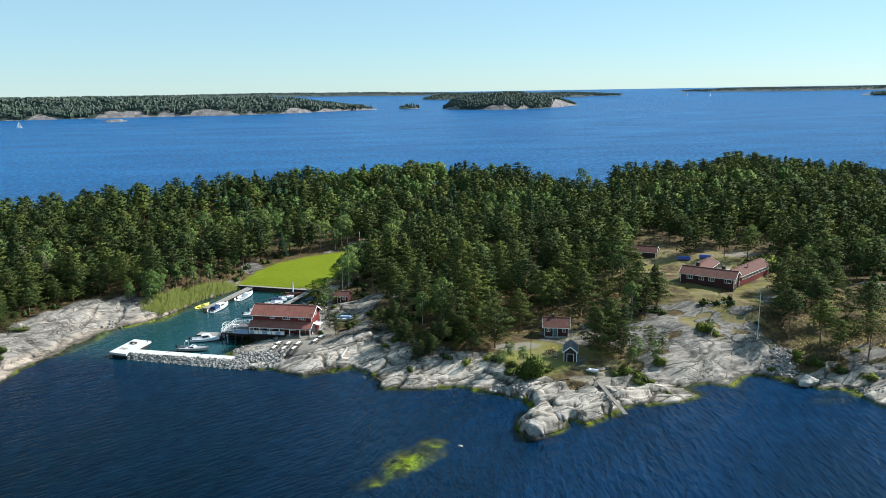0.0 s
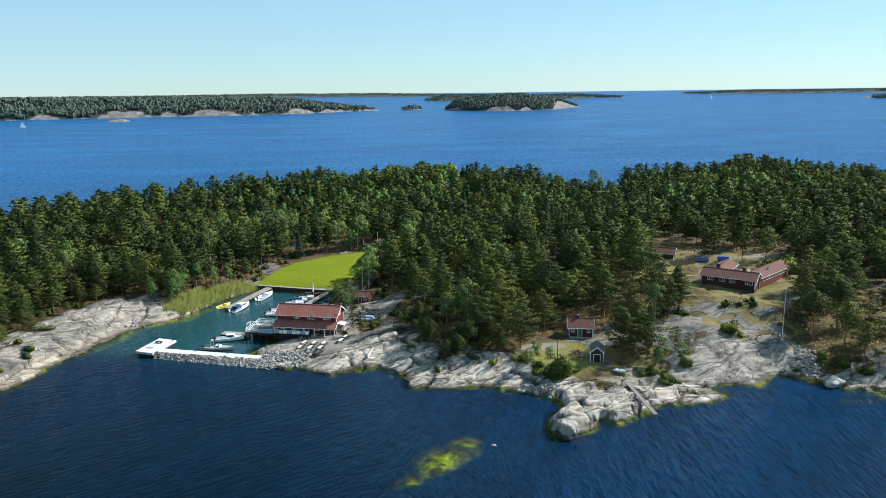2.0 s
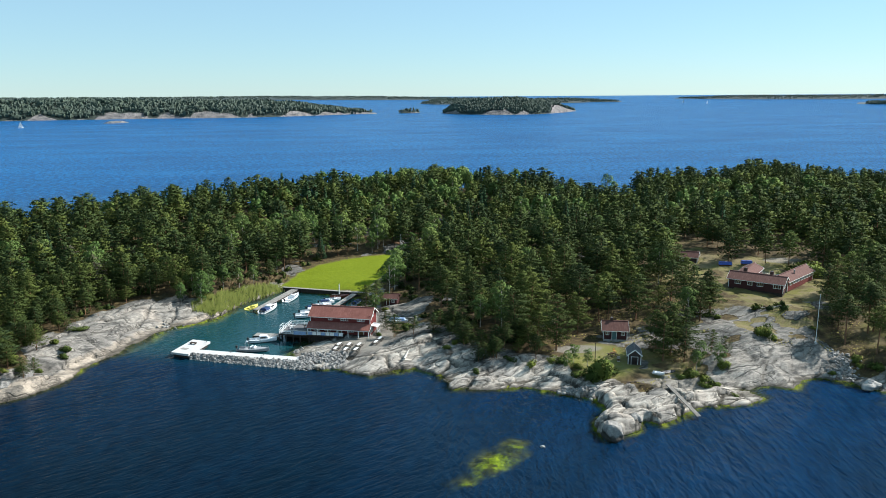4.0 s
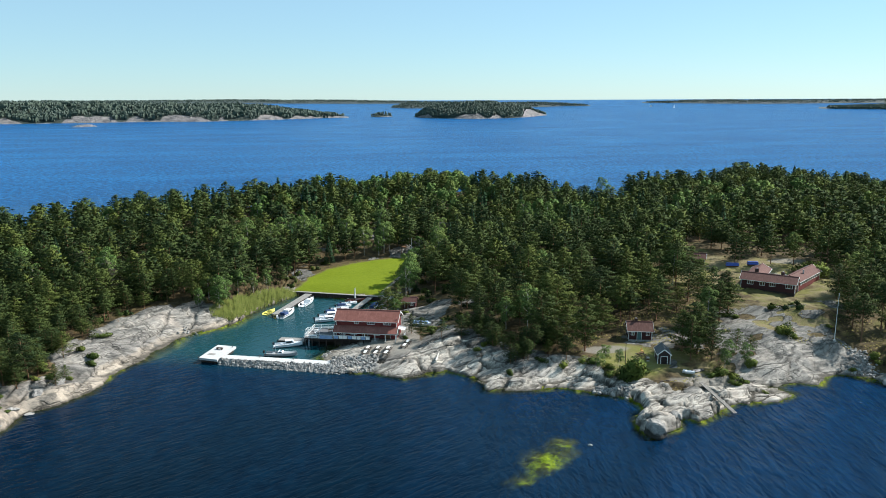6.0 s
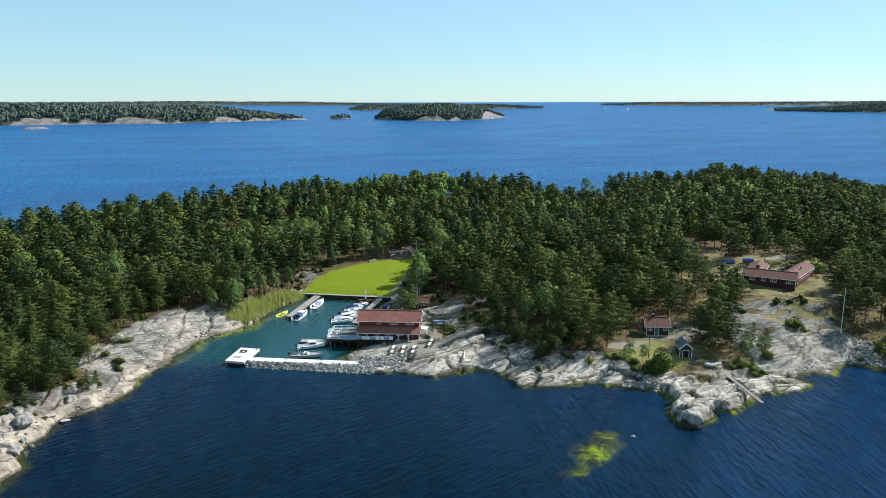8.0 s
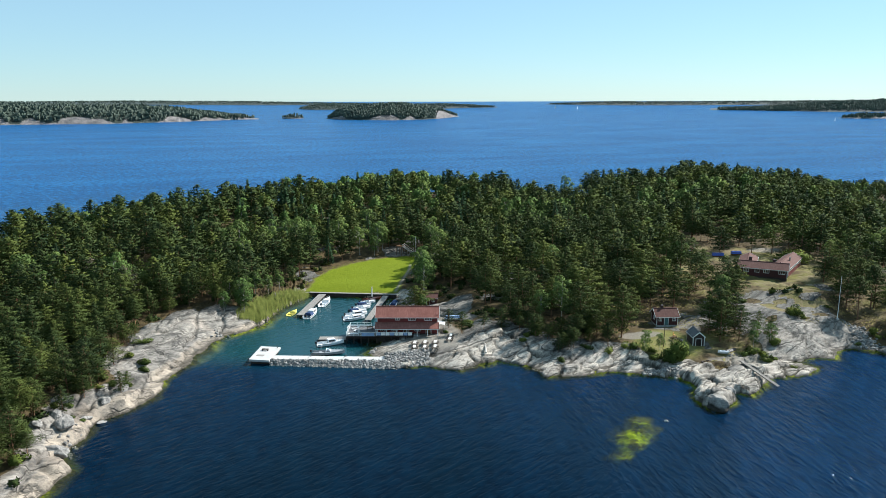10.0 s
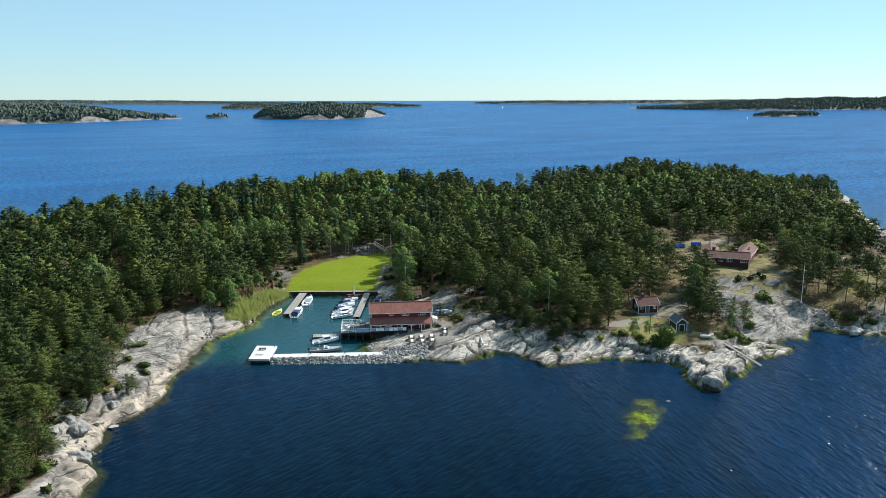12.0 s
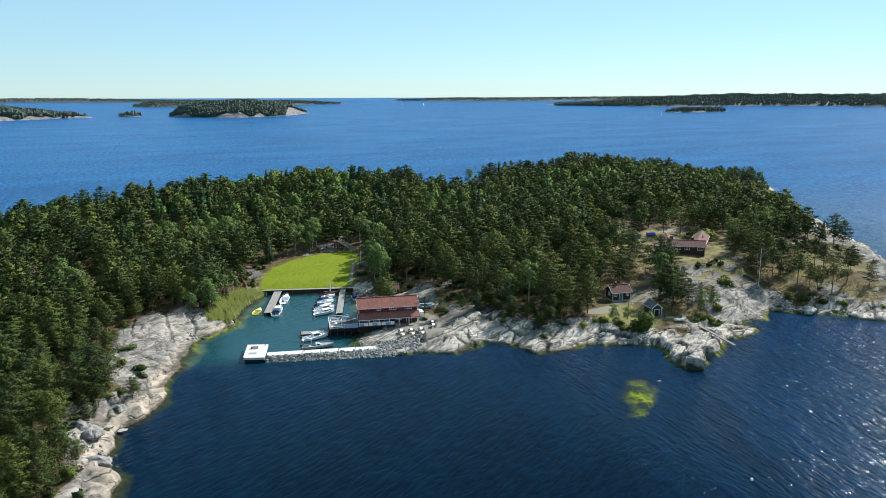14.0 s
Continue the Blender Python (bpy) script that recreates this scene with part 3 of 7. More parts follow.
w_swell = wave(0.13, 3, 0.5, (0.4, 1.2, 1), 82, 40)
w_chop = wave(0.8, 3, 0.5, (0.42, 1.2, 1), 86, 36, 0.3)
w_fine = wave(2.1, 3, 0.6, (0.4, 1.25, 1), 92, 30)
w_roll = water.noise(0.3, 3, 0.5, (0.35, 1.2, 1), 80, 0.4)
waves = water.math("ADD", water.math("ADD", water.math("MULTIPLY", w_swell, 0.6), water.math("MULTIPLY", w_roll, water.step(opened, 0, 1, 0.1, 0.95))), water.math("ADD", water.math("MULTIPLY", w_chop, 0.95), water.math("MULTIPLY", w_fine, 0.27)))
waves = water.math("MULTIPLY", waves, water.math("SUBTRACT", water.math("ADD", water.step(opened, 0, 1, 0.42, 1.4), water.math("MULTIPLY", far, 2.5)), water.math("MULTIPLY", calm, 0.4)))
# ripple highlights put into the water colour, brighter and bluer on the open sea
ripple_glint = water.step(water.math("ADD", water.math("MULTIPLY", w_roll, 0.3), water.math("ADD", water.math("MULTIPLY", w_chop, 0.45), water.math("MULTIPLY", w_fine, 0.25))), 0.36, 0.64)
deep = water.mix(ripple_glint, water.mix(opened, (0.0003, 0.0028, 0.0072), (0.0009, 0.0085, 0.0255)), water.mix(opened, (0.0007, 0.0077, 0.0175), (0.0018, 0.0175, 0.05)))
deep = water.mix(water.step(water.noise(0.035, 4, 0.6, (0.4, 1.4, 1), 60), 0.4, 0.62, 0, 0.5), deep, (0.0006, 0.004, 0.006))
# far water: the reflected sky's blue painted into the colour, mottled by ripples
sky_ripple = water.math("ADD", water.math("MULTIPLY", water.noise(0.011, 4, 0.6, (0.5, 1.4, 1), 10), 0.22), water.math("MULTIPLY", water.noise(0.3, 6, 0.75, (0.8, 1.0, 1), 90), 0.78))
deep = water.mix(far, deep, water.ramp(sky_ripple, [(0.41, (0.004, 0.054, 0.165)), (0.5, (0.007, 0.077, 0.222)), (0.58, (0.018, 0.125, 0.305))]))
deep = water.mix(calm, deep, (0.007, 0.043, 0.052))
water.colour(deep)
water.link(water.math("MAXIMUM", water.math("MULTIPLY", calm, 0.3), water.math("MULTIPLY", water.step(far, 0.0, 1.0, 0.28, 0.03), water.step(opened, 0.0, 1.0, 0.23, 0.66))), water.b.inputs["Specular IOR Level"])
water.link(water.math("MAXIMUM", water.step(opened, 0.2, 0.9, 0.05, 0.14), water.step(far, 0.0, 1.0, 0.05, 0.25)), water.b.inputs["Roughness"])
water.bump(waves, 0.4, 1.0)
clear = water.node("ShaderNodeBsdfTransparent")
clear.inputs["Color"].default_value = (0.86, 0.92, 0.74, 1)
film = water.node("ShaderNodeMixShader")
water.link(water.step(water.attr("depth"), 0.0, 1.9, 0.92, 0.0), film.inputs["Fac"])
water.link(water.b.outputs["BSDF"], film.inputs[1])
water.link(clear.outputs["BSDF"], film.inputs[2])
water.link(film.outputs["Shader"], water.t.nodes["Material Output"].inputs["Surface"])


def widening(a, step, limit, growth):
    out = [a]
    while abs(out[-1]) < limit:
        out.append(out[-1] + step)
        step *= growth
    return np.array(out[1:])


SX = np.concatenate([widening(-120, -2.5, 6200, 1.16)[::-1], np.arange(-120, 112, 1.1), widening(112, 2.5, 6200, 1.16)])
SY = np.concatenate([widening(80, -2.5, 6200, 1.16)[::-1], np.arange(80, 226, 1.1), widening(226, 2.5, 6200, 1.16)])
WX, WY = np.meshgrid(SX, SY)
bed, shore = land(WX, WY)
away = np.hypot(WX + 45, WY)
depth = np.where(shore > 0, 0.0, -bed)
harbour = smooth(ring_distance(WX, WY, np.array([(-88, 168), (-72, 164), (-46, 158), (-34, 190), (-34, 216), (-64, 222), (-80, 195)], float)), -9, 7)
# the outer sea is lifted slightly, so that its edge stands where the true horizon would
sea_rise = 38 * smooth(away, 2900, 5000)


def sea_level(x, y):
    return float(38 * smooth(np.hypot(x + 45, y), 2900, 5000))


# "far" also fades in the painted sky blue with distance
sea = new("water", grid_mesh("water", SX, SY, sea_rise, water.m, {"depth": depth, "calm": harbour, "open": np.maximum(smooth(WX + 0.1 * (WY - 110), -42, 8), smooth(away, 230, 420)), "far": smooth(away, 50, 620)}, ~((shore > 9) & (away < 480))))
sea.visible_shadow = False   # daylight reaches the shallow bottom
tagged(sea, "dark blue rippled sea, teal and shallow in the harbour", "sea", kind="structure")


# ---- trees ----
def unit(v):
    return v / np.maximum(np.linalg.norm(v, axis=-1, keepdims=True), 1e-6)


def triangles(centres, size, flat, r, hearts, middle, long=1.0):
    """Small leaf or needle-clump triangles round the given centres, and the way each faces: out of its clump and out of the crown."""
    n = len(centres)
    a = r.normal(size=(n, 3))
    a[:, 2] *= flat
    a /= np.linalg.norm(a, axis=1, keepdims=True)
    b = np.cross(a, r.normal(size=(n, 3)))
    b /= np.linalg.norm(b, axis=1, keepdims=True)
    s = size * r.uniform(0.6, 1.35, (n, 1))
    tri = np.stack([centres + a * s * long, centres - a * s * 0.55 * long + b * s * 0.75 / long, centres - a * s * 0.55 * long - b * s * 0.75 / long], 1)
    face = unit(unit(centres - hearts) + 1.05 * unit((centres - middle) * (1, 1, 0.5)) + (0, 0, 0.02) + r.normal(0, 0.05, (n, 3)))
    away = (np.cross(tri[:, 1] - tri[:, 0], tri[:, 2] - tri[:, 0]) * face).sum(1) < 0
    tri[away] = tri[away][:, ::-1]
    return tri, np.repeat(face, 3, 0)


def in_ball(n, r):
    v = r.normal(size=(n, 3))
    return v / np.linalg.norm(v, axis=1, keepdims=True) * r.uniform(0.25, 1.0, (n, 1)) ** 0.5


def tube(points, radii, sides=6):
    """A tapered tube along points."""
    verts, faces = [], []
    for k, (p, rad) in enumerate(zip(points, radii)):
        for s in range(sides):
            ang = 2 * math.pi * s / sides
            verts.append((p[0] + rad * math.cos(ang), p[1] + rad * math.sin(ang), p[2]))
    for k in range(len(points) - 1):
        for s in range(sides):
            a, b = k * sides + s, k * sides + (s + 1) % sides
            faces += [(a, b, b + sides), (a, b + sides, a + sides)]
    return np.array(verts), np.array(faces)


def on_dome(n, r):
    """Points on and just under the upper side of a ball, thinning out below."""
    v = r.normal(size=(n, 3))
    v[:, 2] = np.where(r.random(n) < 0.72, np.abs(v[:, 2]), v[:, 2] * 0.5)
    return v / np.linalg.norm(v, axis=1, keepdims=True) * r.uniform(0.35, 1.0, (n, 1)) ** 0.35


def crown_pine(r, leaves, size, h=11.0, low=(0.1, 0.34)):
    """Rounded boughs in loose whorls, from broad low ones up to a blunt or pointed top."""
    cs, hs, limbs = [], [], []
    lean = r.normal(0, 0.35, 2)
    width = r.uniform(2.7, 3.9)
    base = r.uniform(*low)
    blunt = r.uniform(0.34, 0.7)
    n = int(r.integers(24, 34))
    for k in range(n):
        g = (k + 0.5 * r.random()) / n
        f = base + (0.97 - base) * g
        ring = width * ((1 - g) ** blunt * 0.95 + 0.08) * (0.72 + 0.28 * min(1.0, g / 0.18))
        reach = ring * r.uniform(0.45, 1.08)
        ang = k * 2.4 + r.uniform(-0.6, 0.6)
        c = np.array([lean[0] * f + reach * math.cos(ang), lean[1] * f + reach * math.sin(ang), f * h + 0.22 * reach])
        rad = (0.5 + 0.37 * ring) * r.uniform(0.7, 1.15)
        puff = on_dome(max(6, int(leaves / n * (rad / (0.5 + 0.2 * width)) ** 1.6)), r)
        along, across = puff[:, 0] * rad * 1.5, puff[:, 1] * rad * 0.95
        spray = np.stack([along * math.cos(ang) - across * math.sin(ang), along * math.sin(ang) + across * math.cos(ang), puff[:, 2] * rad * 0.36 + 0.16 * along], -1)
        cs.append(c + spray)
        hs.append(cs[-1] - np.stack([puff[:, 0] * math.cos(ang) - puff[:, 1] * math.sin(ang), puff[:, 0] * math.sin(ang) + puff[:, 1] * math.cos(ang), puff[:, 2] * 0.8], -1))
        limbs.append(((lean[0] * f, lean[1] * f, f * h - 0.5), c, 0.06))
    cs.append(np.array([lean[0], lean[1], h * 0.965]) + on_dome(max(10, int(leaves / n * 1.4)), r) * (0.7, 0.7, 0.8))
    hs.append(np.broadcast_to((lean[0], lean[1], h * 0.93), cs[-1].shape))
    return *triangles(np.concatenate(cs), size, 0.4, r, np.concatenate(hs), (0, 0, h * 0.45), 1.5), limbs, lean


def crown_spruce(r, leaves, size, h=12.0):
    f = 1 - r.random(leaves) ** 0.55
    f = 0.1 + 0.9 * f
    tiers = 0.72 + 0.28 * np.abs(np.sin(f * 26 + r.uniform(0, 3)))
    rad = r.uniform(2.1, 2.8) * (1.02 - f) * tiers * r.uniform(0.45, 1.05, leaves) ** 0.6
    ang = r.uniform(0, 2 * math.pi, leaves)
    c = np.stack([rad * np.cos(ang), rad * np.sin(ang), f * h - rad * 0.25], -1)
    return *triangles(c, size, 0.6, r, np.stack([0 * rad, 0 * rad, f * h - 1.0], -1), (0, 0, h * 0.3), 1.4), [], (0, 0)


def crown_birch(r, leaves, size, h=10.0):
    cs, hs, limbs = [], [], []
    n = int(r.integers(13, 18))
    for k in range(n):
        f = 0.3 + 0.68 * (k + r.random()) / n
        reach = r.uniform(0.4, 1.0) * 3.0 * math.sin(math.pi * (f - 0.14) / 0.95) ** 0.8
        ang = k * 2.4 + r.uniform(-0.6, 0.6)
        c = np.array([reach * math.cos(ang), reach * math.sin(ang), f * h])
        rad = r.uniform(0.9, 1.6)
        cs.append(c + on_dome(leaves // n, r) * (rad, rad, rad * 0.95))
        hs.append(np.broadcast_to(c, cs[-1].shape))
        limbs.append(((0, 0, f * h * 0.8), c, 0.05))
    return *triangles(np.concatenate(cs), size, 1.0, r, np.concatenate(hs), (0, 0, h * 0.55)), limbs, (0, 0)


def crown_bush(r, leaves, size, h=1.8):
    cs, hs = [], []
    n = int(r.integers(5, 9))
    for k in range(n):
        ang, reach = r.uniform(0, 6.3), r.uniform(0, 1.0)
        rad = r.uniform(0.5, 0.85)
        c = np.array([reach * math.cos(ang), reach * math.sin(ang), rad * r.uniform(0.6, 1.3)])
        cs.append(c + in_ball(leaves // n, r) * (rad, rad, rad))
        hs.append(np.broadcast_to(c, cs[-1].shape))
    return *triangles(np.concatenate(cs), size, 1.0, r, np.concatenate(hs), (0, 0, 0.3)), [], (0, 0)


CROWNS = {"pine": (crown_pine, 11.0, PINE, BARK, 0.17), "spruce": (crown_spruce, 12.0, SPRUCE, BARK, 0.15), "birch": (crown_birch, 10.0, BIRCH, BIRCH_BARK, 0.12)}


def trunk_arrays(h, girth, limbs, lean, sides=6):
    fs = (0, 0.08, 0.35, 0.7, 0.96)
    v, f = tube([(lean[0] * k, lean[1] * k, h * k - (0.6 if k == 0 else 0)) for k in fs], [girth * w for w in (1.35, 1, 0.8, 0.5, 0.12)], sides)
    for a, b, w in limbs:
        lv, lf = tube([a, b], [w, w * 0.3], 3)
        f = np.concatenate([f, lf + len(v)])
        v = np.concatenate([v, lv])
    return v, f


def boughs(tris):
    """How young the needles or leaves are, bough by bough."""
    x, y, z = tris.mean(1).T
    b = 0.5 + 0.5 * np.sin(1.5 * x + 0.8 * z + 1.1 * np.sin(1.3 * y)) * np.sin(1.6 * y - 0.9 * z + 1.2 * np.sin(1.1 * x + 0.7 * z))
    return np.repeat(smooth(b, 0.3, 0.95), 3)


def tree_model(kind, seed, leaves, size, label, **shape):
    """One tree as a thing: trunk with limbs, and a crown."""
    make, h, leaf_mat, bark, girth = CROWNS[kind]
    r = np.random.default_rng(seed)
    tris, facing, limbs, lean = make(r, leaves, size, **shape)
    tree = new(kind + "_tree")
    v, f = trunk_arrays(h, girth, limbs, lean)
    trunk = new("trunk", mesh_of("trunk", v, f, bark))
    crown = new("crown", mesh_of("crown", tris.reshape(-1, 3), np.arange(len(tris) * 3).reshape(-1, 3), leaf_mat, {"bough": boughs(tris)}, normals=facing))
    trunk.parent = crown.parent = tree
    return tagged(tree, label, kind + " tree", kind + " trees of the island")


def scatter():
    """Places for the trees: x, y, ground height."""
    r = np.random.default_rng(11)
    spots = []
    step = 5.6
    for gx in np.arange(-222, 300, step):
        for gy in np.arange(62, 415, step):
            spots.append((gx + r.uniform(-2.3, 2.3), gy + r.uniform(-2.3, 2.3)))
    # a young, dense edge above the western rocks
    for gx in np.arange(-150, -92, 3.7):
        for gy in np.arange(98, 212, 3.7):
            spots.append((gx + r.uniform(-1.6, 1.6), gy + r.uniform(-1.6, 1.6)))
    s = np.array(spots)
    x, y = s[:, 0], s[:, 1]
    young = np.arange(len(s)) >= len(np.arange(-222, 300, step)) * len(np.arange(62, 415, step))
    z, sd = land(x, y)
    keep = sd > bare_width(x, y) + 4 * (fbm(x / 8, y / 8, 2, 80) - 0.35)
    keep &= ~young | (sd < bare_width(x, y) + 26)
    keep &= ring_distance(x, y, MEADOW) < -3.5
    keep &= ring_distance(x, y, YARD) < -2
    keep &= np.hypot((x - 58) / 24, (y - 155) / 19) > 1
    keep &= ~((x > 54) & (x < 98) & (y > 168) & (y < 214) & ~((x > 90) & (y < 182)))
    keep &= ~((x > 15) & (x < 36) & (y < 165)) & ~((x > 22) & (x < 42) & (y > 158) & (y < 172))
    keep &= ~((x > 55) & (x < 70) & (y > 214) & (y < 226))
    keep &= ~((x > -52) & (x < -22) & (y > 160) & (y < 190))
    keep &= ~((x > 30) & (x < 54) & (y < 147))
    keep &= ~((x > -31) & (x < -23) & (y > 196) & (y < 206))
    keep &= ~((x > 62) & (x < 90) & (y > 345))
    keep &= ~((x > -28) & (x < -4) & (y < 174)) & ~((x > -28) & (x < -10) & (y < 187)) & ~((x > -28) & (x < -17) & (y < 196))
    sparse = smooth(x, 72, 84) * smooth(205 - y, 0, 25) * smooth(150 - x, 0, 25)
    keep &= r.random(len(x)) > 0.86 * sparse
    keep &= r.random(len(x)) > 0.05 + 0.55 * smooth(1 - np.hypot((x - 84) / 32, (y - 230) / 34), 0, 0.4)
    return x[keep], y[keep], z[keep], young[keep]


TX, TY, TZ, YOUNG = scatter()
r = np.random.default_rng(5)
leafy = fbm(TX / 35, TY / 35, 2, 90) + 0.22 * np.exp(-((TX + 25) ** 2 + (TY - 330) ** 2) / 3500) + 0.2 * np.exp(-((TX + 40) ** 2 + (TY - 268) ** 2) / 250)
pick = r.random(len(TX))
KIND = np.where(pick < np.clip((leafy - 0.52) * 3.2, 0.07, 0.75), 2, np.where(r.random(len(TX)) < np.where((TY > 250), np.where(TX < 40, 0.2, 0.12), 0.04), 1, 0))
KIND = np.where((KIND == 2) & (TX > 15) & (TY < 260) & (r.random(len(TX)) < 0.85), 0, KIND)
KIND = np.where((KIND == 1) & (TY < 190) & (TX > -60), 0, KIND)
KIND = np.where(YOUNG | ((TX < -84) & (TY < 205)) | ((TX < -80) & (TY < 290) & (TX * 7.7 % 1 < 0.75)), 0, KIND)
SIZE = r.uniform(0.6, 1.2, len(TX)) * np.where(KIND == 2, 0.95, 1.0)
SIZE *= 1 - 0.3 * smooth(TX, 165, 195)
SIZE *= np.where(YOUNG, 0.62, np.where((TX < -85) & (TY < 190), 0.85, 1.0)) * np.where((TX > 80) & (TY < 190), 0.85, 1.0)
near = np.hypot(TX + 30, TY - 40)
order = np.argsort(near)
NAMES = ("pine", "spruce", "birch")
LABELS = ("Scots pine with a clumpy dark green crown and reddish trunk", "dark green conical spruce on the forest floor", "broadleaf tree with a loose light green crown")
single = np.zeros(len(TX), bool)
for k, count in ((0, 185), (1, 60), (2, 90)):
    single[[i for i in order if KIND[i] == k][:count]] = True

models = {}
for k, name in enumerate(NAMES):
    models[k] = [tree_model(name, 100 * k + s, (3700, 2400, 3600)[k], (0.152, 0.18, 0.155)[k], LABELS[k]) for s in range(7 if k == 0 else 4)]
used_models = set()
for i in np.nonzero(single)[0]:
    group = models[int(KIND[i])]
    m = int(r.integers(len(group)))
    s = SIZE[i]
    place = Matrix.LocRotScale((TX[i], TY[i], TZ[i]), Euler((0, 0, r.uniform(0, 6.28))), None)
    first = (int(KIND[i]), m) not in used_models
    tree = group[m] if first else copy_thing(group[m], place)
    used_models.add((int(KIND[i]), m))
    tree.matrix_basis = place @ Matrix.Diagonal((s * r.uniform(0.9, 1.1), s * r.uniform(0.9, 1.1), s, 1))


def forest(name, kind, idx, leaves_near, leaves_far, label):
    """The rest of the wood, too many to count, joined."""
    make, h, leaf_mat, bark, girth = CROWNS[kind]
    rr = np.random.default_rng(40 + len(name))
    crowns, faces_out, tints, young_wood, tv, tf, base = [], [], [], [], [], [], 0
    sets = []
    for leaves, size in ((int(leaves_near * 2.8), 0.19), (leaves_near, 0.34), (leaves_far, 0.5)):
        sets.append([make(np.random.default_rng(900 + q), leaves, size) for q in range(6)])
    for i in idx:
        tris, facing, limbs, lean = sets[0 if near[i] < 178 else 1 if near[i] < 235 else 2][int(rr.integers(6))]
        ang, s = rr.uniform(0, 6.28), SIZE[i]
        c, q = math.cos(ang) * s, math.sin(ang) * s
        rot = np.array([[c, q, 0], [-q, c, 0], [0, 0, s]])
        crowns.append(tris @ rot + (TX[i], TY[i], TZ[i]))
        faces_out.append(facing @ (rot / s))
        tints.append(np.full(tris.shape[0] * 3, rr.random()))
        young_wood.append(boughs(tris))
        v, f = trunk_arrays(h, girth, [], lean, 3)
        tv.append(v @ rot + (TX[i], TY[i], TZ[i]))
        tf.append(f + base)
        base += len(v)
    verts = np.concatenate(crowns).reshape(-1, 3)
    crown = new(name, mesh_of(name, verts, np.arange(len(verts)).reshape(-1, 3), leaf_mat, {"tint": np.concatenate(tints), "bough": np.concatenate(young_wood)}, normals=np.concatenate(faces_out)))
    tagged(crown, label, "forest", kind="stuff")
    trunks = new("trunks", mesh_of("trunks", np.concatenate(tv), np.concatenate(tf), bark))
    tagged(trunks, kind="stuff")
    trunks.parent = crown
    return crown


forest("pine_forest", "pine", np.nonzero(~single & (KIND == 0))[0], 830, 400, "dense dark green pine forest covering the island")
forest("spruce_forest", "spruce", np.nonzero(~single & (KIND == 1))[0], 700, 440, "dark pointed spruces standing among the pines")
forest("birch_forest", "birch", np.nonzero(~single & (KIND == 2))[0], 950, 600, "light green broadleaf trees among the pines")

# ---- finishes ----
WHITE = stained("white_paint", (0.74, 0.74, 0.72), 0.5, 0.08)
CONCRETE = stained("pale_concrete", (0.47, 0.465, 0.45), 0.85, 0.14, 0.8)
GREY_WOOD = stained("weathered_planks", (0.24, 0.228, 0.21), 0.85, 0.25, 1.5)
PALE_WOOD = stained("bleached_wood", (0.5, 0.47, 0.42), 0.85, 0.2, 1.5)
DARK_WOOD = stained("tarred_wood", (0.045, 0.035, 0.03), 0.8, 0.35, 1.5)
BROWN_WOOD = stained("brown_stained_wood", (0.13, 0.07, 0.035), 0.75, 0.3, 2.0)
GELCOAT = stained("white_gelcoat", (0.78, 0.79, 0.8), 0.22, 0.05)
NAVY = stained("blue_canvas", (0.022, 0.045, 0.115), 0.8, 0.25)
# tarpaulin colour, also used as painted shade on white railing panels
PALE_BLUE = stained("pale_blue_tarpaulin_and_rail_shade", (0.22, 0.32, 0.5), 0.6, 0.25)
TARP = stained("bright_blue_tarpaulin", (0.045, 0.1, 0.42), 0.5, 0.25)
YELLOW = stained("yellow_plastic", (0.62, 0.55, 0.12), 0.5, 0.15)
ORANGE = stained("orange_paint", (0.4, 0.22, 0.05), 0.6, 0.15)
BLACK = stained("black_rubber", (0.02, 0.02, 0.022), 0.55, 0.3)
METAL = stained("grey_aluminium", (0.42, 0.44, 0.46), 0.4, 0.12, metal=0.7)
TEAL = stained("teal_door_paint", (0.07, 0.15, 0.15), 0.6, 0.2)
SLATE = stained("grey_roofing_felt", (0.12, 0.122, 0.128), 0.9, 0.25, 1.0)
BRICK = stained("dark_chimney_brick", (0.07, 0.045, 0.04), 0.9, 0.3, 4.0)
MAHOGANY = stained("varnished_mahogany", (0.14, 0.035, 0.015), 0.35, 0.25)
STONE = stained("broken_granite", (0.4, 0.385, 0.36), 0.9, 0.35, 2.0, relief=0.05)
GUANO = stained("whitened_granite", (0.33, 0.315, 0.29), 0.9, 0.3, 0.9, relief=0.04)

glass = Mat("window_glass", 0.05)
glass.b.inputs["Transmission Weight"].default_value = 1.0
glass.colour((0.75, 0.82, 0.85))
GLASS = glass.m


def boards(name, c, spacing, rough=0.75):
    """Paint on upright boards: joints along the object's own x and y."""
    m = Mat(name, rough)
    m.place(False)
    sep = m.node("ShaderNodeSeparateXYZ")
    m.link(m.pos, sep.inputs[0])
    along = m.math("ADD", sep.outputs["X"], sep.outputs["Y"])
    joint = m.math("PINGPONG", along, spacing / 2)
    line = m.step(joint, 0.0, spacing * 0.16)
    wear = m.noise(1.1, 5, 0.65, (1, 1, 0.25))
    pale = tuple(min(1.0, v * 1.45 + 0.01) for v in c)
    paint = m.ramp(wear, [(0.3, tuple(v * 0.75 for v in c)), (0.6, c), (0.85, pale)])
    m.colour(m.mix(line, tuple(v * 0.4 for v in c), paint))
    m.bump(line, 0.02)
    return m.m


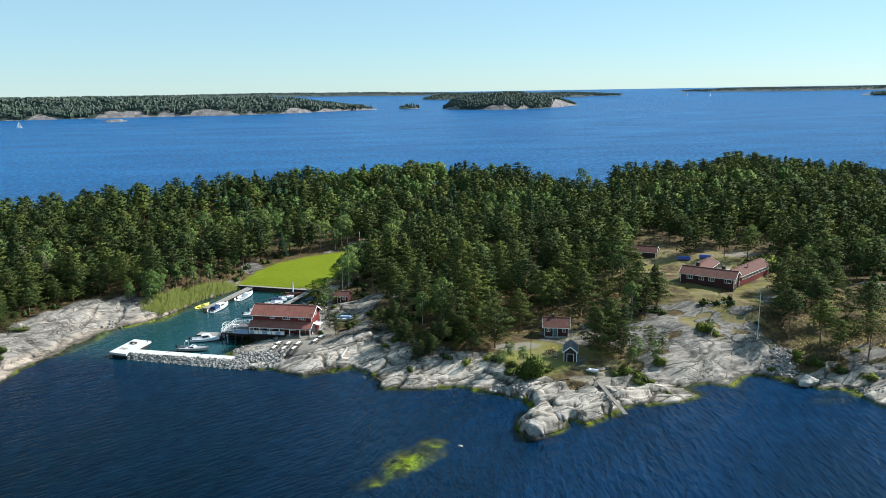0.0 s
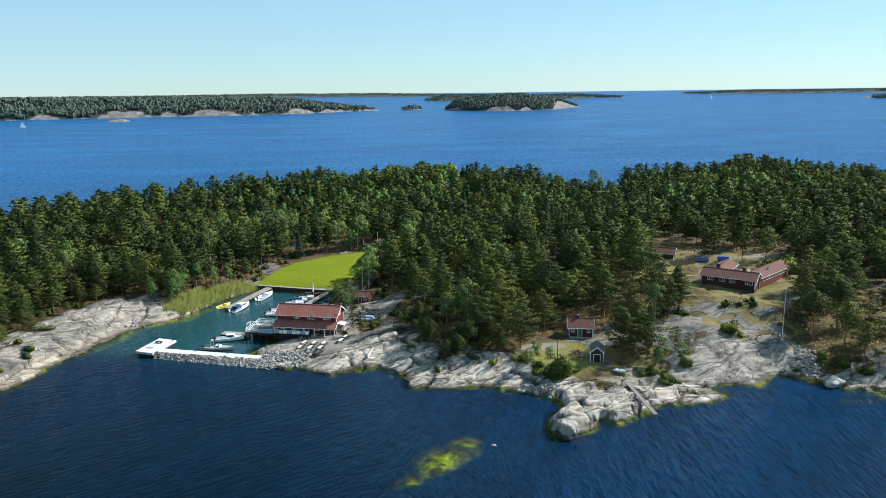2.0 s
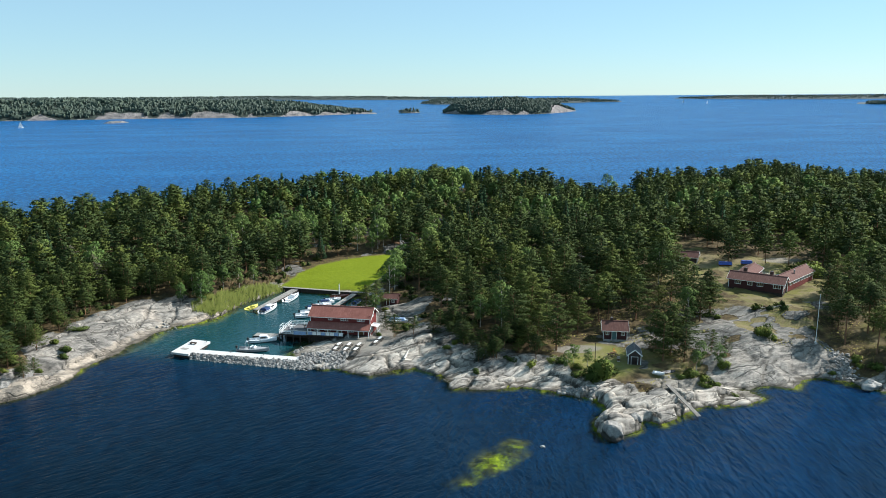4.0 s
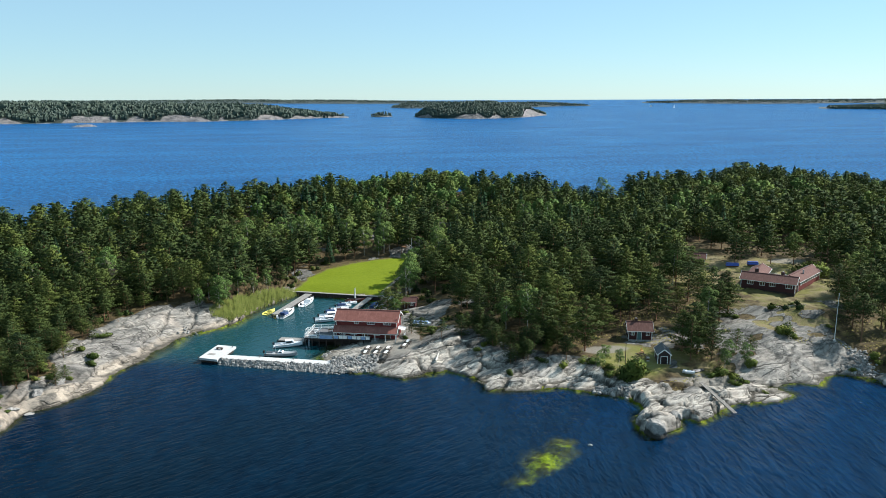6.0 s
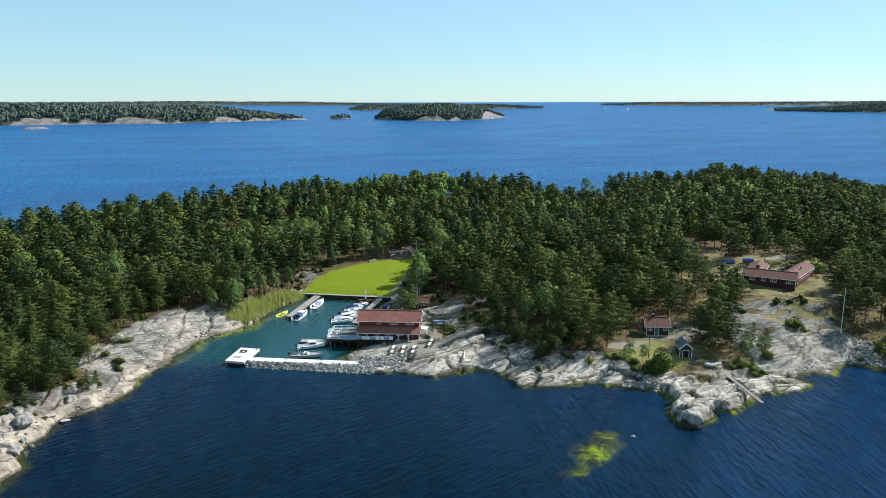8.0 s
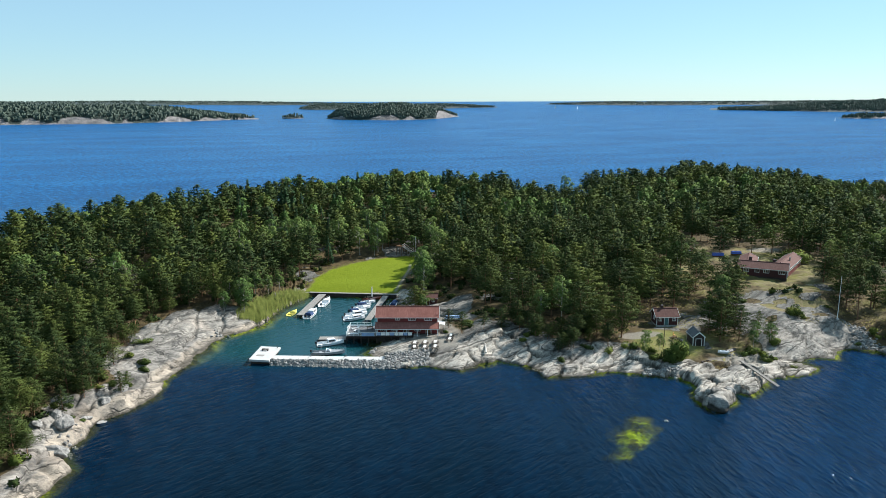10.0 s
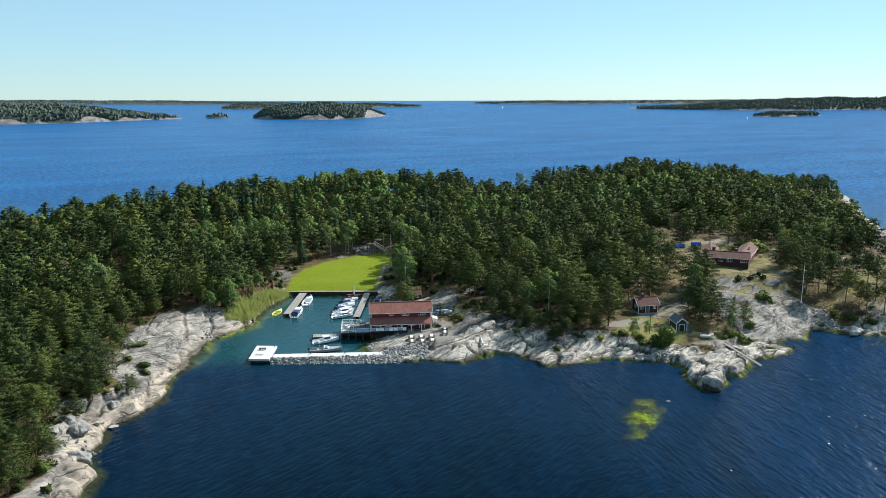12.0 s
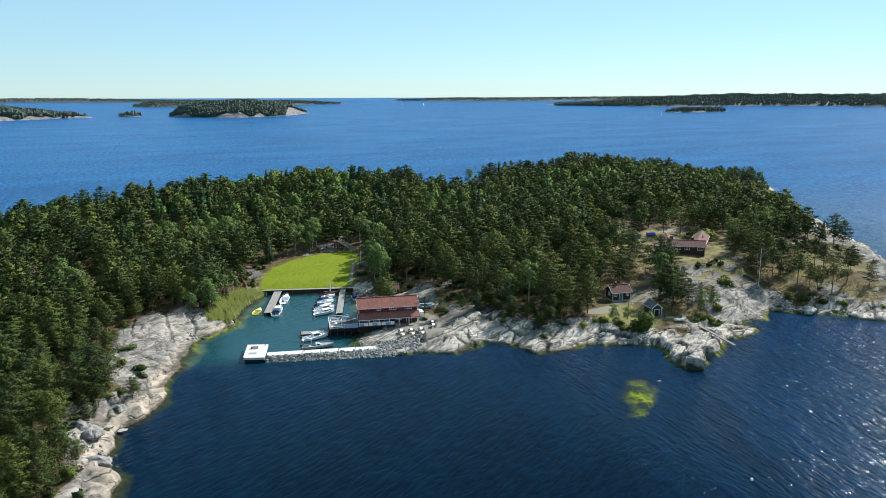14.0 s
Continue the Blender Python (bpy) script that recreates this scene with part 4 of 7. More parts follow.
def tiles(name, lo, hi):
    """Pantiles: courses across the slope and rolls along the object's x."""
    m = Mat(name, 0.85, spec=0.2)
    m.place(False)
    sep = m.node("ShaderNodeSeparateXYZ")
    m.link(m.pos, sep.inputs[0])
    roll = m.math("PINGPONG", sep.outputs["X"], 0.13)
    course = m.math("FRACT", m.math("MULTIPLY", sep.outputs["Z"], 5.5))
    big, small = m.noise(0.5, 4, 0.6), m.noise(6.0, 4, 0.7)
    c = m.ramp(m.math("ADD", m.math("MULTIPLY", big, 0.5), m.math("MULTIPLY", small, 0.5)), [(0.35, lo), (0.65, hi)])
    c = m.mix(m.step(course, 0.0, 0.3, 0.45, 0.0), c, tuple(v * 0.45 for v in lo))
    streaks = m.step(m.noise(2.2, 4, 0.7, (1.6, 0.3, 0.3)), 0.45, 0.7, 0, 0.5)
    c = m.mix(streaks, c, tuple(min(1.0, v * 1.25 + 0.02) for v in hi))
    moss = m.step(m.noise(1.6, 5, 0.7), 0.6, 0.72, 0, 0.35)
    m.colour(m.mix(moss, c, (0.16, 0.13, 0.09)))
    m.bump(m.math("ADD", m.math("MULTIPLY", roll, 2.0), m.math("MULTIPLY", course, 0.4)), 0.05, 0.5)
    return m.m


RED = boards("red_board_cladding", (0.15, 0.018, 0.014), 0.22)
DARK_RED = boards("dark_red_board_cladding", (0.06, 0.013, 0.012), 0.2)
BLACK_BOARDS = boards("black_brown_board_cladding", (0.05, 0.032, 0.028), 0.2)
CLAY = tiles("red_clay_pantiles", (0.165, 0.062, 0.048), (0.26, 0.108, 0.085))
OLD_CLAY = tiles("weathered_clay_pantiles", (0.085, 0.04, 0.033), (0.13, 0.062, 0.051))


# ---- building blocks ----
def part(name, bm, material, parent, label=""):
    me = bpy.data.meshes.new(name)
    bmesh.ops.recalc_face_normals(bm, faces=bm.faces)
    bm.to_mesh(me)
    bm.free()
    me.materials.append(material)
    ob = new(name, me)
    ob.parent = parent
    return tagged(ob, label)


def thing(name, m, label, category, group="", kind=""):
    ob = new(name)
    ob.matrix_basis = m
    return tagged(ob, label, category, group, kind)


def solid(bm, corners):
    """A six-sided solid: four corners below and the four above them."""
    vs = [bm.verts.new(c) for c in corners]
    for f in ((3, 2, 1, 0), (4, 5, 6, 7), (0, 1, 5, 4), (1, 2, 6, 5), (2, 3, 7, 6), (3, 0, 4, 7)):
        bm.faces.new([vs[i] for i in f])


def box(bm, x0, x1, y0, y1, z0, z1):
    solid(bm, [(x0, y0, z0), (x1, y0, z0), (x1, y1, z0), (x0, y1, z0), (x0, y0, z1), (x1, y0, z1), (x1, y1, z1), (x0, y1, z1)])


def boxes(*dims):
    bm = bmesh.new()
    for d in dims:
        box(bm, *d)
    return bm


def rod(a, b, r0, r1=None, sides=8):
    """A round bar from a to b."""
    bm = bmesh.new()
    a, b = Vector(a), Vector(b)
    q = (b - a).to_track_quat("Z", "Y")
    rings = []
    for p, rad in ((a, r0), (b, r0 if r1 is None else r1)):
        rings.append([bm.verts.new(p + q @ Vector((rad * math.cos(2 * math.pi * k / sides), rad * math.sin(2 * math.pi * k / sides), 0))) for k in range(sides)])
    for k in range(sides):
        bm.faces.new((rings[0][k], rings[0][(k + 1) % sides], rings[1][(k + 1) % sides], rings[1][k]))
    bm.faces.new(rings[0][::-1])
    bm.faces.new(rings[1])
    return bm


def slab(corners, thickness):
    """A flat slab with the given top corners, given anticlockwise."""
    bm = bmesh.new()
    n = (Vector(corners[1]) - Vector(corners[0])).cross(Vector(corners[3]) - Vector(corners[0])).normalized() * thickness
    solid(bm, [tuple(Vector(c) - n) for c in corners] + [tuple(c) for c in corners])
    return bm


def wall_piece(bm, axis, at, a, b, z0, z1, thick, holes=()):
    """A wall along x (axis 0) or y (axis 1), with openings (a, b, z0, z1) cut through it."""
    us = sorted({a, b, *[h[0] for h in holes], *[h[1] for h in holes]})
    zs = sorted({z0, z1, *[h[2] for h in holes], *[h[3] for h in holes]})
    for u0, u1 in zip(us, us[1:]):
        for w0, w1 in zip(zs, zs[1:]):
            um, wm = (u0 + u1) / 2, (w0 + w1) / 2
            if any(h[0] < um < h[1] and h[2] < wm < h[3] for h in holes):
                continue
            if axis == 0:
                box(bm, u0, u1, at, at + thick, w0, w1)
            else:
                box(bm, at, at + thick, u0, u1, w0, w1)


def gable_end(bm, x, thick, y0, y1, z, rise):
    ym = (y0 + y1) / 2
    a = [bm.verts.new((x, y0, z)), bm.verts.new((x, y1, z)), bm.verts.new((x, ym, z + rise))]
    b = [bm.verts.new((x + thick, y0, z)), bm.verts.new((x + thick, y1, z)), bm.verts.new((x + thick, ym, z + rise))]
    bm.faces.new(a)
    bm.faces.new(b[::-1])
    for i, j in ((0, 1), (1, 2), (2, 0)):
        bm.faces.new((a[i], a[j], b[j], b[i]))


def window(parent, axis, at, hole, out, bars=1):
    """A white window set in an opening: frame with bars, and its glass."""
    a, b, z0, z1 = hole
    t = 0.09
    bm = bmesh.new()
    y0, y1 = (at - 0.05, at + 0.1) if out < 0 else (at + 0.06, at + 0.21)

    def bar(u0, u1, w0, w1):
        if axis == 0:
            box(bm, u0, u1, y0, y1, w0, w1)
        else:
            box(bm, y0, y1, u0, u1, w0, w1)
    bar(a - t, b + t, z1, z1 + t)
    bar(a - t, b + t, z0 - t, z0)
    bar(a - t, a, z0, z1)
    bar(b, b + t, z0, z1)
    for k in range(bars):
        u = a + (b - a) * (k + 1) / (bars + 1)
        bar(u - 0.04, u + 0.04, z0, z1)
    w = part("window", bm, WHITE, parent, "white painted window frame")
    mid = (y0 + y1) / 2
    g = boxes((a, b, mid - 0.01, mid + 0.01, z0, z1)) if axis == 0 else boxes((mid - 0.01, mid + 0.01, a, b, z0, z1))
    pane = part("pane", g, GLASS, w, "dark window glass")
    pane.visible_shadow = False
    return w


def gabled(parent, x0, x1, y0, y1, z0, eave, rise, wall_mat, roof_mat, front=(), back=(), left=(), right=(), over=0.4, trim=WHITE, gables=(True, True)):
    """Walls, gables, a pitched roof with its ridge along x, barge boards and corner boards."""
    th = 0.2
    bm = bmesh.new()
    wall_piece(bm, 0, y0, x0, x1, z0, eave, th, front)
    wall_piece(bm, 0, y1 - th, x0, x1, z0, eave, th, back)
    wall_piece(bm, 1, x0, y0 + th, y1 - th, z0, eave, th, left)
    wall_piece(bm, 1, x1 - th, y0 + th, y1 - th, z0, eave, th, right)
    gable_end(bm, x0, th, y0, y1, eave, rise)
    gable_end(bm, x1 - th, th, y0, y1, eave, rise)
    wall = part("wall", bm, wall_mat, parent)
    for holes, axis, at, out in ((front, 0, y0, -1), (back, 0, y1 - th, 1), (left, 1, x0, -1), (right, 1, x1 - th, 1)):
        for h in holes:
            if h[2] - z0 > 0.3:
                window(parent, axis, at, h, out, 1 if h[1] - h[0] < 1.3 else 2)
    part("floor", boxes((x0 + th, x1 - th, y0 + th, y1 - th, z0, z0 + 0.1)), BROWN_WOOD, parent)
    ym, half = (y0 + y1) / 2, (y1 - y0) / 2
    slope = rise / half
    drop = slope * over
    top = eave + rise + 0.16
    a, b = x0 - over, x1 + over
    lift = 0.16
    roof = part("roof", slab([(a, y0 - over, eave - drop + lift), (b, y0 - over, eave - drop + lift), (b, ym, top), (a, ym, top)], 0.12), roof_mat, parent)
    part("roof", slab([(a, ym, top), (b, ym, top), (b, y1 + over, eave - drop + lift), (a, y1 + over, eave - drop + lift)], 0.12), roof_mat, parent)
    part("ridge_cap", boxes((a, b, ym - 0.14, ym + 0.14, top - 0.03, top + 0.07)), roof_mat, roof)
    for gx, shown in ((a - 0.05, gables[0]), (b + 0.01, gables[1])):
        if not shown:
            continue
        for s in (-1, 1):
            bm = bmesh.new()
            e, r = ym + s * (half + over), ym
            ze, zr = eave - drop + lift + 0.05, top + 0.05
            c = [(gx, e, ze - 0.26), (gx + 0.04, e, ze - 0.26), (gx + 0.04, r, zr - 0.26), (gx, r, zr - 0.26)]
            solid(bm, c + [(p[0], p[1], p[2] + 0.26) for p in c])
            part("barge_board", bm, trim, roof, "white barge board")
    for gy in (y0 - over - 0.06, y1 + over):
        part("gutter", boxes((a, b, gy, gy + 0.06, eave - drop + 0.02, eave - drop + 0.12)), WHITE if gy < ym else METAL, roof)
    for cx in (x0 - 0.025, x1 - 0.11):
        for cy in (y0 - 0.025, y1 - 0.11):
            part("corner_board", boxes((cx, cx + 0.135, cy, cy + 0.135, z0, eave)), trim, wall, "white corner board")
    return wall, roof


def chimney(parent, x, y, z0, z1, w=0.7):
    c = part("chimney", boxes((x - w / 2, x + w / 2, y - w / 2, y + w / 2, z0, z1), (x - w / 2 - 0.07, x + w / 2 + 0.07, y - w / 2 - 0.07, y + w / 2 + 0.07, z1, z1 + 0.14)), BRICK, parent, "dark brick chimney")
    part("flue", boxes((x - 0.15, x + 0.15, y - 0.15, y + 0.15, z1 + 0.14, z1 + 0.3)), METAL, c)


def door(parent, axis, at, a, b, z0, z1, material, label):
    bm = bmesh.new()
    for u0, u1, w0, w1 in ((a - 0.1, a, z0, z1), (b, b + 0.1, z0, z1), (a - 0.1, b + 0.1, z1, z1 + 0.1)):
        box(bm, *((u0, u1, at - 0.05, at + 0.15) if axis == 0 else (at + 0.05, at + 0.25, u0, u1)), w0, w1)
    frame_part = part("door_frame", bm, WHITE, parent, "white door frame")
    part("door", boxes((a, b, at, at + 0.06, z0, z1) if axis == 0 else (at + 0.12, at + 0.18, a, b, z0, z1)), material, frame_part, label)


# ---- the boathouse on the harbour ----
bh = thing("boathouse", pose(-46.0, 171.9, 0, 0, 0, -11), "two-storey red wooden boathouse with clay-tiled roofs and a porch", "boathouse")
FL = 2.0
shut = [(1.2, 2.6, FL + 0.7, FL + 1.7), (4.0, 5.4, FL + 0.7, FL + 1.7), (7.0, 8.2, FL, FL + 1.9), (9.8, 11.2, FL + 0.7, FL + 1.7), (12.6, 13.8, FL, FL + 1.9)]
upper = [(5.0, 5.9, 5.55, 6.05), (8.2, 9.9, 5.5, 6.1), (12.3, 14.0, 5.5, 6.1)]
gabled(bh, 0.3, 15.5, 1.9, 7.6, FL, 6.4, 1.75, RED, CLAY, shut + upper, [(4, 5, 3, 4), (10, 11, 3, 4)], [(3.5, 5.0, 4.6, 5.7)], [(2.7, 4.4, FL + 0.5, FL + 1.75), (4.2, 5.2, 6.1, 6.9)], 0.45)
door(bh, 0, 1.92, 7.0, 8.2, FL, FL + 1.9, BROWN_WOOD, "brown plank door")
door(bh, 0, 1.92, 12.6, 13.8, FL, FL + 1.9, BROWN_WOOD, "brown plank door")
porch = part("porch_roof", slab([(-0.1, -0.1, 3.85), (15.9, -0.1, 3.85), (15.9, 1.9, 5.0), (-0.1, 1.9, 5.0)], 0.14), CLAY, bh, "red clay-tiled porch roof")
for gx in (-0.16, 15.9):
    bm = bmesh.new()
    c = [(gx, -0.12, 3.72), (gx + 0.05, -0.12, 3.72), (gx + 0.05, 1.88, 4.87), (gx, 1.88, 4.87)]
    solid(bm, c + [(p[0], p[1], p[2] + 0.22) for p in c])
    part("barge_board", bm, WHITE, porch, "white barge board")
part("beam", boxes((0, 15.8, 0.12, 0.26, 3.5, 3.68)), WHITE, porch)
for k in range(7):
    u = 0.1 + k * 2.56
    part("post", boxes((u, u + 0.16, 0.1, 0.26, FL if u < 9 else 1.2, 3.5)), WHITE, bh, "white porch post")
part("porch_floor", boxes((0, 9.3, -0.1, 1.9, FL - 0.16, FL)), DARK_WOOD, bh, "grey plank floor")
for k in range(8):
    # every third white panel is coloured pale blue to show bluish shade
    part("porch_rail", boxes((0.3 + k * 1.12, 1.3 + k * 1.12, -0.06, -0.02, FL + 0.12, FL + 0.85)), WHITE if k % 3 else PALE_BLUE, bh, "white boarded railing panel, some coloured pale blue for shade")
part("handrail", boxes((0, 9.3, -0.1, 0.04, FL + 0.9, FL + 0.97)), WHITE, bh)
for k in range(6):
    part("pile", rod((0.3 + k * 1.8, 0.4, -2.2), (0.3 + k * 1.8, 0.4, FL - 0.16), 0.14), DARK_WOOD, bh, "dark timber pile")
part("plinth", boxes((0.35, 15.45, 1.95, 7.55, 0.3, FL)), DARK_WOOD, bh, "dark boarded plinth")
# no boarding here: a dark sheet added to give the shadow below the porch
part("skirting", boxes((0.2, 9.3, 1.6, 1.72, -1.5, FL - 0.16)), DARK_WOOD, bh, "added dark sheet for the shade under the porch")
part("steps", boxes((9.5, 11.0, -0.5, 0.1, 1.2, 1.55), (9.5, 11.0, -0.1, 0.6, 1.5, 1.8), (9.5, 11.0, 0.4, 1.9, 1.7, FL)), GREY_WOOD, bh, "grey wooden steps")
canopy = part("canopy", slab([(15.55, 2.4, 4.5), (17.3, 2.4, 4.15), (17.3, 5.0, 4.15), (15.55, 5.0, 4.5)], 0.07), WHITE, bh, "white canopy over the gable door")
for y in (2.55, 4.85):
    part("canopy_post", boxes((17.1, 17.2, y - 0.05, y + 0.05, 1.6, 4.1)), WHITE, canopy)
part("lattice", boxes(*[(17.12, 17.17, 2.6 + k * 0.28, 2.68 + k * 0.28, 1.8, 2.9) for k in range(8)], (17.1, 17.2, 2.5, 4.9, 2.85, 2.95)), WHITE, bh)

deck = thing("sun_deck", pose(-46.0, 171.9, 0, 0, 0, -11), "grey plank sun deck with white railings on dark piles", "deck")
part("deck_frame", boxes((-7.3, -0.05, -0.1, 8.2, FL - 0.35, FL - 0.1)), DARK_WOOD, deck)
# dark sheet added behind the piles in place of the deck's shadow
part("skirting", boxes((-7.0, -0.05, 3.2, 3.32, -1.8, FL - 0.35)), DARK_WOOD, deck, "added dark sheet for the shade under the deck")
plank = boxes((-7.35, -0.05, 0, 0.26, FL - 0.1, FL - 0.04))
DECK_WOOD = stained("dark_deck_planks", (0.13, 0.132, 0.138), 0.85, 0.3, 1.5)
first = part("plank", plank, DECK_WOOD, deck)
for k in range(1, 29):
    ob = new("plank", first.data)
    ob.parent = deck
    ob.location = (0, -0.1 + k * 0.285, 0)
for u, v in [(-7.2, w) for w in (0, 2, 4, 6, 8)] + [(-5.4, 0), (-3.6, 0), (-1.8, 0), (-5.4, 8), (-3.6, 8), (-1.8, 8)]:
    part("pile", rod((u, v, -2.6), (u, v, FL - 0.1), 0.14), DARK_WOOD, deck, "dark timber pile")
    part("rail_post", boxes((u - 0.05, u + 0.05, v - 0.05, v + 0.05, FL - 0.1, FL + 0.95)), WHITE, deck)
for d in ((-7.25, -0.1, -0.05, 0.03), (-7.25, -7.17, 0, 8.1), (-7.25, -2.0, 8.0, 8.08)):
    rail = part("railing", boxes((*d, FL + 0.88, FL + 0.96), (*d, FL + 0.45, FL + 0.53), (*d, FL + 0.12, FL + 0.2)), WHITE, deck, "white board railing")
# white board in shade, its blue cast given as colour
part("rail_sheet", boxes((-3.4, -0.3, -0.08, -0.05, FL - 0.05, FL + 0.8)), PALE_BLUE, deck, "white railing board with its bluish shade as pale blue colour")
for u, v, ang in ((-5.6, 5.4, 20), (-5.2, 3.2, -60)):
    lo = thing("sun_lounger", pose(-46.0, 171.9, 0, 0, 0, -11) @ pose(u, v, FL, 0, 0, ang), "white slatted sun lounger on the deck", "lounger", "loungers on the deck")
    part("seat", boxes(*[(-0.9 + k * 0.12, -0.8 + k * 0.12, -0.32, 0.32, 0.3, 0.34) for k in range(10)], (-0.95, 0.4, -0.36, -0.32, 0.26, 0.34), (-0.95, 0.4, 0.32, 0.36, 0.26, 0.34)), WHITE, lo)
    part("backrest", slab([(0.4, -0.34, 0.34), (0.95, -0.34, 0.85), (0.95, 0.34, 0.85), (0.4, 0.34, 0.34)], 0.05), WHITE, lo)
    for a, b in ((-0.85, -0.3), (-0.85, 0.26), (0.35, -0.3), (0.35, 0.26)):
        part("leg", boxes((a, a + 0.06, b, b + 0.04, 0, 0.3)), WHITE, lo)
screen = thing("deck_pavilion", pose(-46.0, 171.9, 0, 0, 0, -11) @ pose(-5.6, 1.3, FL, 0, 0, 0), "white open frame with benches on the deck", "pavilion")
for u in (-1.4, 1.4):
    for v in (-1.0, 1.0):
        part("post", boxes((u - 0.05, u + 0.05, v - 0.05, v + 0.05, 0, 1.9)), WHITE, screen)
part("top_frame", boxes((-1.45, 1.45, -1.05, -0.97, 1.9, 2.0), (-1.45, 1.45, 0.97, 1.05, 1.9, 2.0), (-1.45, -1.37, -0.97, 0.97, 1.9, 2.0), (1.37, 1.45, -0.97, 0.97, 1.9, 2.0)), WHITE, screen)
part("bench", boxes((-1.3, 1.3, -0.9, -0.5, 0.4, 0.46), (-1.25, -1.15, -0.85, -0.55, 0, 0.4), (1.15, 1.25, -0.85, -0.55, 0, 0.4)), WHITE, screen)
tab = thing("deck_table", pose(-46.0, 171.9, 0, 0, 0, -11) @ pose(-1.9, 5.2, FL, 0, 0, 10), "dark slatted table on the sun deck", "table")
part("tabletop", boxes(*[(-0.8, 0.8, -0.5 + k * 0.17, -0.35 + k * 0.17, 0.7, 0.74) for k in range(6)]), BROWN_WOOD, tab)
for a in (-0.7, 0.62):
    for b in (-0.42, 0.34):
        part("leg", boxes((a, a + 0.08, b, b + 0.08, 0, 0.7)), BROWN_WOOD, tab)


# ---- piers, quay and breakwater ----
def plank_pier(name, ax, ay, bx, by, width, z, label, pile_depth=2.4):
    """A pier of cross planks from a to b, on piles."""
    length = math.hypot(bx - ax, by - ay)
    p = thing(name, pose(ax, ay, 0, 0, 0, math.degrees(math.atan2(by - ay, bx - ax))), label, "pier", kind="")
    part("beam", boxes((0, length, -width / 2 + 0.1, -width / 2 + 0.3, z - 0.4, z - 0.08), (0, length, width / 2 - 0.3, width / 2 - 0.1, z - 0.4, z - 0.08)), DARK_WOOD, p)
    n = int(length / 0.3)
    me = part("plank", boxes((0, 0.27, -width / 2, width / 2, z - 0.08, z)), GREY_WOOD, p)
    for k in range(1, n):
        ob = new("plank", me.data)
        ob.parent = p
        ob.location = (k * 0.3, 0, 0.006 * (k % 3))
    for k in range(max(2, int(length / 3.5))):
        u = 0.3 + k * (length - 0.6) / (max(2, int(length / 3.5)) - 1)
        for v in (-width / 2 + 0.15, width / 2 - 0.15):
            part("pile", rod((u, v, -pile_depth), (u, v, z - 0.4), 0.13), DARK_WOOD, p)
    return p


plank_pier("pier", -57.6, 219.6, -64.4, 197.8, 2.3, 0.85, "grey plank pier on dark piles with boats alongside")
plank_pier("pier", -38.7, 213.9, -46.4, 189.5, 1.8, 0.85, "narrow grey plank pier crowded with boats")
plank_pier("jetty", -53.0, 175.2, -60.0, 176.6, 2.4, 0.8, "short grey plank jetty beside the sun deck")
quay = thing("quay", pose(-61.8, 220.9, 0, 0, 0, -16.6), "dark timber quay wall with a grey plank edge", "quay")
part("wall", boxes((0, 27.4, 0.1, 0.5, -2.6, 1.1)), DARK_WOOD, quay)
for k in range(14):
    part("fender_post", boxes((0.2 + k * 2, 0.42 + k * 2, -0.08, 0.1, -2, 1.05)), DARK_WOOD, quay)
for k in range(10):
    part("plank", boxes((k * 2.74, k * 2.74 + 2.72, -0.15, 0.9, 1.1, 1.2)), GREY_WOOD, quay)
part("boardwalk", boxes((-10.5, 0, 0.2, 0.7, 0.95, 1.05)), PALE_WOOD, quay, "narrow pale plank walk into the reeds")

bw = thing("breakwater", pose(0, 0, 0), "pale concrete breakwater with a square head and rubble slope", "breakwater")
bm = bmesh.new()
head_c = [(-76.1, 162.8), (-71.5, 161.2), (-69.1, 170.1), (-73.8, 171.7)]
solid(bm, [(x, y, 0.7) for x, y in head_c] + [(x, y, 1.2) for x, y in head_c])
part("head", bm, CONCRETE, bw)
# inset footing, given a dark colour to stand for shadow under the slab
bm = bmesh.new()
inner = [tuple(Vector((-72.9, 166.1)).lerp(Vector((x, y)), 0.86)) for x, y in head_c]
solid(bm, [(x, y, -2.6) for x, y in inner] + [(x, y, 0.7) for x, y in inner])
part("footing", bm, DARK_WOOD, bw, "footing of the breakwater head, coloured dark as the slab's shadow")
for k in range(6):
    a, b = k / 6, (k + 1) / 6 - 0.004
    o0, o1 = Vector((-70.9, 162.3)), Vector((-46.9, 156.5))
    i0, i1 = Vector((-70.2, 164.6)), Vector((-46.3, 159.0))
    q = [o0.lerp(o1, a), o0.lerp(o1, b), i0.lerp(i1, b), i0.lerp(i1, a)]
    bm = bmesh.new()
    solid(bm, [(v.x, v.y, -2.4) for v in q] + [(v.x, v.y, 1.12) for v in q])
    part("walkway_slab", bm, CONCRETE, bw)
bm = bmesh.new()
q = [(-46.9, 156.5), (-43.6, 157.6), (-43.2, 160.0), (-46.3, 159.0)]
solid(bm, [(x, y, -1) for x, y in q] + [(x, y, 1.13) for x, y in q])
part("walkway_slab", bm, CONCRETE, bw)
hatch = thing("deck_hatch", pose(-72.6, 168.3, 1.2, 0, 0, -18), "low dark wooden bench on the breakwater head", "bench")
part("seat", boxes((-0.8, 0.8, -0.35, 0.35, 0.32, 0.4)), DARK_WOOD, hatch)
for a in (-0.7, 0.55):
    part("leg", boxes((a, a + 0.15, -0.3, 0.3, 0, 0.32)), DARK_WOOD, hatch)
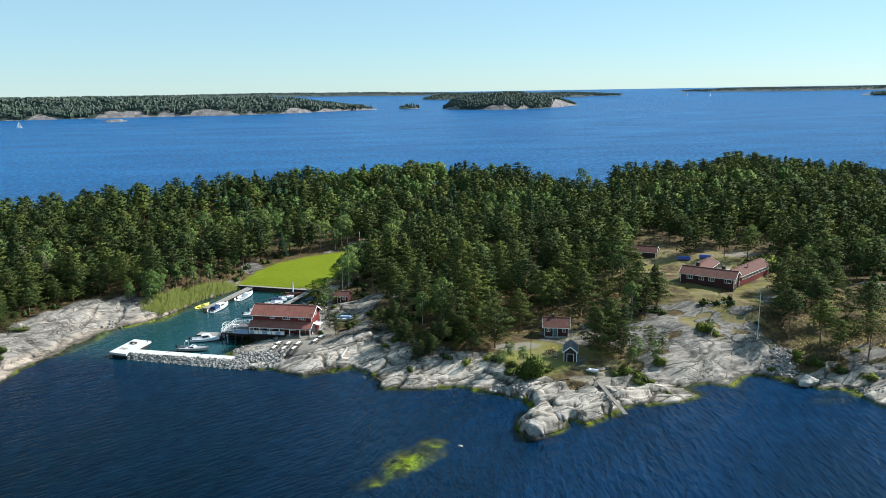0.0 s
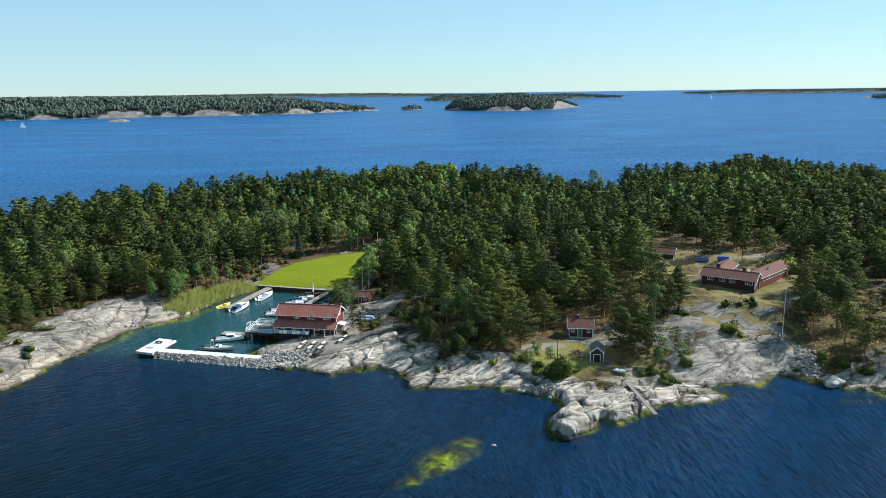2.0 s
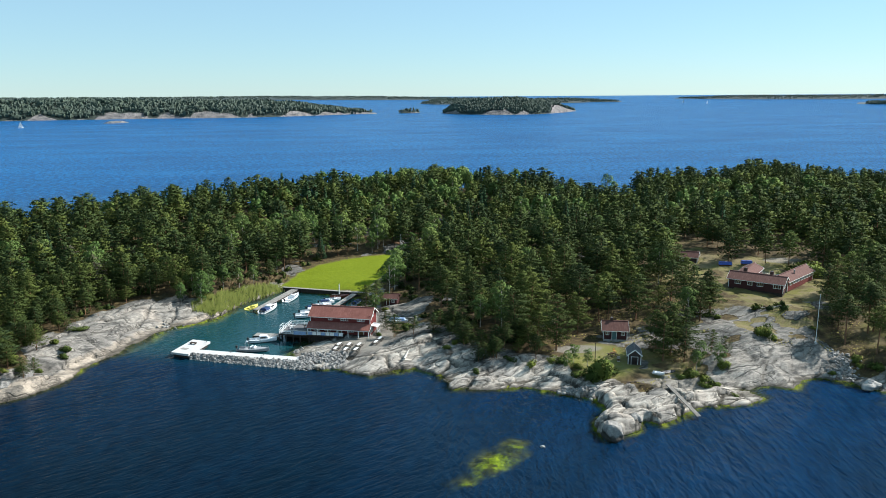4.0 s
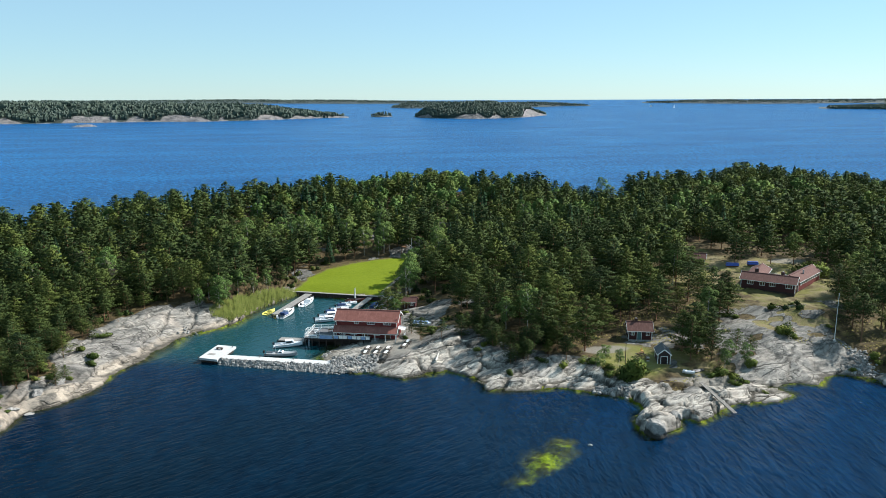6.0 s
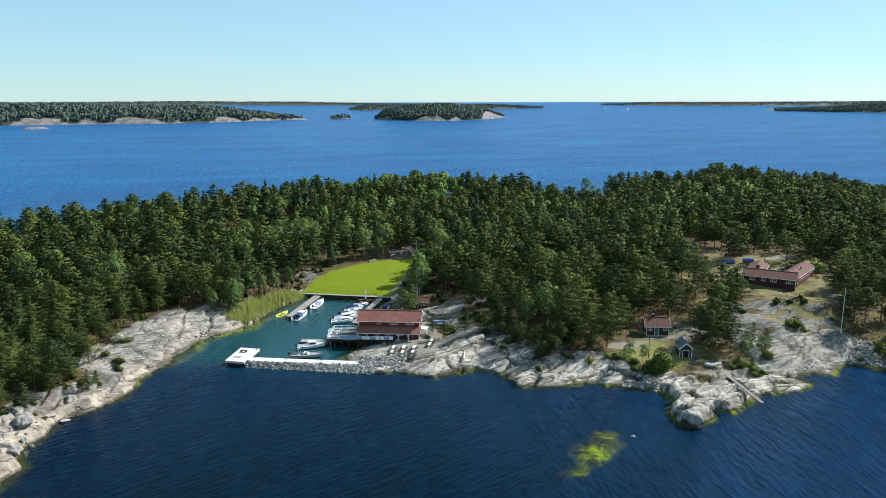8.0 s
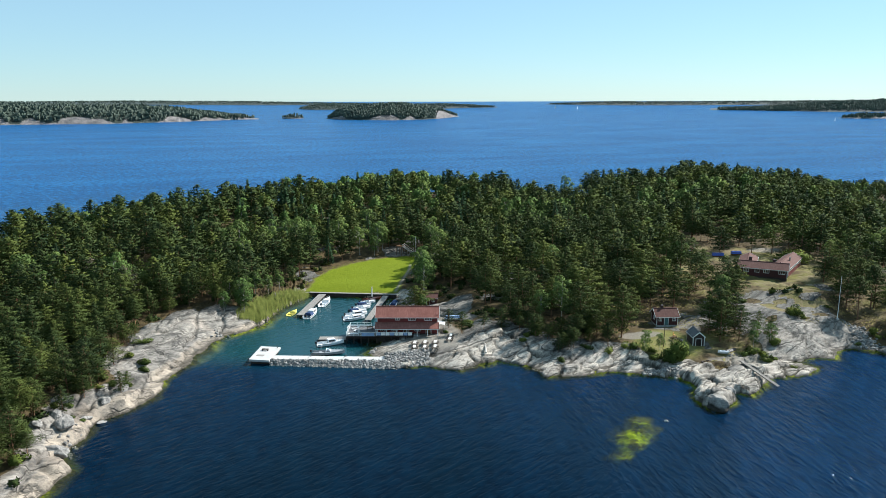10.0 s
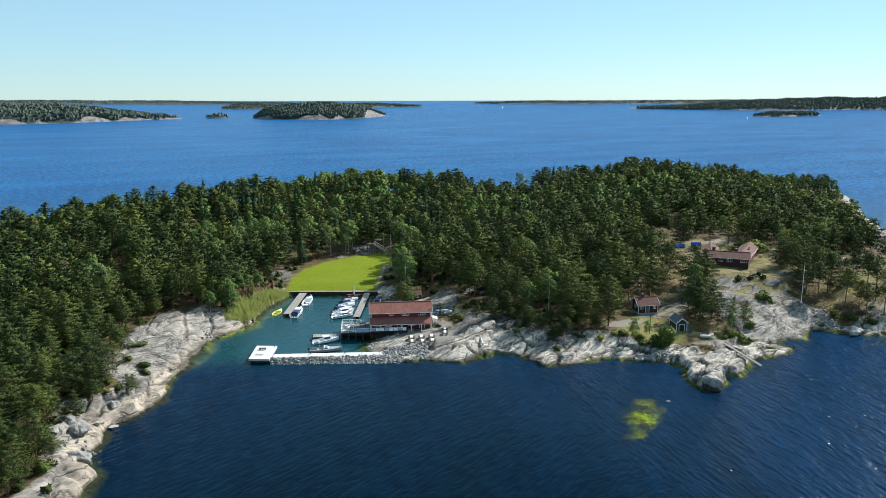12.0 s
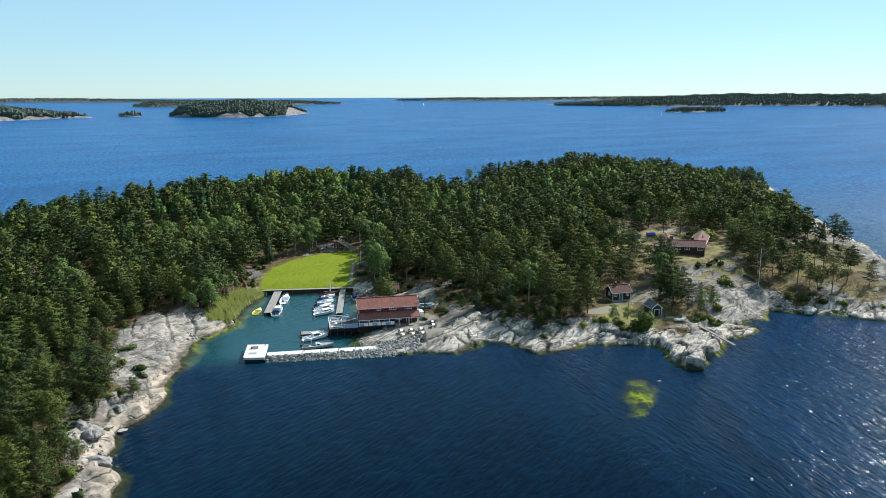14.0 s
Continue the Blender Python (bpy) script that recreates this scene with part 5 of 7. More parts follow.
mat_ob = thing("doormat", pose(-73.6, 165.0, 1.2, 0, 0, -18), "pale grey mat lying on the breakwater head", "mat")
part("mat", boxes((-0.9, 0.9, -0.5, 0.5, 0, 0.05)), GREY_WOOD, mat_ob)
for k, (x, y) in enumerate(((-76.1, 162.6), (-74.0, 171.0), (-69.8, 169.6), (-62, 162.2), (-54, 160.4))):
    bo = thing("bollard", pose(x, y, 1.13), "small dark iron mooring bollard on the breakwater", "bollard", "bollards on the breakwater")
    part("stem", rod((0, 0, 0), (0, 0, 0.35), 0.09), BLACK, bo)
    part("cap", rod((0, 0, 0.35), (0, 0, 0.43), 0.16), BLACK, bo)


def rubble(name, spots, sizes, material, label, seed, category="rubble"):
    """Broken stones, each a chipped block, joined."""
    rr = np.random.default_rng(seed)
    t = (1 + 5 ** 0.5) / 2
    ico = np.array([(-1, t, 0), (1, t, 0), (-1, -t, 0), (1, -t, 0), (0, -1, t), (0, 1, t), (0, -1, -t), (0, 1, -t), (t, 0, -1), (t, 0, 1), (-t, 0, -1), (-t, 0, 1)]) / 1.9
    tri = np.array([(0, 11, 5), (0, 5, 1), (0, 1, 7), (0, 7, 10), (0, 10, 11), (1, 5, 9), (5, 11, 4), (11, 10, 2), (10, 7, 6), (7, 1, 8), (3, 9, 4), (3, 4, 2), (3, 2, 6), (3, 6, 8), (3, 8, 9), (4, 9, 5), (2, 4, 11), (6, 2, 10), (8, 6, 7), (9, 8, 1)])
    vs, fs, tint = [], [], []
    for k, ((x, y, z), s) in enumerate(zip(spots, sizes)):
        v = ico * rr.uniform(0.7, 1.25, (12, 1)) * (rr.uniform(0.7, 1.3), rr.uniform(0.6, 1.0), rr.uniform(0.5, 0.9)) * s
        e = np.array(Euler(rr.uniform(-0.6, 0.6, 3) + (0, 0, rr.uniform(0, 6))).to_matrix())
        vs.append(v @ e.T + (x, y, z))
        fs.append(tri + 12 * k)
        tint.append(np.full(12, rr.random()))
    ob = new(name, mesh_of(name, np.concatenate(vs), np.concatenate(fs), material, {"tint": np.concatenate(tint)}, False))
    return tagged(ob, label, category, kind="stuff")


stone_mat = Mat("rubble_stone", 0.9)
tone = stone_mat.node("ShaderNodeNewGeometry").outputs["Random Per Island"]
stone_c = stone_mat.ramp(tone, [(0, (0.1, 0.097, 0.093)), (0.4, (0.18, 0.175, 0.165)), (0.8, (0.29, 0.28, 0.26)), (1, (0.42, 0.4, 0.37))])
stone_mat.colour(stone_mat.mix(0.35, stone_c, stone_mat.ramp(stone_mat.noise(2.5, 5, 0.7), [(0.3, (0.09, 0.087, 0.08)), (0.7, (0.32, 0.31, 0.29))])))
stone_mat.bump(stone_mat.noise(6, 5, 0.7), 0.06)
RUBBLE = stone_mat.m
rr = np.random.default_rng(3)
spots = []
for k in range(1250):
    u, w = rr.random() ** 0.85, rr.random()
    edge = Vector((-71.6, 162.4)).lerp(Vector((-44.5, 156.3)), u)
    foot = Vector((-71.2, 160.9)).lerp(Vector((-43.0, 153.0)), u)
    p = edge.lerp(foot, w)
    spots.append((p.x, p.y, 1.0 - 1.35 * w + rr.uniform(-0.1, 0.12)))
for k in range(520):
    x, w = rr.uniform(-45, -34.6), rr.random()
    top_y, foot_y = 159.4 + 0.1 * (x + 45), 153.4 + 0.12 * (x + 45)
    spots.append((x, top_y + (foot_y - top_y) * w, 1.75 - 1.75 * w ** 1.2 + rr.uniform(-0.1, 0.15)))
rubble("rubble_slope", spots, rr.uniform(0.24, 0.5, len(spots)), RUBBLE, "heap of grey broken granite along the breakwater", 8)


# ---- boats ----
GREY_HULL = stained("grey_hull_paint", (0.3, 0.31, 0.32), 0.5, 0.15, 1.0)

def hull(length, beam, height, open_to=0.52, floor=0.18):
    """A small boat's hull: sides, gunwale, foredeck and a cockpit."""
    bm = bmesh.new()
    n = 13
    ts = [k / (n - 1) for k in range(n)]
    rows = []
    for t in ts:
        half = beam / 2 * (0.9 + 0.1 * min(1, t * 3)) * max(0.02, 1 - max(0.0, (t - 0.42) / 0.58) ** 2.3)
        sheer = height * (0.8 + 0.34 * t * t)
        keel = -0.22 + 0.5 * height * max(0.0, (t - 0.62) / 0.38) ** 2.2
        x = (t - 0.5) * length + (0.05 * length * t ** 6)
        inn = max(0.0, half - 0.13)
        cock = t <= open_to
        deck_z = sheer + 0.04 * beam * (0 if cock else 1)
        row = []
        for s in (-1, 1):
            row.append([bm.verts.new((x, s * half * 0.15, keel)), bm.verts.new((x, s * half * 0.86, max(keel + 0.05, 0.08 + 0.25 * height * t))), bm.verts.new((x, s * half, sheer)), bm.verts.new((x, s * inn, sheer + 0.03)),
                        bm.verts.new((x, s * inn * 0.9, floor if cock else deck_z)), bm.verts.new((x, 0, floor if cock else deck_z + 0.03))])
        rows.append(row)
    for a, b in zip(rows, rows[1:]):
        for s in (0, 1):
            for k in range(5):
                bm.faces.new((a[s][k], b[s][k], b[s][k + 1], a[s][k + 1]))
        bm.faces.new((a[0][0], b[0][0], b[1][0], a[1][0]))
    for row in (rows[0], rows[-1]):
        for s in (0, 1):
            bm.faces.new(row[s])
        bm.faces.new((row[0][0], row[1][0], row[1][5], row[0][5]))
    bmesh.ops.remove_doubles(bm, verts=bm.verts, dist=0.0005)
    return bm


def boat(x, y, yaw, length, beam, height, label, name="motorboat", hull_mat=None, cabin=None, screen=True, motor=True, cover=None, mast=0.0, console=False, z=0.0, rail=True):
    b = thing(name, pose(x, y, z, 0, 0, yaw), label, "boat")
    h = part("hull", hull(length, beam, height), hull_mat or GELCOAT, b)
    for s in (-0.49 * beam - 0.03, 0.47 * beam):
        part("rub_rail", boxes((-length * 0.5, -length * 0.05, s, s + 0.02 * beam + 0.03, height * 0.72, height * 0.8)), BLACK, h)
    top = height * 0.86
    if cabin:
        c0, c1, ch = cabin
        bm = bmesh.new()
        w = beam * 0.36
        solid(bm, [(c0, -w, top * 0.4), (c1, -w * 0.8, top), (c1, w * 0.8, top), (c0, w, top * 0.4), (c0 + 0.1, -w * 0.88, top + ch), (c1 - ch * 0.8, -w * 0.7, top + ch), (c1 - ch * 0.8, w * 0.7, top + ch), (c0 + 0.1, w * 0.88, top + ch)])
        cab = part("cabin", bm, GELCOAT, b, "white cabin with dark windows")
        for s in (-1, 1):
            bm = bmesh.new()
            y0, y1 = s * w * 0.965, s * w * 0.92
            solid(bm, [(c0 + 0.3, y0 - 0.02, top + ch * 0.35), (c1 - ch * 0.75, s * w * 0.8 - 0.02, top + ch * 0.35), (c1 - ch * 0.75, s * w * 0.8 + 0.03, top + ch * 0.35), (c0 + 0.3, y0 + 0.03, top + ch * 0.35),
                       (c0 + 0.35, y1 - 0.02, top + ch * 0.8), (c1 - ch * 0.95, s * w * 0.76 - 0.02, top + ch * 0.8), (c1 - ch * 0.95, s * w * 0.76 + 0.03, top + ch * 0.8), (c0 + 0.35, y1 + 0.03, top + ch * 0.8)])
            part("cabin_window", bm, BLACK, cab)
    elif screen:
        bm = bmesh.new()
        w = beam * 0.4
        for p, q in (((0.02 * length, -w), (0.1 * length, -w * 0.4)), ((0.1 * length, -w * 0.4), (0.1 * length, w * 0.4)), ((0.1 * length, w * 0.4), (0.02 * length, w))):
            solid(bm, [(p[0], p[1], top), (q[0], q[1], top), (q[0] + 0.03, q[1], top), (p[0] + 0.03, p[1], top), (p[0] - 0.2, p[1], top + 0.42), (q[0] - 0.2, q[1], top + 0.42), (q[0] - 0.17, q[1], top + 0.42), (p[0] - 0.17, p[1], top + 0.42)])
        part("windscreen", bm, GLASS, b, "tinted windscreen")
    if console:
        con = part("console", boxes((-0.1, 0.5, -0.35, 0.35, 0.18, 1.25)), METAL, b)
        part("arch", boxes((-1.5, -1.42, -beam * 0.4, -beam * 0.36, 0.5, 2.1), (-1.5, -1.42, beam * 0.36, beam * 0.4, 0.5, 2.1), (-1.5, -1.38, -beam * 0.4, beam * 0.4, 2.1, 2.18)), METAL, b)
        part("radar_dome", rod((-1.44, 0, 2.18), (-1.44, 0, 2.42), 0.26, 0.2), GELCOAT, b)
        part("screen", boxes((0.45, 0.5, -0.4, 0.4, 1.25, 1.7)), GLASS, con)
    if cover:
        c0, c1, mat_c = cover
        bm = bmesh.new()
        w = beam * 0.42
        solid(bm, [(c0, -w, top), (c1, -w, top), (c1, w, top), (c0, w, top), (c0 + 0.2, -w * 0.6, top + 0.55), (c1 - 0.3, -w * 0.55, top + 0.5), (c1 - 0.3, w * 0.55, top + 0.5), (c0 + 0.2, w * 0.6, top + 0.55)])
        part("canopy", bm, mat_c, b, "canvas canopy")
    if not cover:
        part("thwart", boxes((-length * 0.28, -length * 0.2, -beam * 0.36, beam * 0.36, 0.2, 0.5)), hull_mat or GELCOAT, b)
    if motor:
        m = part("outboard_motor", boxes((-length * 0.5 - 0.5, -length * 0.5 - 0.08, -0.18, 0.18, height * 0.7, height + 0.35)), BLACK, b)
        part("shaft", boxes((-length * 0.5 - 0.32, -length * 0.5 - 0.2, -0.06, 0.06, -0.4, height * 0.7)), BLACK, m)
    if rail:
        bm = bmesh.new()
        for s in (-1, 1):
            prev = None
            for k in range(5):
                t = 0.62 + 0.09 * k
                half = beam / 2 * max(0.02, 1 - max(0.0, (t - 0.42) / 0.58) ** 2.3) * 0.9
                p = Vector(((t - 0.5) * length + 0.05 * length * t ** 6, s * half, height * (0.8 + 0.34 * t * t)))
                box(bm, p.x - 0.015, p.x + 0.015, p.y - 0.015, p.y + 0.015, p.z, p.z + 0.4)
                if prev is not None:
                    a, c = prev + Vector((0, 0, 0.4)), p + Vector((0, 0, 0.4))
                    solid(bm, [(a.x, a.y - 0.015, a.z), (c.x, c.y - 0.015, c.z), (c.x, c.y + 0.015, c.z), (a.x, a.y + 0.015, a.z), (a.x, a.y - 0.015, a.z + 0.03), (c.x, c.y - 0.015, c.z + 0.03), (c.x, c.y + 0.015, c.z + 0.03), (a.x, a.y + 0.015, a.z + 0.03)])
                prev = p
        part("bow_rail", bm, METAL, h)
    if mast:
        ms = part("mast", rod((length * 0.05, 0, 0.3), (length * 0.05, 0, mast), 0.07, 0.04), PALE_WOOD, b)
        part("furled_sail", rod((length * 0.05 - 0.12, 0, 1.2), (length * 0.05 - 0.1, 0, mast * 0.93), 0.22, 0.12), WHITE, ms)
        part("boom", rod((length * 0.05, 0, 1.1), (-length * 0.4, 0, 1.15), 0.05), PALE_WOOD, ms)
    return b


boat(-66.6, 201.8, 62, 4.5, 2.1, 0.7, "small yellow plastic boat beside the pier", "dinghy", YELLOW, screen=False, motor=False, rail=False)
boat(-61.4, 199.6, 68, 7.4, 2.7, 1.0, "white cabin motorboat with blue canvas moored at the pier", cabin=(-0.6, 2.2, 0.75), cover=(-2.7, -0.5, NAVY))
boat(-57.1, 211.0, 70, 7.4, 2.6, 0.95, "open white motorboat moored at the pier", cabin=(0.3, 2.2, 0.4))
boat(-49.88, 193.3, 8, 5.76, 2.8, 0.95, "white motorboat with a low cabin moored at the narrow pier", cabin=(-0.4, 2.3, 0.55))
boat(-49.06, 196.6, 10, 5.92, 2.8, 0.95, "white motorboat with bow rail moored at the narrow pier", cabin=(-0.9, 2.0, 0.7))
boat(-48.32, 200.0, 9, 4.64, 2.4, 0.8, "white motorboat under a dark blue canopy", cover=(-2.3, 0.4, NAVY))
boat(-46.98, 203.2, 12, 4.96, 2.5, 0.85, "open white motorboat with a windscreen", screen=True)
boat(-46.08, 206.3, 10, 4.16, 1.9, 0.75, "small white motorboat with a blue cover", cover=(-1.8, 1.0, NAVY))
boat(-44.66, 209.3, 9, 4.32, 2.0, 0.75, "open white boat near the quay", screen=True)
boat(-43.22, 212.4, 8, 5.44, 1.9, 0.75, "varnished wooden sailing boat with a short mast", "sailing_boat", MAHOGANY, screen=False, motor=False, mast=4.4, rail=False)
boat(-57.2, 173.0, 8, 6.4, 2.4, 0.9, "white cabin boat lying beside the jetty", cabin=(-0.7, 1.8, 0.85))
boat(-58.0, 166.4, -8, 7.4, 2.4, 0.8, "grey patrol-style open boat with an arch and radar dome", "workboat", GREY_HULL, cabin=(-0.5, 0.9, 0.5), console=True)
boat(-37.2, 205.8, 74, 5.4, 2.0, 0.7, "boat under a bright blue tarpaulin", "dinghy", GELCOAT, cover=(-2.4, 2.2, NAVY), motor=False, rail=False)
boat(31.6, 143.2, -35, 2.4, 1.2, 0.5, "small white rowing boat drawn up on the grass", "rowing_boat", GELCOAT, screen=False, motor=False, rail=False, z=ground(31.6, 143.2) + 0.12)
b = boat(-24.2, 181.0, -6, 4.8, 1.8, 0.7, "rowing boat under a faded blue tarpaulin on the ground", "rowing_boat", GELCOAT, cover=(-2.2, 2.0, PALE_BLUE), motor=False, rail=False, z=ground(-24.2, 181.0) + 0.2)


# ---- picnic tables on the yard ----
def picnic_table(x, y, yaw, top_mat, label, group):
    z = max(ground(x + a, y + b) for a in (-0.6, 0.6) for b in (-0.6, 0.6))
    t = thing("picnic_table", pose(x, y, z - 0.03, 0, 0, yaw), label, "table", group)
    for k in range(4):
        part("top_board", boxes((-0.85, 0.85, -0.33 + k * 0.165, -0.18 + k * 0.165, 0.72, 0.76)), top_mat, t)
    for s in (-1, 1):
        part("bench", boxes((-0.95, 0.95, s * 0.72 - 0.14, s * 0.72 + 0.14, 0.42, 0.46)), DARK_WOOD, t)
    for u in (-0.65, 0.6):
        part("leg", boxes((u, u + 0.06, -0.75, 0.75, 0.34, 0.42), (u, u + 0.06, -0.35, 0.35, 0.64, 0.72)), DARK_WOOD, t)
        for s in (-1, 1):
            bm = bmesh.new()
            solid(bm, [(u, s * 0.62 - 0.05, 0), (u + 0.06, s * 0.62 - 0.05, 0), (u + 0.06, s * 0.62 + 0.05, 0), (u, s * 0.62 + 0.05, 0), (u, s * 0.25 - 0.05, 0.72), (u + 0.06, s * 0.25 - 0.05, 0.72), (u + 0.06, s * 0.25 + 0.05, 0.72), (u, s * 0.25 + 0.05, 0.72)])
            part("leg", bm, DARK_WOOD, t)


for x, y in ((-37.7, 161.7), (-35.3, 161.1), (-32.9, 160.6), (-37.2, 164.3), (-34.8, 163.7), (-32.4, 163.1), (-28.6, 164.3), (-27.8, 167.0)):
    picnic_table(x, y, 74 + rr.uniform(-4, 4), WHITE, "pale-topped picnic table with benches on the gravel yard", "picnic tables on the yard")

# ---- red hut behind the boathouse ----
hut = thing("hut", pose(-28.9, 200.6, ground(-27, 202) - 0.1, 0, 0, -12), "small dark red hut with a tiled roof among trees", "hut")
gabled(hut, 0, 3.6, 0, 3.2, 0, 2.1, 0.9, DARK_RED, OLD_CLAY, [(2.2, 3.0, 1.0, 1.6)], over=0.35, trim=DARK_RED)
door(hut, 0, 0.0, 0.7, 1.5, 0.05, 1.9, BROWN_WOOD, "brown plank door")

# ---- cottage and shed by the point ----
cot = thing("cottage", pose(24.0, 162.1, 3.6, 0, 0, -9), "small red cottage with white trim and a tiled roof", "cottage")
gabled(cot, 0.35, 5.75, 0, 4.4, 0, 2.25, 1.45, DARK_RED, OLD_CLAY, [(0.95, 1.6, 1.1, 1.75), (4.45, 5.1, 1.1, 1.75)], [(2, 3, 1, 1.8)], [(1.6, 2.6, 1, 1.8)], [(1.6, 2.6, 1, 1.8)])
door(cot, 0, -0.08, 2.35, 3.25, 0.05, 2.0, TEAL, "teal double door")
chimney(cot, 2.3, 2.4, 3.4, 4.35, 0.6)
part("plinth", boxes((0.4, 5.7, 0.05, 4.35, -1.2, 0)), STONE, cot, "grey stone plinth")
shed = thing("shed", pose(26.4, 147.7, 2.75, 0, 0, -11) @ pose(0, 4.4, 0, 0, 0, -90), "black-brown garden shed with white trim and grey roof", "shed")
gabled(shed, 0, 4.4, 0, 2.7, 0, 2.2, 1.1, BLACK_BOARDS, SLATE, over=0.22)
door(shed, 1, 4.22, 0.7, 2.0, 0.05, 1.75, BLACK_BOARDS, "dark double door")
part("plinth", boxes((0.05, 4.35, 0.05, 2.65, -1.0, 0)), STONE, shed)
picnic_table(24.2, 152.6, 30, BROWN_WOOD, "brown picnic table on the lawn beside the shed", "")
chair = thing("garden_chair", pose(25.2, 154.3, ground(25.2, 154.3), 0, 0, 40), "orange painted garden chair on the lawn", "chair")
part("seat", boxes((-0.3, 0.3, -0.3, 0.3, 0.38, 0.44)), ORANGE, chair)
part("backrest", boxes((-0.3, 0.3, 0.26, 0.32, 0.44, 1.0)), ORANGE, chair)
for a in (-0.28, 0.22):
    for c in (-0.28, 0.24):
        part("leg", boxes((a, a + 0.06, c, c + 0.06, 0, 0.38)), ORANGE, chair)
pile = thing("woodpile", pose(25.0, 150.2, ground(25.0, 150.2) - 0.05, 0, 0, 80), "stack of split firewood beside the shed wall", "woodpile")
for k in range(26):
    u, w = (k % 7) * 0.27 - 0.8 + 0.13 * (k // 7 % 2), 0.14 + (k // 7) * 0.23
    part("log", rod((u, -0.3 + 0.04 * (k % 3), w), (u, 0.3, w), 0.13, sides=6), BROWN_WOOD if k % 3 else PALE_WOOD, pile)
post = thing("post", pose(19.6, 148.8, ground(19.6, 148.8)), "thin dark wooden post standing on the lawn", "post")
part("shaft", rod((0, 0, -0.3), (0, 0, 4.6), 0.09, 0.06), DARK_WOOD, post)
part("cap", rod((0, 0, 4.6), (0, 0, 4.7), 0.12), DARK_WOOD, post)
pit = thing("fire_pit", pose(25.6, 139.6, ground(25.6, 139.6)), "ring of dark stones round a fire pit", "fire pit")
for k in range(11):
    a = 2 * math.pi * k / 11
    part("stone", boxes((1.1 * math.cos(a) - 0.24, 1.1 * math.cos(a) + 0.22, 0.8 * math.sin(a) - 0.2, 0.8 * math.sin(a) + 0.2, -0.15, 0.22 + 0.05 * (k % 3))), DARK_WOOD, pit)
out = thing("outhouse", pose(40.2, 158.6, ground(41, 159.6) - 0.2, 0, 0, -30), "narrow dark outhouse with a grey felt roof", "outhouse")
gabled(out, 0, 1.6, 0, 1.6, 0, 2.0, 0.5, BLACK_BOARDS, SLATE, over=0.2, trim=BLACK_BOARDS)
ga, gb = Vector((31.0, 135.4)), Vector((34.4, 125.9))
g_low = 0.55
g_top = max((ground(*ga.lerp(gb, t / 20)) + 0.1 - g_low * t / 20) / (1 - t / 20) for t in range(12))
gang = thing("gangway", pose(ga.x, ga.y, g_top, 0, math.degrees(math.atan2(g_top - g_low, (gb - ga).length)), math.degrees(math.atan2(gb.y - ga.y, gb.x - ga.x))), "bleached plank gangway down the rocks to the water", "gangway")
OLD_PLANK = stained("silvered_planks", (0.2, 0.185, 0.165), 0.9, 0.35, 1.5)
part("beam", boxes((0, 10.0, -0.4, -0.3, -0.18, -0.05), (0, 10.0, 0.3, 0.4, -0.18, -0.05)), OLD_PLANK, gang)
first = part("plank", boxes((0, 0.21, -0.42, 0.42, -0.05, 0)), OLD_PLANK, gang)
for k in range(1, 42):
    ob = new("plank", first.data)
    ob.parent = gang
    ob.location = (k * 0.24, 0, 0)
up = thing("upturned_boat", pose(33.9, 143.8, ground(33.9, 143.8) + 0.62, 180, 0, 20), "dark upturned rowing boat on the grass", "boat")
part("hull", hull(3.2, 1.3, 0.55), BLACK, up)

# ---- the large house ----
HZ = 8.0
house = thing("house", pose(64.4, 191.4, 0, 0, 0, -35), "long single-storey dark red house with three tiled wings", "house")
gabled(house, 0.3, 14.0, 0.4, 6.0, HZ, 10.45, 1.35, DARK_RED, OLD_CLAY, [(2.0, 3.4, 9.2, 10.1), (5.2, 6.3, 9.2, 10.1), (7.6, 9.0, 9.2, 10.1), (11.6, 13.3, 9.2, 10.1)], (), [(2, 3.2, 9.1, 10.1)], [(1.3, 2.9, 9.0, 10.1), (3.6, 4.6, 9.0, 10.1)], 0.45)
chimney(house, 3.6, 4.6, 11.0, 12.7, 0.95)
chimney(house, 10.3, 4.4, 11.0, 12.5, 0.85)
wing = new("east_wing")
wing.parent = house
wing.matrix_basis = pose(14.3, 4.7, 0, 0, 0, 78.4)
tagged(wing, "long wing with a row of white windows")
gabled(wing, 0, 18.0, 0, 4.7, HZ - 0.4, 10.3, 1.35, RED, OLD_CLAY, [(1.6 + k * 1.9, 2.9 + k * 1.9, 9.1, 9.95) for k in range(9)], (), (), (), 0.4, gables=(False, True))
part("chimney_pipe", rod((7.2, 1.2, 10.8), (7.2, 1.2, 12.2), 0.2), METAL, wing)
back_wing = new("west_wing")
back_wing.parent = house
back_wing.matrix_basis = pose(5.2, 5.6, 0, 0, 0, 90)
tagged(back_wing, "short wing behind the main range")
gabled(back_wing, 0, 13.2, 0, 4.6, HZ, 10.1, 1.1, DARK_RED, OLD_CLAY, [(3, 4.2, 9.2, 10)], (), (), (), 0.4, gables=(False, True))
part("terrace", boxes((5.8, 12.6, 15.5, 24.5, HZ - 1.4, HZ - 0.4)), STONE, house, "grey paved terrace between the wings")
part("plinth", boxes((0.35, 13.95, 0.45, 5.95, HZ - 1.2, HZ)), DARK_WOOD, house)
far_hut = thing("cabin", pose(58.2, 224.2, ground(62, 222) - 0.2, 0, 0, -25), "dark cabin with a weathered tiled roof among pines", "cabin")
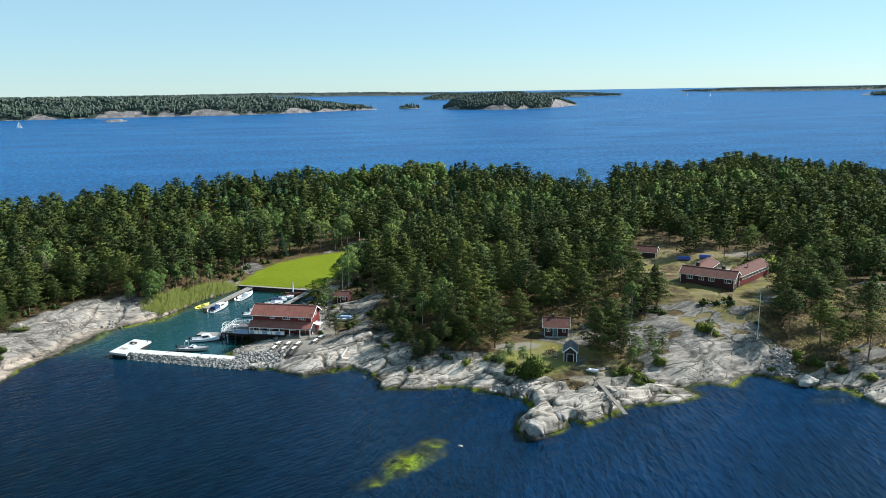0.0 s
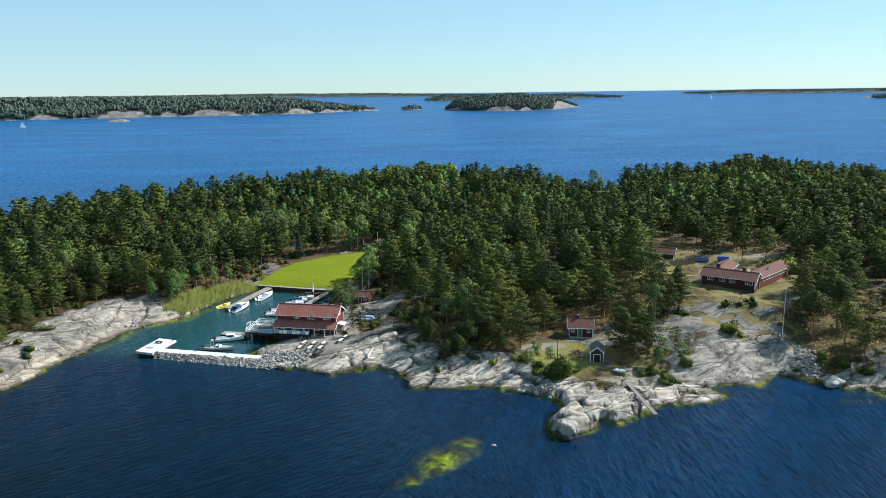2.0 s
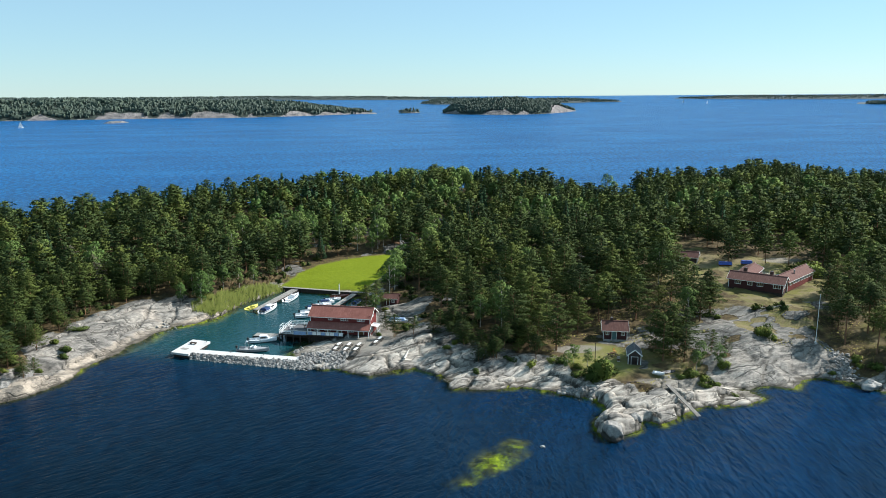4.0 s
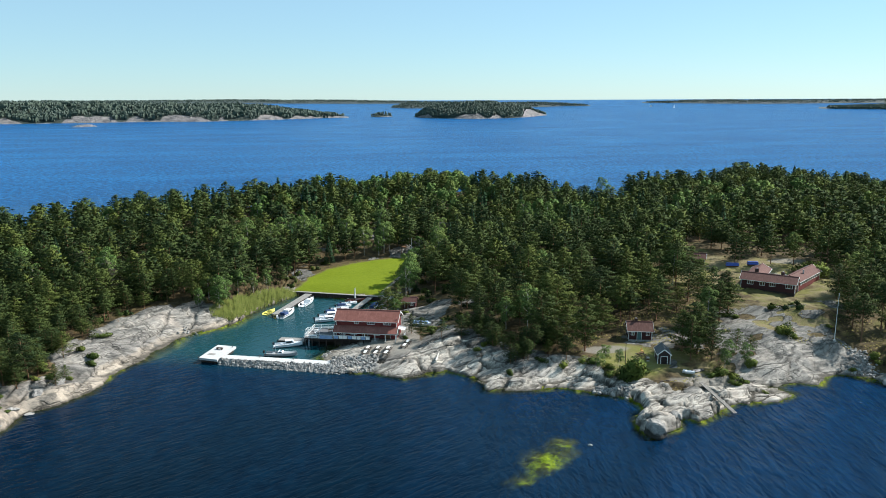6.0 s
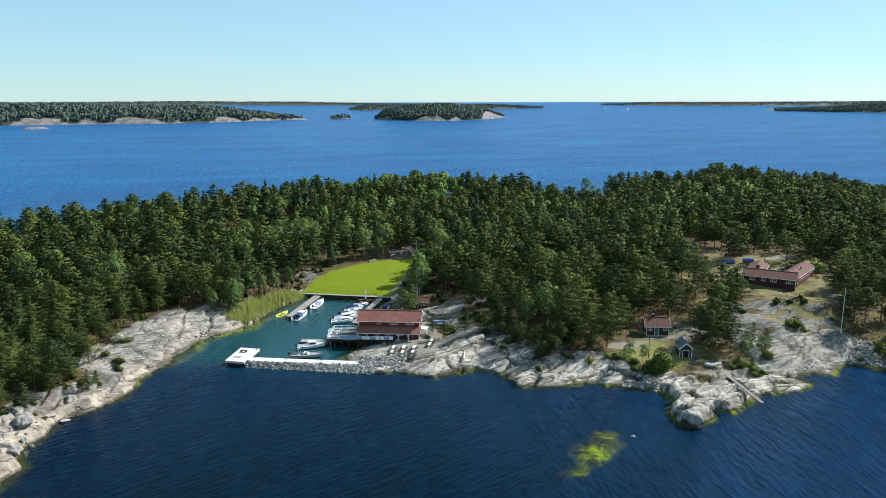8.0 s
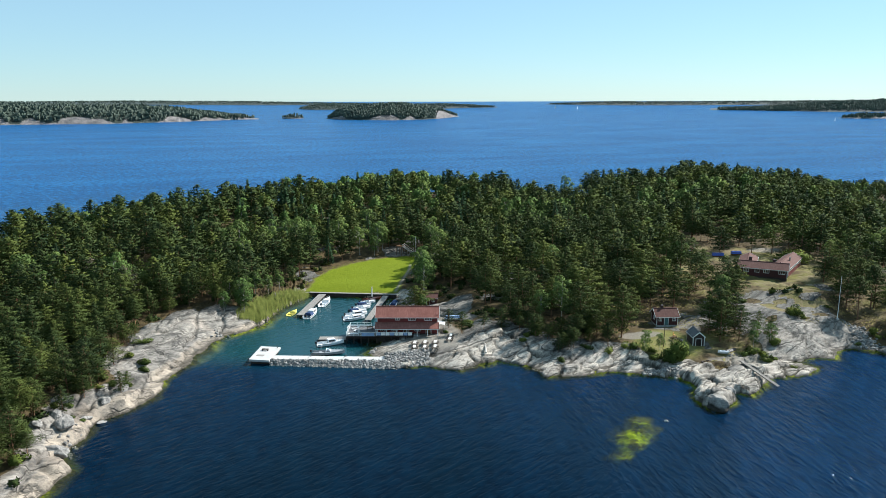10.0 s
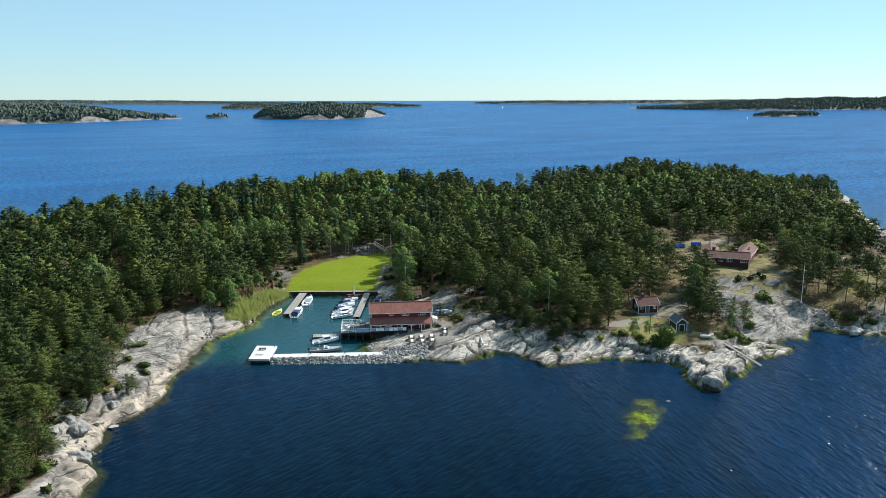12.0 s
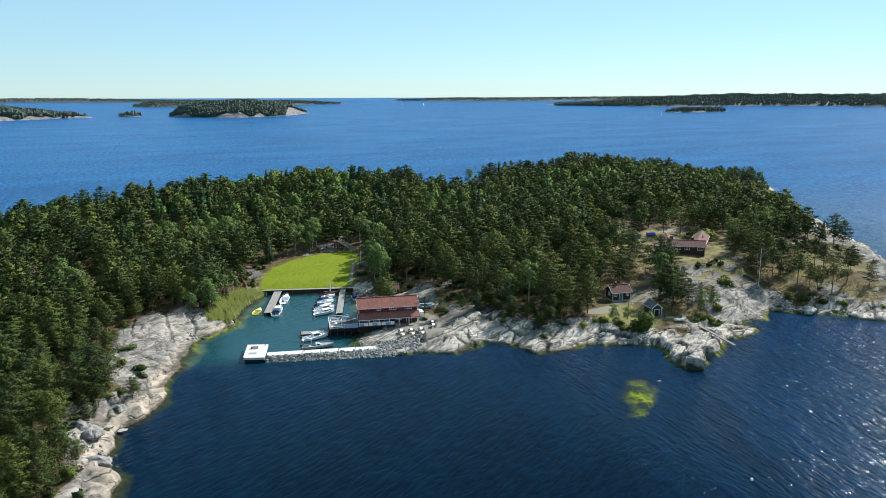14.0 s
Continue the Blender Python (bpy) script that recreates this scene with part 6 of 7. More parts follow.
gabled(far_hut, 0, 9.2, 0, 4.2, 0, 2.2, 1.3, BLACK_BOARDS, OLD_CLAY, [(1, 2, 1, 1.8), (4, 5, 1, 1.8)], over=0.4)
for x, y, s in ((74.4, 217.9, 1.0), (80.6, 217.2, 0.85)):
    tarp = thing("covered_stack", pose(x, y, ground(x, y) - 0.1, 0, 0, -10), "firewood stack under a blue tarpaulin behind the house", "woodpile", "covered stacks")
    part("logs", boxes((-1.8 * s, 1.8 * s, -0.5, 0.5, 0, 1.2)), BROWN_WOOD, tarp)
    bm = bmesh.new()
    solid(bm, [(-1.95 * s, -0.7, 0.6), (1.95 * s, -0.7, 0.6), (1.95 * s, 0.7, 0.6), (-1.95 * s, 0.7, 0.6), (-1.8 * s, -0.35, 1.45), (1.8 * s, -0.4, 1.4), (1.8 * s, 0.35, 1.4), (-1.8 * s, 0.35, 1.45)])
    part("tarpaulin", bm, TARP, tarp, "blue tarpaulin")


def flagpole(x, y, z, top, label):
    f = thing("flagpole", pose(x, y, z), label, "flagpole", "flagpoles")
    part("pole", rod((0, 0, -0.4), (0, 0, top - z), 0.075, 0.045), WHITE, f)
    part("finial", rod((0, 0, top - z), (0, 0, top - z + 0.16), 0.09), METAL, f)
    part("base", boxes((-0.22, 0.22, -0.22, 0.22, -0.2, 0.3)), CONCRETE, f)


flagpole(70.1, 154.6, ground(70.1, 154.6), 15.8, "tall white flagpole on the bare rock")
flagpole(-25.6, 238.4, ground(-25.6, 238.4), 14.0, "white flagpole at the edge of the meadow")

# ---- stairs up the slope behind the meadow ----
st = thing("outdoor_stairs", pose(-21.5, 258.5, 0, 0, 0, 140), "weathered wooden stairs with handrails on the slope", "stairs")
z0 = ground(-21.5, 258.5)
for k in range(20):
    part("step", boxes((k * 0.34, k * 0.34 + 0.32, -0.6, 0.6, z0 + k * 0.18 + 0.12, z0 + k * 0.18 + 0.17)), GREY_WOOD, st)
for s in (-0.65, 0.58):
    bm = bmesh.new()
    solid(bm, [(0, s, z0 - 0.1), (6.8, s, z0 + 3.5), (6.8, s + 0.07, z0 + 3.5), (0, s + 0.07, z0 - 0.1), (0, s, z0 + 0.15), (6.8, s, z0 + 3.75), (6.8, s + 0.07, z0 + 3.75), (0, s + 0.07, z0 + 0.15)])
    part("stringer", bm, GREY_WOOD, st)
    bm = bmesh.new()
    solid(bm, [(0, s, z0 + 0.95), (6.8, s, z0 + 4.55), (6.8, s + 0.07, z0 + 4.55), (0, s + 0.07, z0 + 0.95), (0, s, z0 + 1.05), (6.8, s, z0 + 4.65), (6.8, s + 0.07, z0 + 4.65), (0, s + 0.07, z0 + 1.05)])
    part("handrail", bm, PALE_WOOD, st)
    for k in range(4):
        u = 0.2 + k * 2.1
        part("baluster", boxes((u, u + 0.08, s, s + 0.07, z0 + u * 0.53 - 2.0, z0 + u * 0.53 + 1.0)), GREY_WOOD, st)
part("landing", boxes((6.8, 9.2, -1.1, 1.1, z0 + 3.55, z0 + 3.7), (6.9, 7.0, -1.0, -0.9, z0 - 2, z0 + 3.55), (6.9, 7.0, 0.9, 1.0, z0 - 2, z0 + 3.55), (9.0, 9.1, -1.0, -0.9, z0 - 2, z0 + 3.55), (9.0, 9.1, 0.9, 1.0, z0 - 2, z0 + 3.55)), BROWN_WOOD, st)


# ---- loose rocks ----
def boulder(x, y, sx, sy, sz, yaw, material, label, seed, z=None):
    bm = bmesh.new()
    bmesh.ops.create_icosphere(bm, subdivisions=4, radius=1.0)
    cuts = np.random.default_rng(seed + 70).normal(size=(9, 3))
    cuts = [(Vector(c).normalized(), 0.62 + 0.06 * (k % 4)) for k, c in enumerate(cuts)]
    for v in bm.verts:
        for d, at in cuts:
            over = v.co.dot(d) - at
            if over > 0:
                v.co -= d * over * 0.85
        n = noise.noise(v.co * 1.1 + Vector((seed * 7.1, 3.3, 1.7))) * 0.42 + noise.noise(v.co * 2.6 + Vector((seed, 0, 9))) * 0.12 + noise.noise(v.co * 6.5 + Vector((seed, 5, 9))) * 0.04
        v.co *= 1 + n
        v.co = Vector((v.co.x * sx, v.co.y * sy, v.co.z * sz))
    ob = part("boulder", bm, material, None)
    ob.matrix_basis = pose(x, y, (ground(x, y) if z is None else z) + sz * 0.25, 0, 0, yaw)
    return tagged(ob, label, "rock", "boulders on the shore")


boulder(74.3, 139.8, 2.6, 1.6, 1.5, 15, GUANO, "large pale rounded boulder at the waterline", 1, 0.3)
boulder(-101.6, 136.1, 1.1, 0.6, 0.16, 10, GUANO, "flat whitish rock just above the water", 2, 0.0)
boulder(31.0, 136.2, 0.9, 0.6, 0.5, 30, GUANO, "white boulder on the rocks", 3)
boulder(3.6, 116.2, 0.45, 0.35, 0.3, 0, GUANO, "small whitened rock breaking the surface", 4, 0.0)
boulder(-16.4, 150.0, 1.1, 0.7, 0.5, 40, STONE, "grey boulder in the cleft by the shore", 5)
granite_block = Mat("weathered_granite", 0.9, spec=0.15)
block_big, block_fine = granite_block.noise(0.9, 5, 0.65), granite_block.noise(5.0, 6, 0.7)
block_c = granite_block.mix(0.4, granite_block.ramp(block_big, [(0.32, (0.11, 0.108, 0.102)), (0.5, (0.24, 0.23, 0.214)), (0.68, (0.4, 0.38, 0.35))]), granite_block.ramp(block_fine, [(0.3, (0.08, 0.078, 0.072)), (0.7, (0.36, 0.345, 0.32))]))
block_z = granite_block.node("ShaderNodeSeparateXYZ")
granite_block.link(granite_block.place(), block_z.inputs[0])
# dark wet waterline band, raised so its colour also darkens the shaded face
wet_and_shade = granite_block.step(granite_block.math("ADD", block_z.outputs["Z"], granite_block.math("MULTIPLY", block_big, 0.8)), 1.0, 1.7, 0.92, 0)
granite_block.colour(granite_block.mix(wet_and_shade, block_c, (0.022, 0.022, 0.02)))
granite_block.bump(granite_block.math("ADD", block_big, granite_block.math("MULTIPLY", block_fine, 0.4)), 0.25)
GRANITE = granite_block.m
boulder(16.9, 120.6, 3.3, 2.5, 2.2, 70, GRANITE, "great rounded granite block at the tip of the point", 11, 0.2)
boulder(21.8, 125.0, 2.2, 1.3, 1.2, 75, GRANITE, "long granite block split from the point", 12, 0.5)
for k, (x, y, sx, sy, sz) in enumerate(((-99.6, 145.0, 1.9, 1.3, 1.0), (-101.6, 140.2, 1.5, 1.1, 0.8), (-105.6, 129.6, 2.6, 1.7, 1.5), (-107.8, 131.8, 1.6, 1.2, 1.1), (-104.6, 121.2, 2.4, 1.2, 1.0), (-109.5, 127.0, 1.2, 1.0, 0.8), (-104.0, 134.6, 1.3, 0.9, 0.7))):
    boulder(x, y, sx, sy, sz, 60 + 25 * k, GRANITE, "large rounded granite block on the shore", 20 + k, ground(x, y) - 0.12 * sz)
rr = np.random.default_rng(17)
shore_spots, shore_sizes = [], []
for cx, cy, sx, sy, count in ((14.5, 138.0, 3.0, 1.4, 60), (12.0, 139.6, 2.4, 1.2, 24), (84, 135, 5, 3, 30), (-103.5, 126, 2.5, 3, 26), (72.5, 147.2, 3.2, 2.4, 70), (74.6, 152.0, 2.0, 3.2, 60), (-47.2, 165, 1.0, 3.0, 12), (-84, 184.5, 3, 2, 16)):
    for k in range(count):
        x, y = cx + rr.normal() * sx * 0.6, cy + rr.normal() * sy * 0.6
        shore_spots.append((x, y, ground(x, y) + 0.05))
        shore_sizes.append(rr.uniform(0.22, 0.62))
rubble("shore_stones", shore_spots, shore_sizes, RUBBLE, "loose grey stones along the waterline", 21, "stones")

# bleached fallen tree on the south rocks
ft = thing("fallen_tree", pose(-21.4, 156.8, ground(-21.4, 156.8) + 0.3, 0, -8, 78), "bleached fallen tree trunk lying on the rocks", "dead tree")
part("trunk", rod((-1, 0, 0.3), (6.0, 0, 0.1), 0.24, 0.1), PALE_WOOD, ft)
for k in range(9):
    a = rr.uniform(-1, 1)
    part("branch", rod((1 + k * 0.55, 0, 0.25), (1.9 + k * 0.6, 1.5 * a, 0.4 + rr.uniform(0, 1.0)), 0.07, 0.02, 5), PALE_WOOD, ft)


# ---- reeds, bushes and young trees ----
def reeds():
    rr = np.random.default_rng(31)
    n = 15000
    t = rr.random(n)
    pts = np.array([(-76.5, 194.5), (-74.0, 201), (-71, 209), (-66.5, 216), (-62.5, 221.5)])
    seg = t * 4
    i = np.minimum(seg.astype(int), 3)
    p = pts[i] + (pts[i + 1] - pts[i]) * (seg - i)[:, None]
    p = p + np.stack([rr.uniform(-5.0, 1.6, n), rr.uniform(-1, 2.0, n)], -1)
    z, sd = land(p[:, 0], p[:, 1])
    z = np.maximum(z, -0.8)
    h = rr.uniform(0.9, 1.9, n) * (0.65 + 0.5 * fbm(p[:, 0] / 3, p[:, 1] / 3, 2, 8))
    a = rr.uniform(-1.5, 1.5, n)
    w = 0.055
    base = np.stack([p[:, 0], p[:, 1], z - 0.1], -1)
    side = np.stack([np.cos(a) * w, np.sin(a) * w, np.zeros(n)], -1)
    tip = base + np.stack([rr.normal(0, 0.18, n), rr.normal(0, 0.18, n), h + 0.1], -1)
    tris = np.stack([base - side, base + side, tip], 1)
    ob = new("reeds", mesh_of("reeds", tris.reshape(-1, 3), np.arange(n * 3).reshape(-1, 3), REED, {"tint": np.repeat(rr.random(n), 3)}, normals=np.tile((0.45, -0.3, 0.84), (n * 3, 1))))
    tagged(ob, "pale green reed bed along the harbour shore", "reeds", kind="stuff")


reeds()


def meadow_grass():
    rr = np.random.default_rng(33)
    n = 15000
    x, y = rr.uniform(-66, -20, n), rr.uniform(215, 264, n)
    d = ring_distance(x, y, MEADOW)
    ok = (d > -1.5) & (rr.random(n) < 0.85)
    x, y = x[ok], y[ok]
    z, sd = land(x, y)
    n = len(x)
    h = rr.uniform(0.04, 0.11, n) * (0.5 + fbm(x / 5, y / 5, 3, 12))
    a = rr.uniform(-1.5, 1.5, n)
    base = np.stack([x, y, z - 0.03], -1)
    side = np.stack([np.cos(a) * 0.15, np.sin(a) * 0.15, np.zeros(n)], -1)
    tip = base + np.stack([rr.normal(0, 0.15, n), rr.normal(0, 0.15, n), h], -1)
    tris = np.stack([base - side, base + side, tip], 1)
    ob = new("meadow_grass", mesh_of("meadow_grass", tris.reshape(-1, 3), np.arange(n * 3).reshape(-1, 3), GRASS, {"tint": np.repeat(fbm(x / 6, y / 6, 3, 14), 3)}, normals=np.tile((0.2, -0.15, 0.97), (n * 3, 1))))
    tagged(ob, "bright yellow-green meadow grass behind the quay", "grass", kind="stuff")


GRASS = foliage("meadow_blades", (0.115, 0.155, 0.006), (0.135, 0.175, 0.008), (0.158, 0.192, 0.011))
meadow_grass()
HEATH = foliage("dry_grass", (0.1, 0.085, 0.035), (0.16, 0.145, 0.045), (0.23, 0.205, 0.065))


def heath_tufts():
    """Tussocks of dry grass and heather between the rocks and round the houses."""
    rr = np.random.default_rng(61)
    n = 30000
    x, y = rr.uniform(6, 104, n), rr.uniform(136, 212, n)
    z, sd = land(x, y)
    patch = fbm(x / 5, y / 3.5, 3, 55)
    rocky = (np.hypot((x - 56.5) / 22, (y - 157.5) / 20) < 0.97) & (patch + 0.16 * smooth(y, 160, 178) < 0.66)
    ok = (sd > bare_width(x, y) + 1) & ~rocky & (fbm(x / 6, y / 6, 2, 58) > 0.4) & ~((x > 50) & (x < 100) & (y > 168)) & (np.hypot((x - 21.5) / 10, (y - 150.5) / 11.5) > 1)
    x, y = x[ok], y[ok]
    n = len(x)
    z = np.array([ground(a, b) for a, b in zip(x, y)])
    h = rr.uniform(0.1, 0.32, n)
    a = rr.uniform(-1.5, 1.5, n)
    base = np.stack([x, y, z - 0.03], -1)
    side = np.stack([np.cos(a) * 0.2, np.sin(a) * 0.2, np.zeros(n)], -1)
    tip = base + np.stack([rr.normal(0, 0.18, n), rr.normal(0, 0.18, n), h], -1)
    tris = np.stack([base - side, base + side, tip], 1)
    ob = new("dry_grass", mesh_of("dry_grass", tris.reshape(-1, 3), np.arange(n * 3).reshape(-1, 3), HEATH, {"tint": np.repeat(fbm(x / 4, y / 4, 3, 15) * 0.9, 3)}, normals=np.tile((0.3, -0.2, 0.93), (n * 3, 1))))
    tagged(ob, "tussocks of dry grass and heather among the rocks", "grass", kind="stuff")


heath_tufts()
bush_models = []
for s in range(5):
    tris, facing, _, _ = crown_bush(np.random.default_rng(700 + s), 1100, 0.12)
    bush_models.append(mesh_of("bush", tris.reshape(-1, 3), np.arange(len(tris) * 3).reshape(-1, 3), SHRUB, normals=facing))


def bush(x, y, s, label="low green bush growing from the rock", tall=1.0):
    ob = new("bush", bush_models[int(rr.integers(5))])
    ob.matrix_basis = Matrix.LocRotScale((x, y, ground(x, y) - 0.1), Euler((0, 0, rr.uniform(0, 6))), (s * rr.uniform(0.8, 1.5), s * rr.uniform(0.8, 1.3), s * tall * rr.uniform(0.45, 0.95)))
    return tagged(ob, label, "bush", "bushes on the rocks")


for x, y, s in ((-100.6, 169.6, 1.3), (-98.7, 157.6, 1.2), (-101.5, 159.5, 1.0), (-97.5, 156.2, 0.9), (-108.7, 114.1, 1.2), (-104.8, 150, 0.9), (-6, 147.6, 0.9), (5.8, 148.5, 1.0), (1.6, 151.4, 1.2), (-12, 158, 0.9), (-8, 161, 1.1), (21.8, 143.6, 1.2), (14.6, 143.6, 1.1), (12.8, 149.4, 1.2), (10.8, 150.4, 1.0), (15.4, 146.6, 1.0),
                (58.4, 157.0, 1.6), (60.6, 157.4, 1.5), (62.6, 156.6, 1.1), (38.0, 141.6, 1.2), (40.4, 141.2, 1.0), (42.5, 141.0, 0.9), (36, 141.5, 1.0), (46, 145.4, 1.3), (79, 146, 1.2), (77, 150, 1.0), (83, 143, 1.3), (87, 139, 1.1), (73, 163, 1.2), (54, 172, 1.2), (-27.8, 171.0, 0.8), (-22, 176, 1.0)):
    bush(x, y, s)
for x, y, s in ((92, 203, 2.6), (94, 205, 2.4)):
    bush(x, y, s, "bright yellow-green bush beside the house", 1.2)
for x, y, s in ((19.4, 141.6, 2.1), (17.2, 142.6, 1.7)):
    bush(x, y, s, "round bright green bush at the foot of the lawn", 1.7)
for k in range(120):
    x, y = rr.uniform(-112, 95), rr.uniform(112, 215)
    zz, dd = land(np.array([x]), np.array([y]))
    lim = bare_width(np.array([x]), np.array([y]))[0]
    if lim - 7 < dd[0] < lim + 4 and ring_distance(np.array([x]), np.array([y]), YARD)[0] < -2 and not (20 < x < 34 and y < 166) and not (44 < x < 95 and y > 158):
        bush(x, y, rr.uniform(0.5, 1.0), "low juniper bush at the edge of the rocks")


# pines with bare lower trunks, grown in the open above the eastern cove
for k in range(3):
    tall_pine = tree_model("pine", 60 + k, 2000, 0.19, "tall pine with a high open crown and bare reddish trunk", low=(0.46, 0.56))
    for x, y, s in (((78.4, 157.4, 1.05), (86.4, 162.4, 1.1), (96.0, 158.0, 1.0)), ((82.6, 152.2, 1.0), (93.0, 152.0, 1.05), (88.0, 170.0, 1.0)), ((83.4, 145.6, 0.85), (89.8, 146.0, 0.95), (99.5, 149.0, 0.95)))[k]:
        place = Matrix.LocRotScale((x, y, ground(x, y)), Euler((0, 0, rr.uniform(0, 6))), None)
        t = copy_thing(tall_pine, place) if (x, y) not in ((78.4, 157.4), (82.6, 152.2), (83.4, 145.6)) else tall_pine
        t.matrix_basis = place @ Matrix.Diagonal((s, s, s, 1))


def lone_tree(kind, x, y, s, tall=1.0):
    group = models[NAMES.index(kind)]
    t = copy_thing(group[int(rr.integers(len(group)))], pose(0, 0, 0))
    t.matrix_basis = Matrix.LocRotScale((x, y, ground(x, y)), Euler((0, 0, rr.uniform(0, 6))), (s, s, s * tall))
    return t


for x, y, s in ((53.4, 173.6, 1.0), (49.6, 170.0, 0.9), (-26.8, 174.6, 0.45), (-24.6, 169.6, 0.48), (-19.8, 165.6, 0.4), (-4.0, 152.5, 0.38), (-0.8, 156.2, 0.5), (7.5, 153, 0.5), (34.4, 149.4, 0.92), (36.8, 151.8, 1.0), (34.2, 154.0, 0.85), (38.6, 148.2, 0.75), (37.2, 155.2, 0.95), (40.2, 152.6, 0.9), (39.4, 157.8, 0.8), (45.6, 151.4, 0.45), (47.4, 148.6, 0.38), (80.2, 164.0, 0.9), (88.4, 163.6, 1.05), (82.8, 170.6, 0.95), (86.4, 181.4, 0.85), (90.2, 184.6, 1.0), (88.2, 176.6, 0.95), (93.6, 180.4, 1.05), (91.8, 174.2, 0.85), (97.0, 178.2, 1.0), (95.4, 186.5, 1.0), (-112.5, 113.5, 0.5), (-109.8, 121, 0.45), (-107, 142, 0.42)):
    lone_tree("pine", x, y, s)
for x, y, s in ((46.0, 168.4, 0.9), (-79.4, 197.6, 0.72), (-80.6, 201.4, 0.8), (15.0, 148.6, 0.45), (13.0, 145.5, 0.42), (17.6, 146.8, 0.38), (41.4, 146.2, 0.5), (44.8, 145.2, 0.48), (39.9, 144.2, 0.42), (-80.5, 199.5, 0.6), (-78.8, 203.5, 0.62), (-80, 207, 0.7), (-83.5, 203, 0.7), (-77.2, 211.5, 0.7), (-73.8, 216.6, 0.6), (-70.6, 221.4, 0.62), (-84.6, 196.4, 0.55), (-31.0, 190.8, 0.5)):
    lone_tree("birch", x, y, s)
lone_tree("birch", 69.6, 353.5, 1.2, 1.35)
for x, y, s in ((-33.0, 191.6, 0.72), (-31.2, 194.5, 0.8)):
    lone_tree("pine", x, y, s)
# young pines along the front of the wood
placed = 0
while placed < 30:
    x, y = rr.uniform(-15, 13), rr.uniform(148, 185)
    zz, dd = land(np.array([x]), np.array([y]))
    if 9.5 < dd[0] < 20 and ring_distance(np.array([x]), np.array([y]), YARD)[0] < -2.5 and not (10 < x and y < 152):
        lone_tree("pine", x, y, rr.uniform(0.3, 0.62), 0.9)
        placed += 1
placed = 0
while placed < 34:
    x, y = rr.uniform(-118, -74), rr.uniform(112, 212)
    zz, dd = land(np.array([x]), np.array([y]))
    lim = bare_width(np.array([x]), np.array([y]))[0]
    if lim - 4 < dd[0] < lim + 5:
        lone_tree("pine", x, y, rr.uniform(0.3, 0.6), 0.9)
        placed += 1

DEAD_BARK = stained("dead_bark", (0.17, 0.15, 0.13), 0.9, 0.3, 2.0)
# dead grey pines at the edge of the wood
for k, (x, y, s) in enumerate(((-111.5, 203.6, 0.95), (-109.0, 200.2, 0.85), (-121.7, 213.0, 0.95))):
    r_dead = np.random.default_rng(340 + k)
    tris, facing, limbs, lean = crown_pine(r_dead, 900, 0.2)
    dead = new("dead_pine")
    v, f = trunk_arrays(11.0, 0.17, limbs, lean)
    trunk = new("trunk", mesh_of("trunk", v, f, DEAD_BARK))
    twigs = new("crown", mesh_of("crown", tris.reshape(-1, 3), np.arange(len(tris) * 3).reshape(-1, 3), DEADWOOD, normals=facing))
    trunk.parent = twigs.parent = dead
    dead.matrix_basis = Matrix.LocRotScale((x, y, ground(x, y)), None, (s, s, s))
    tagged(dead, "dead grey pine with bare twigs among green trees", "dead tree", "dead pines")

# ---- islands and shores across the sound ----
far_rock = Mat("far_rock", 0.9)
far_tone = far_rock.noise(0.06, 7, 0.7)
far_c = far_rock.ramp(far_tone, [(0.34, (0.05, 0.05, 0.05)), (0.46, (0.16, 0.15, 0.145)), (0.66, (0.3, 0.27, 0.255))])
far_scrub = far_rock.ramp(far_rock.noise(0.03, 5, 0.65), [(0.35, (0.014, 0.026, 0.02)), (0.7, (0.03, 0.045, 0.032))])
far_edge = far_rock.math("ADD", far_rock.attr("bare"), far_rock.math("MULTIPLY", far_rock.math("SUBTRACT", far_rock.noise(0.02, 6, 0.7), 0.5), 1.1))
far_rock.colour(far_rock.mix(far_rock.step(far_edge, 0.42, 0.56), far_scrub, far_c))
far_rock.bump(far_tone, 14.0)
# ground of the farthest shores, with a bluish haze tint in its colour
hazy_floor = Mat("hazy_far_ground", 0.9)
hazy_floor.colour(hazy_floor.ramp(hazy_floor.noise(0.03, 5, 0.65), [(0.35, (0.022, 0.036, 0.034)), (0.65, (0.034, 0.05, 0.046)), (0.82, (0.05, 0.06, 0.055))]))
# distant conifers, lightened and blued in the colour for aerial haze
hazy_green = Mat("hazy_far_forest", 0.9)
fr = hazy_green.node("ShaderNodeNewGeometry").outputs["Random Per Island"]
hazy_green.colour(hazy_green.mix(hazy_green.noise(0.01, 3), hazy_green.ramp(fr, [(0, (0.03, 0.048, 0.036)), (1, (0.06, 0.086, 0.05))]), (0.045, 0.066, 0.052)))


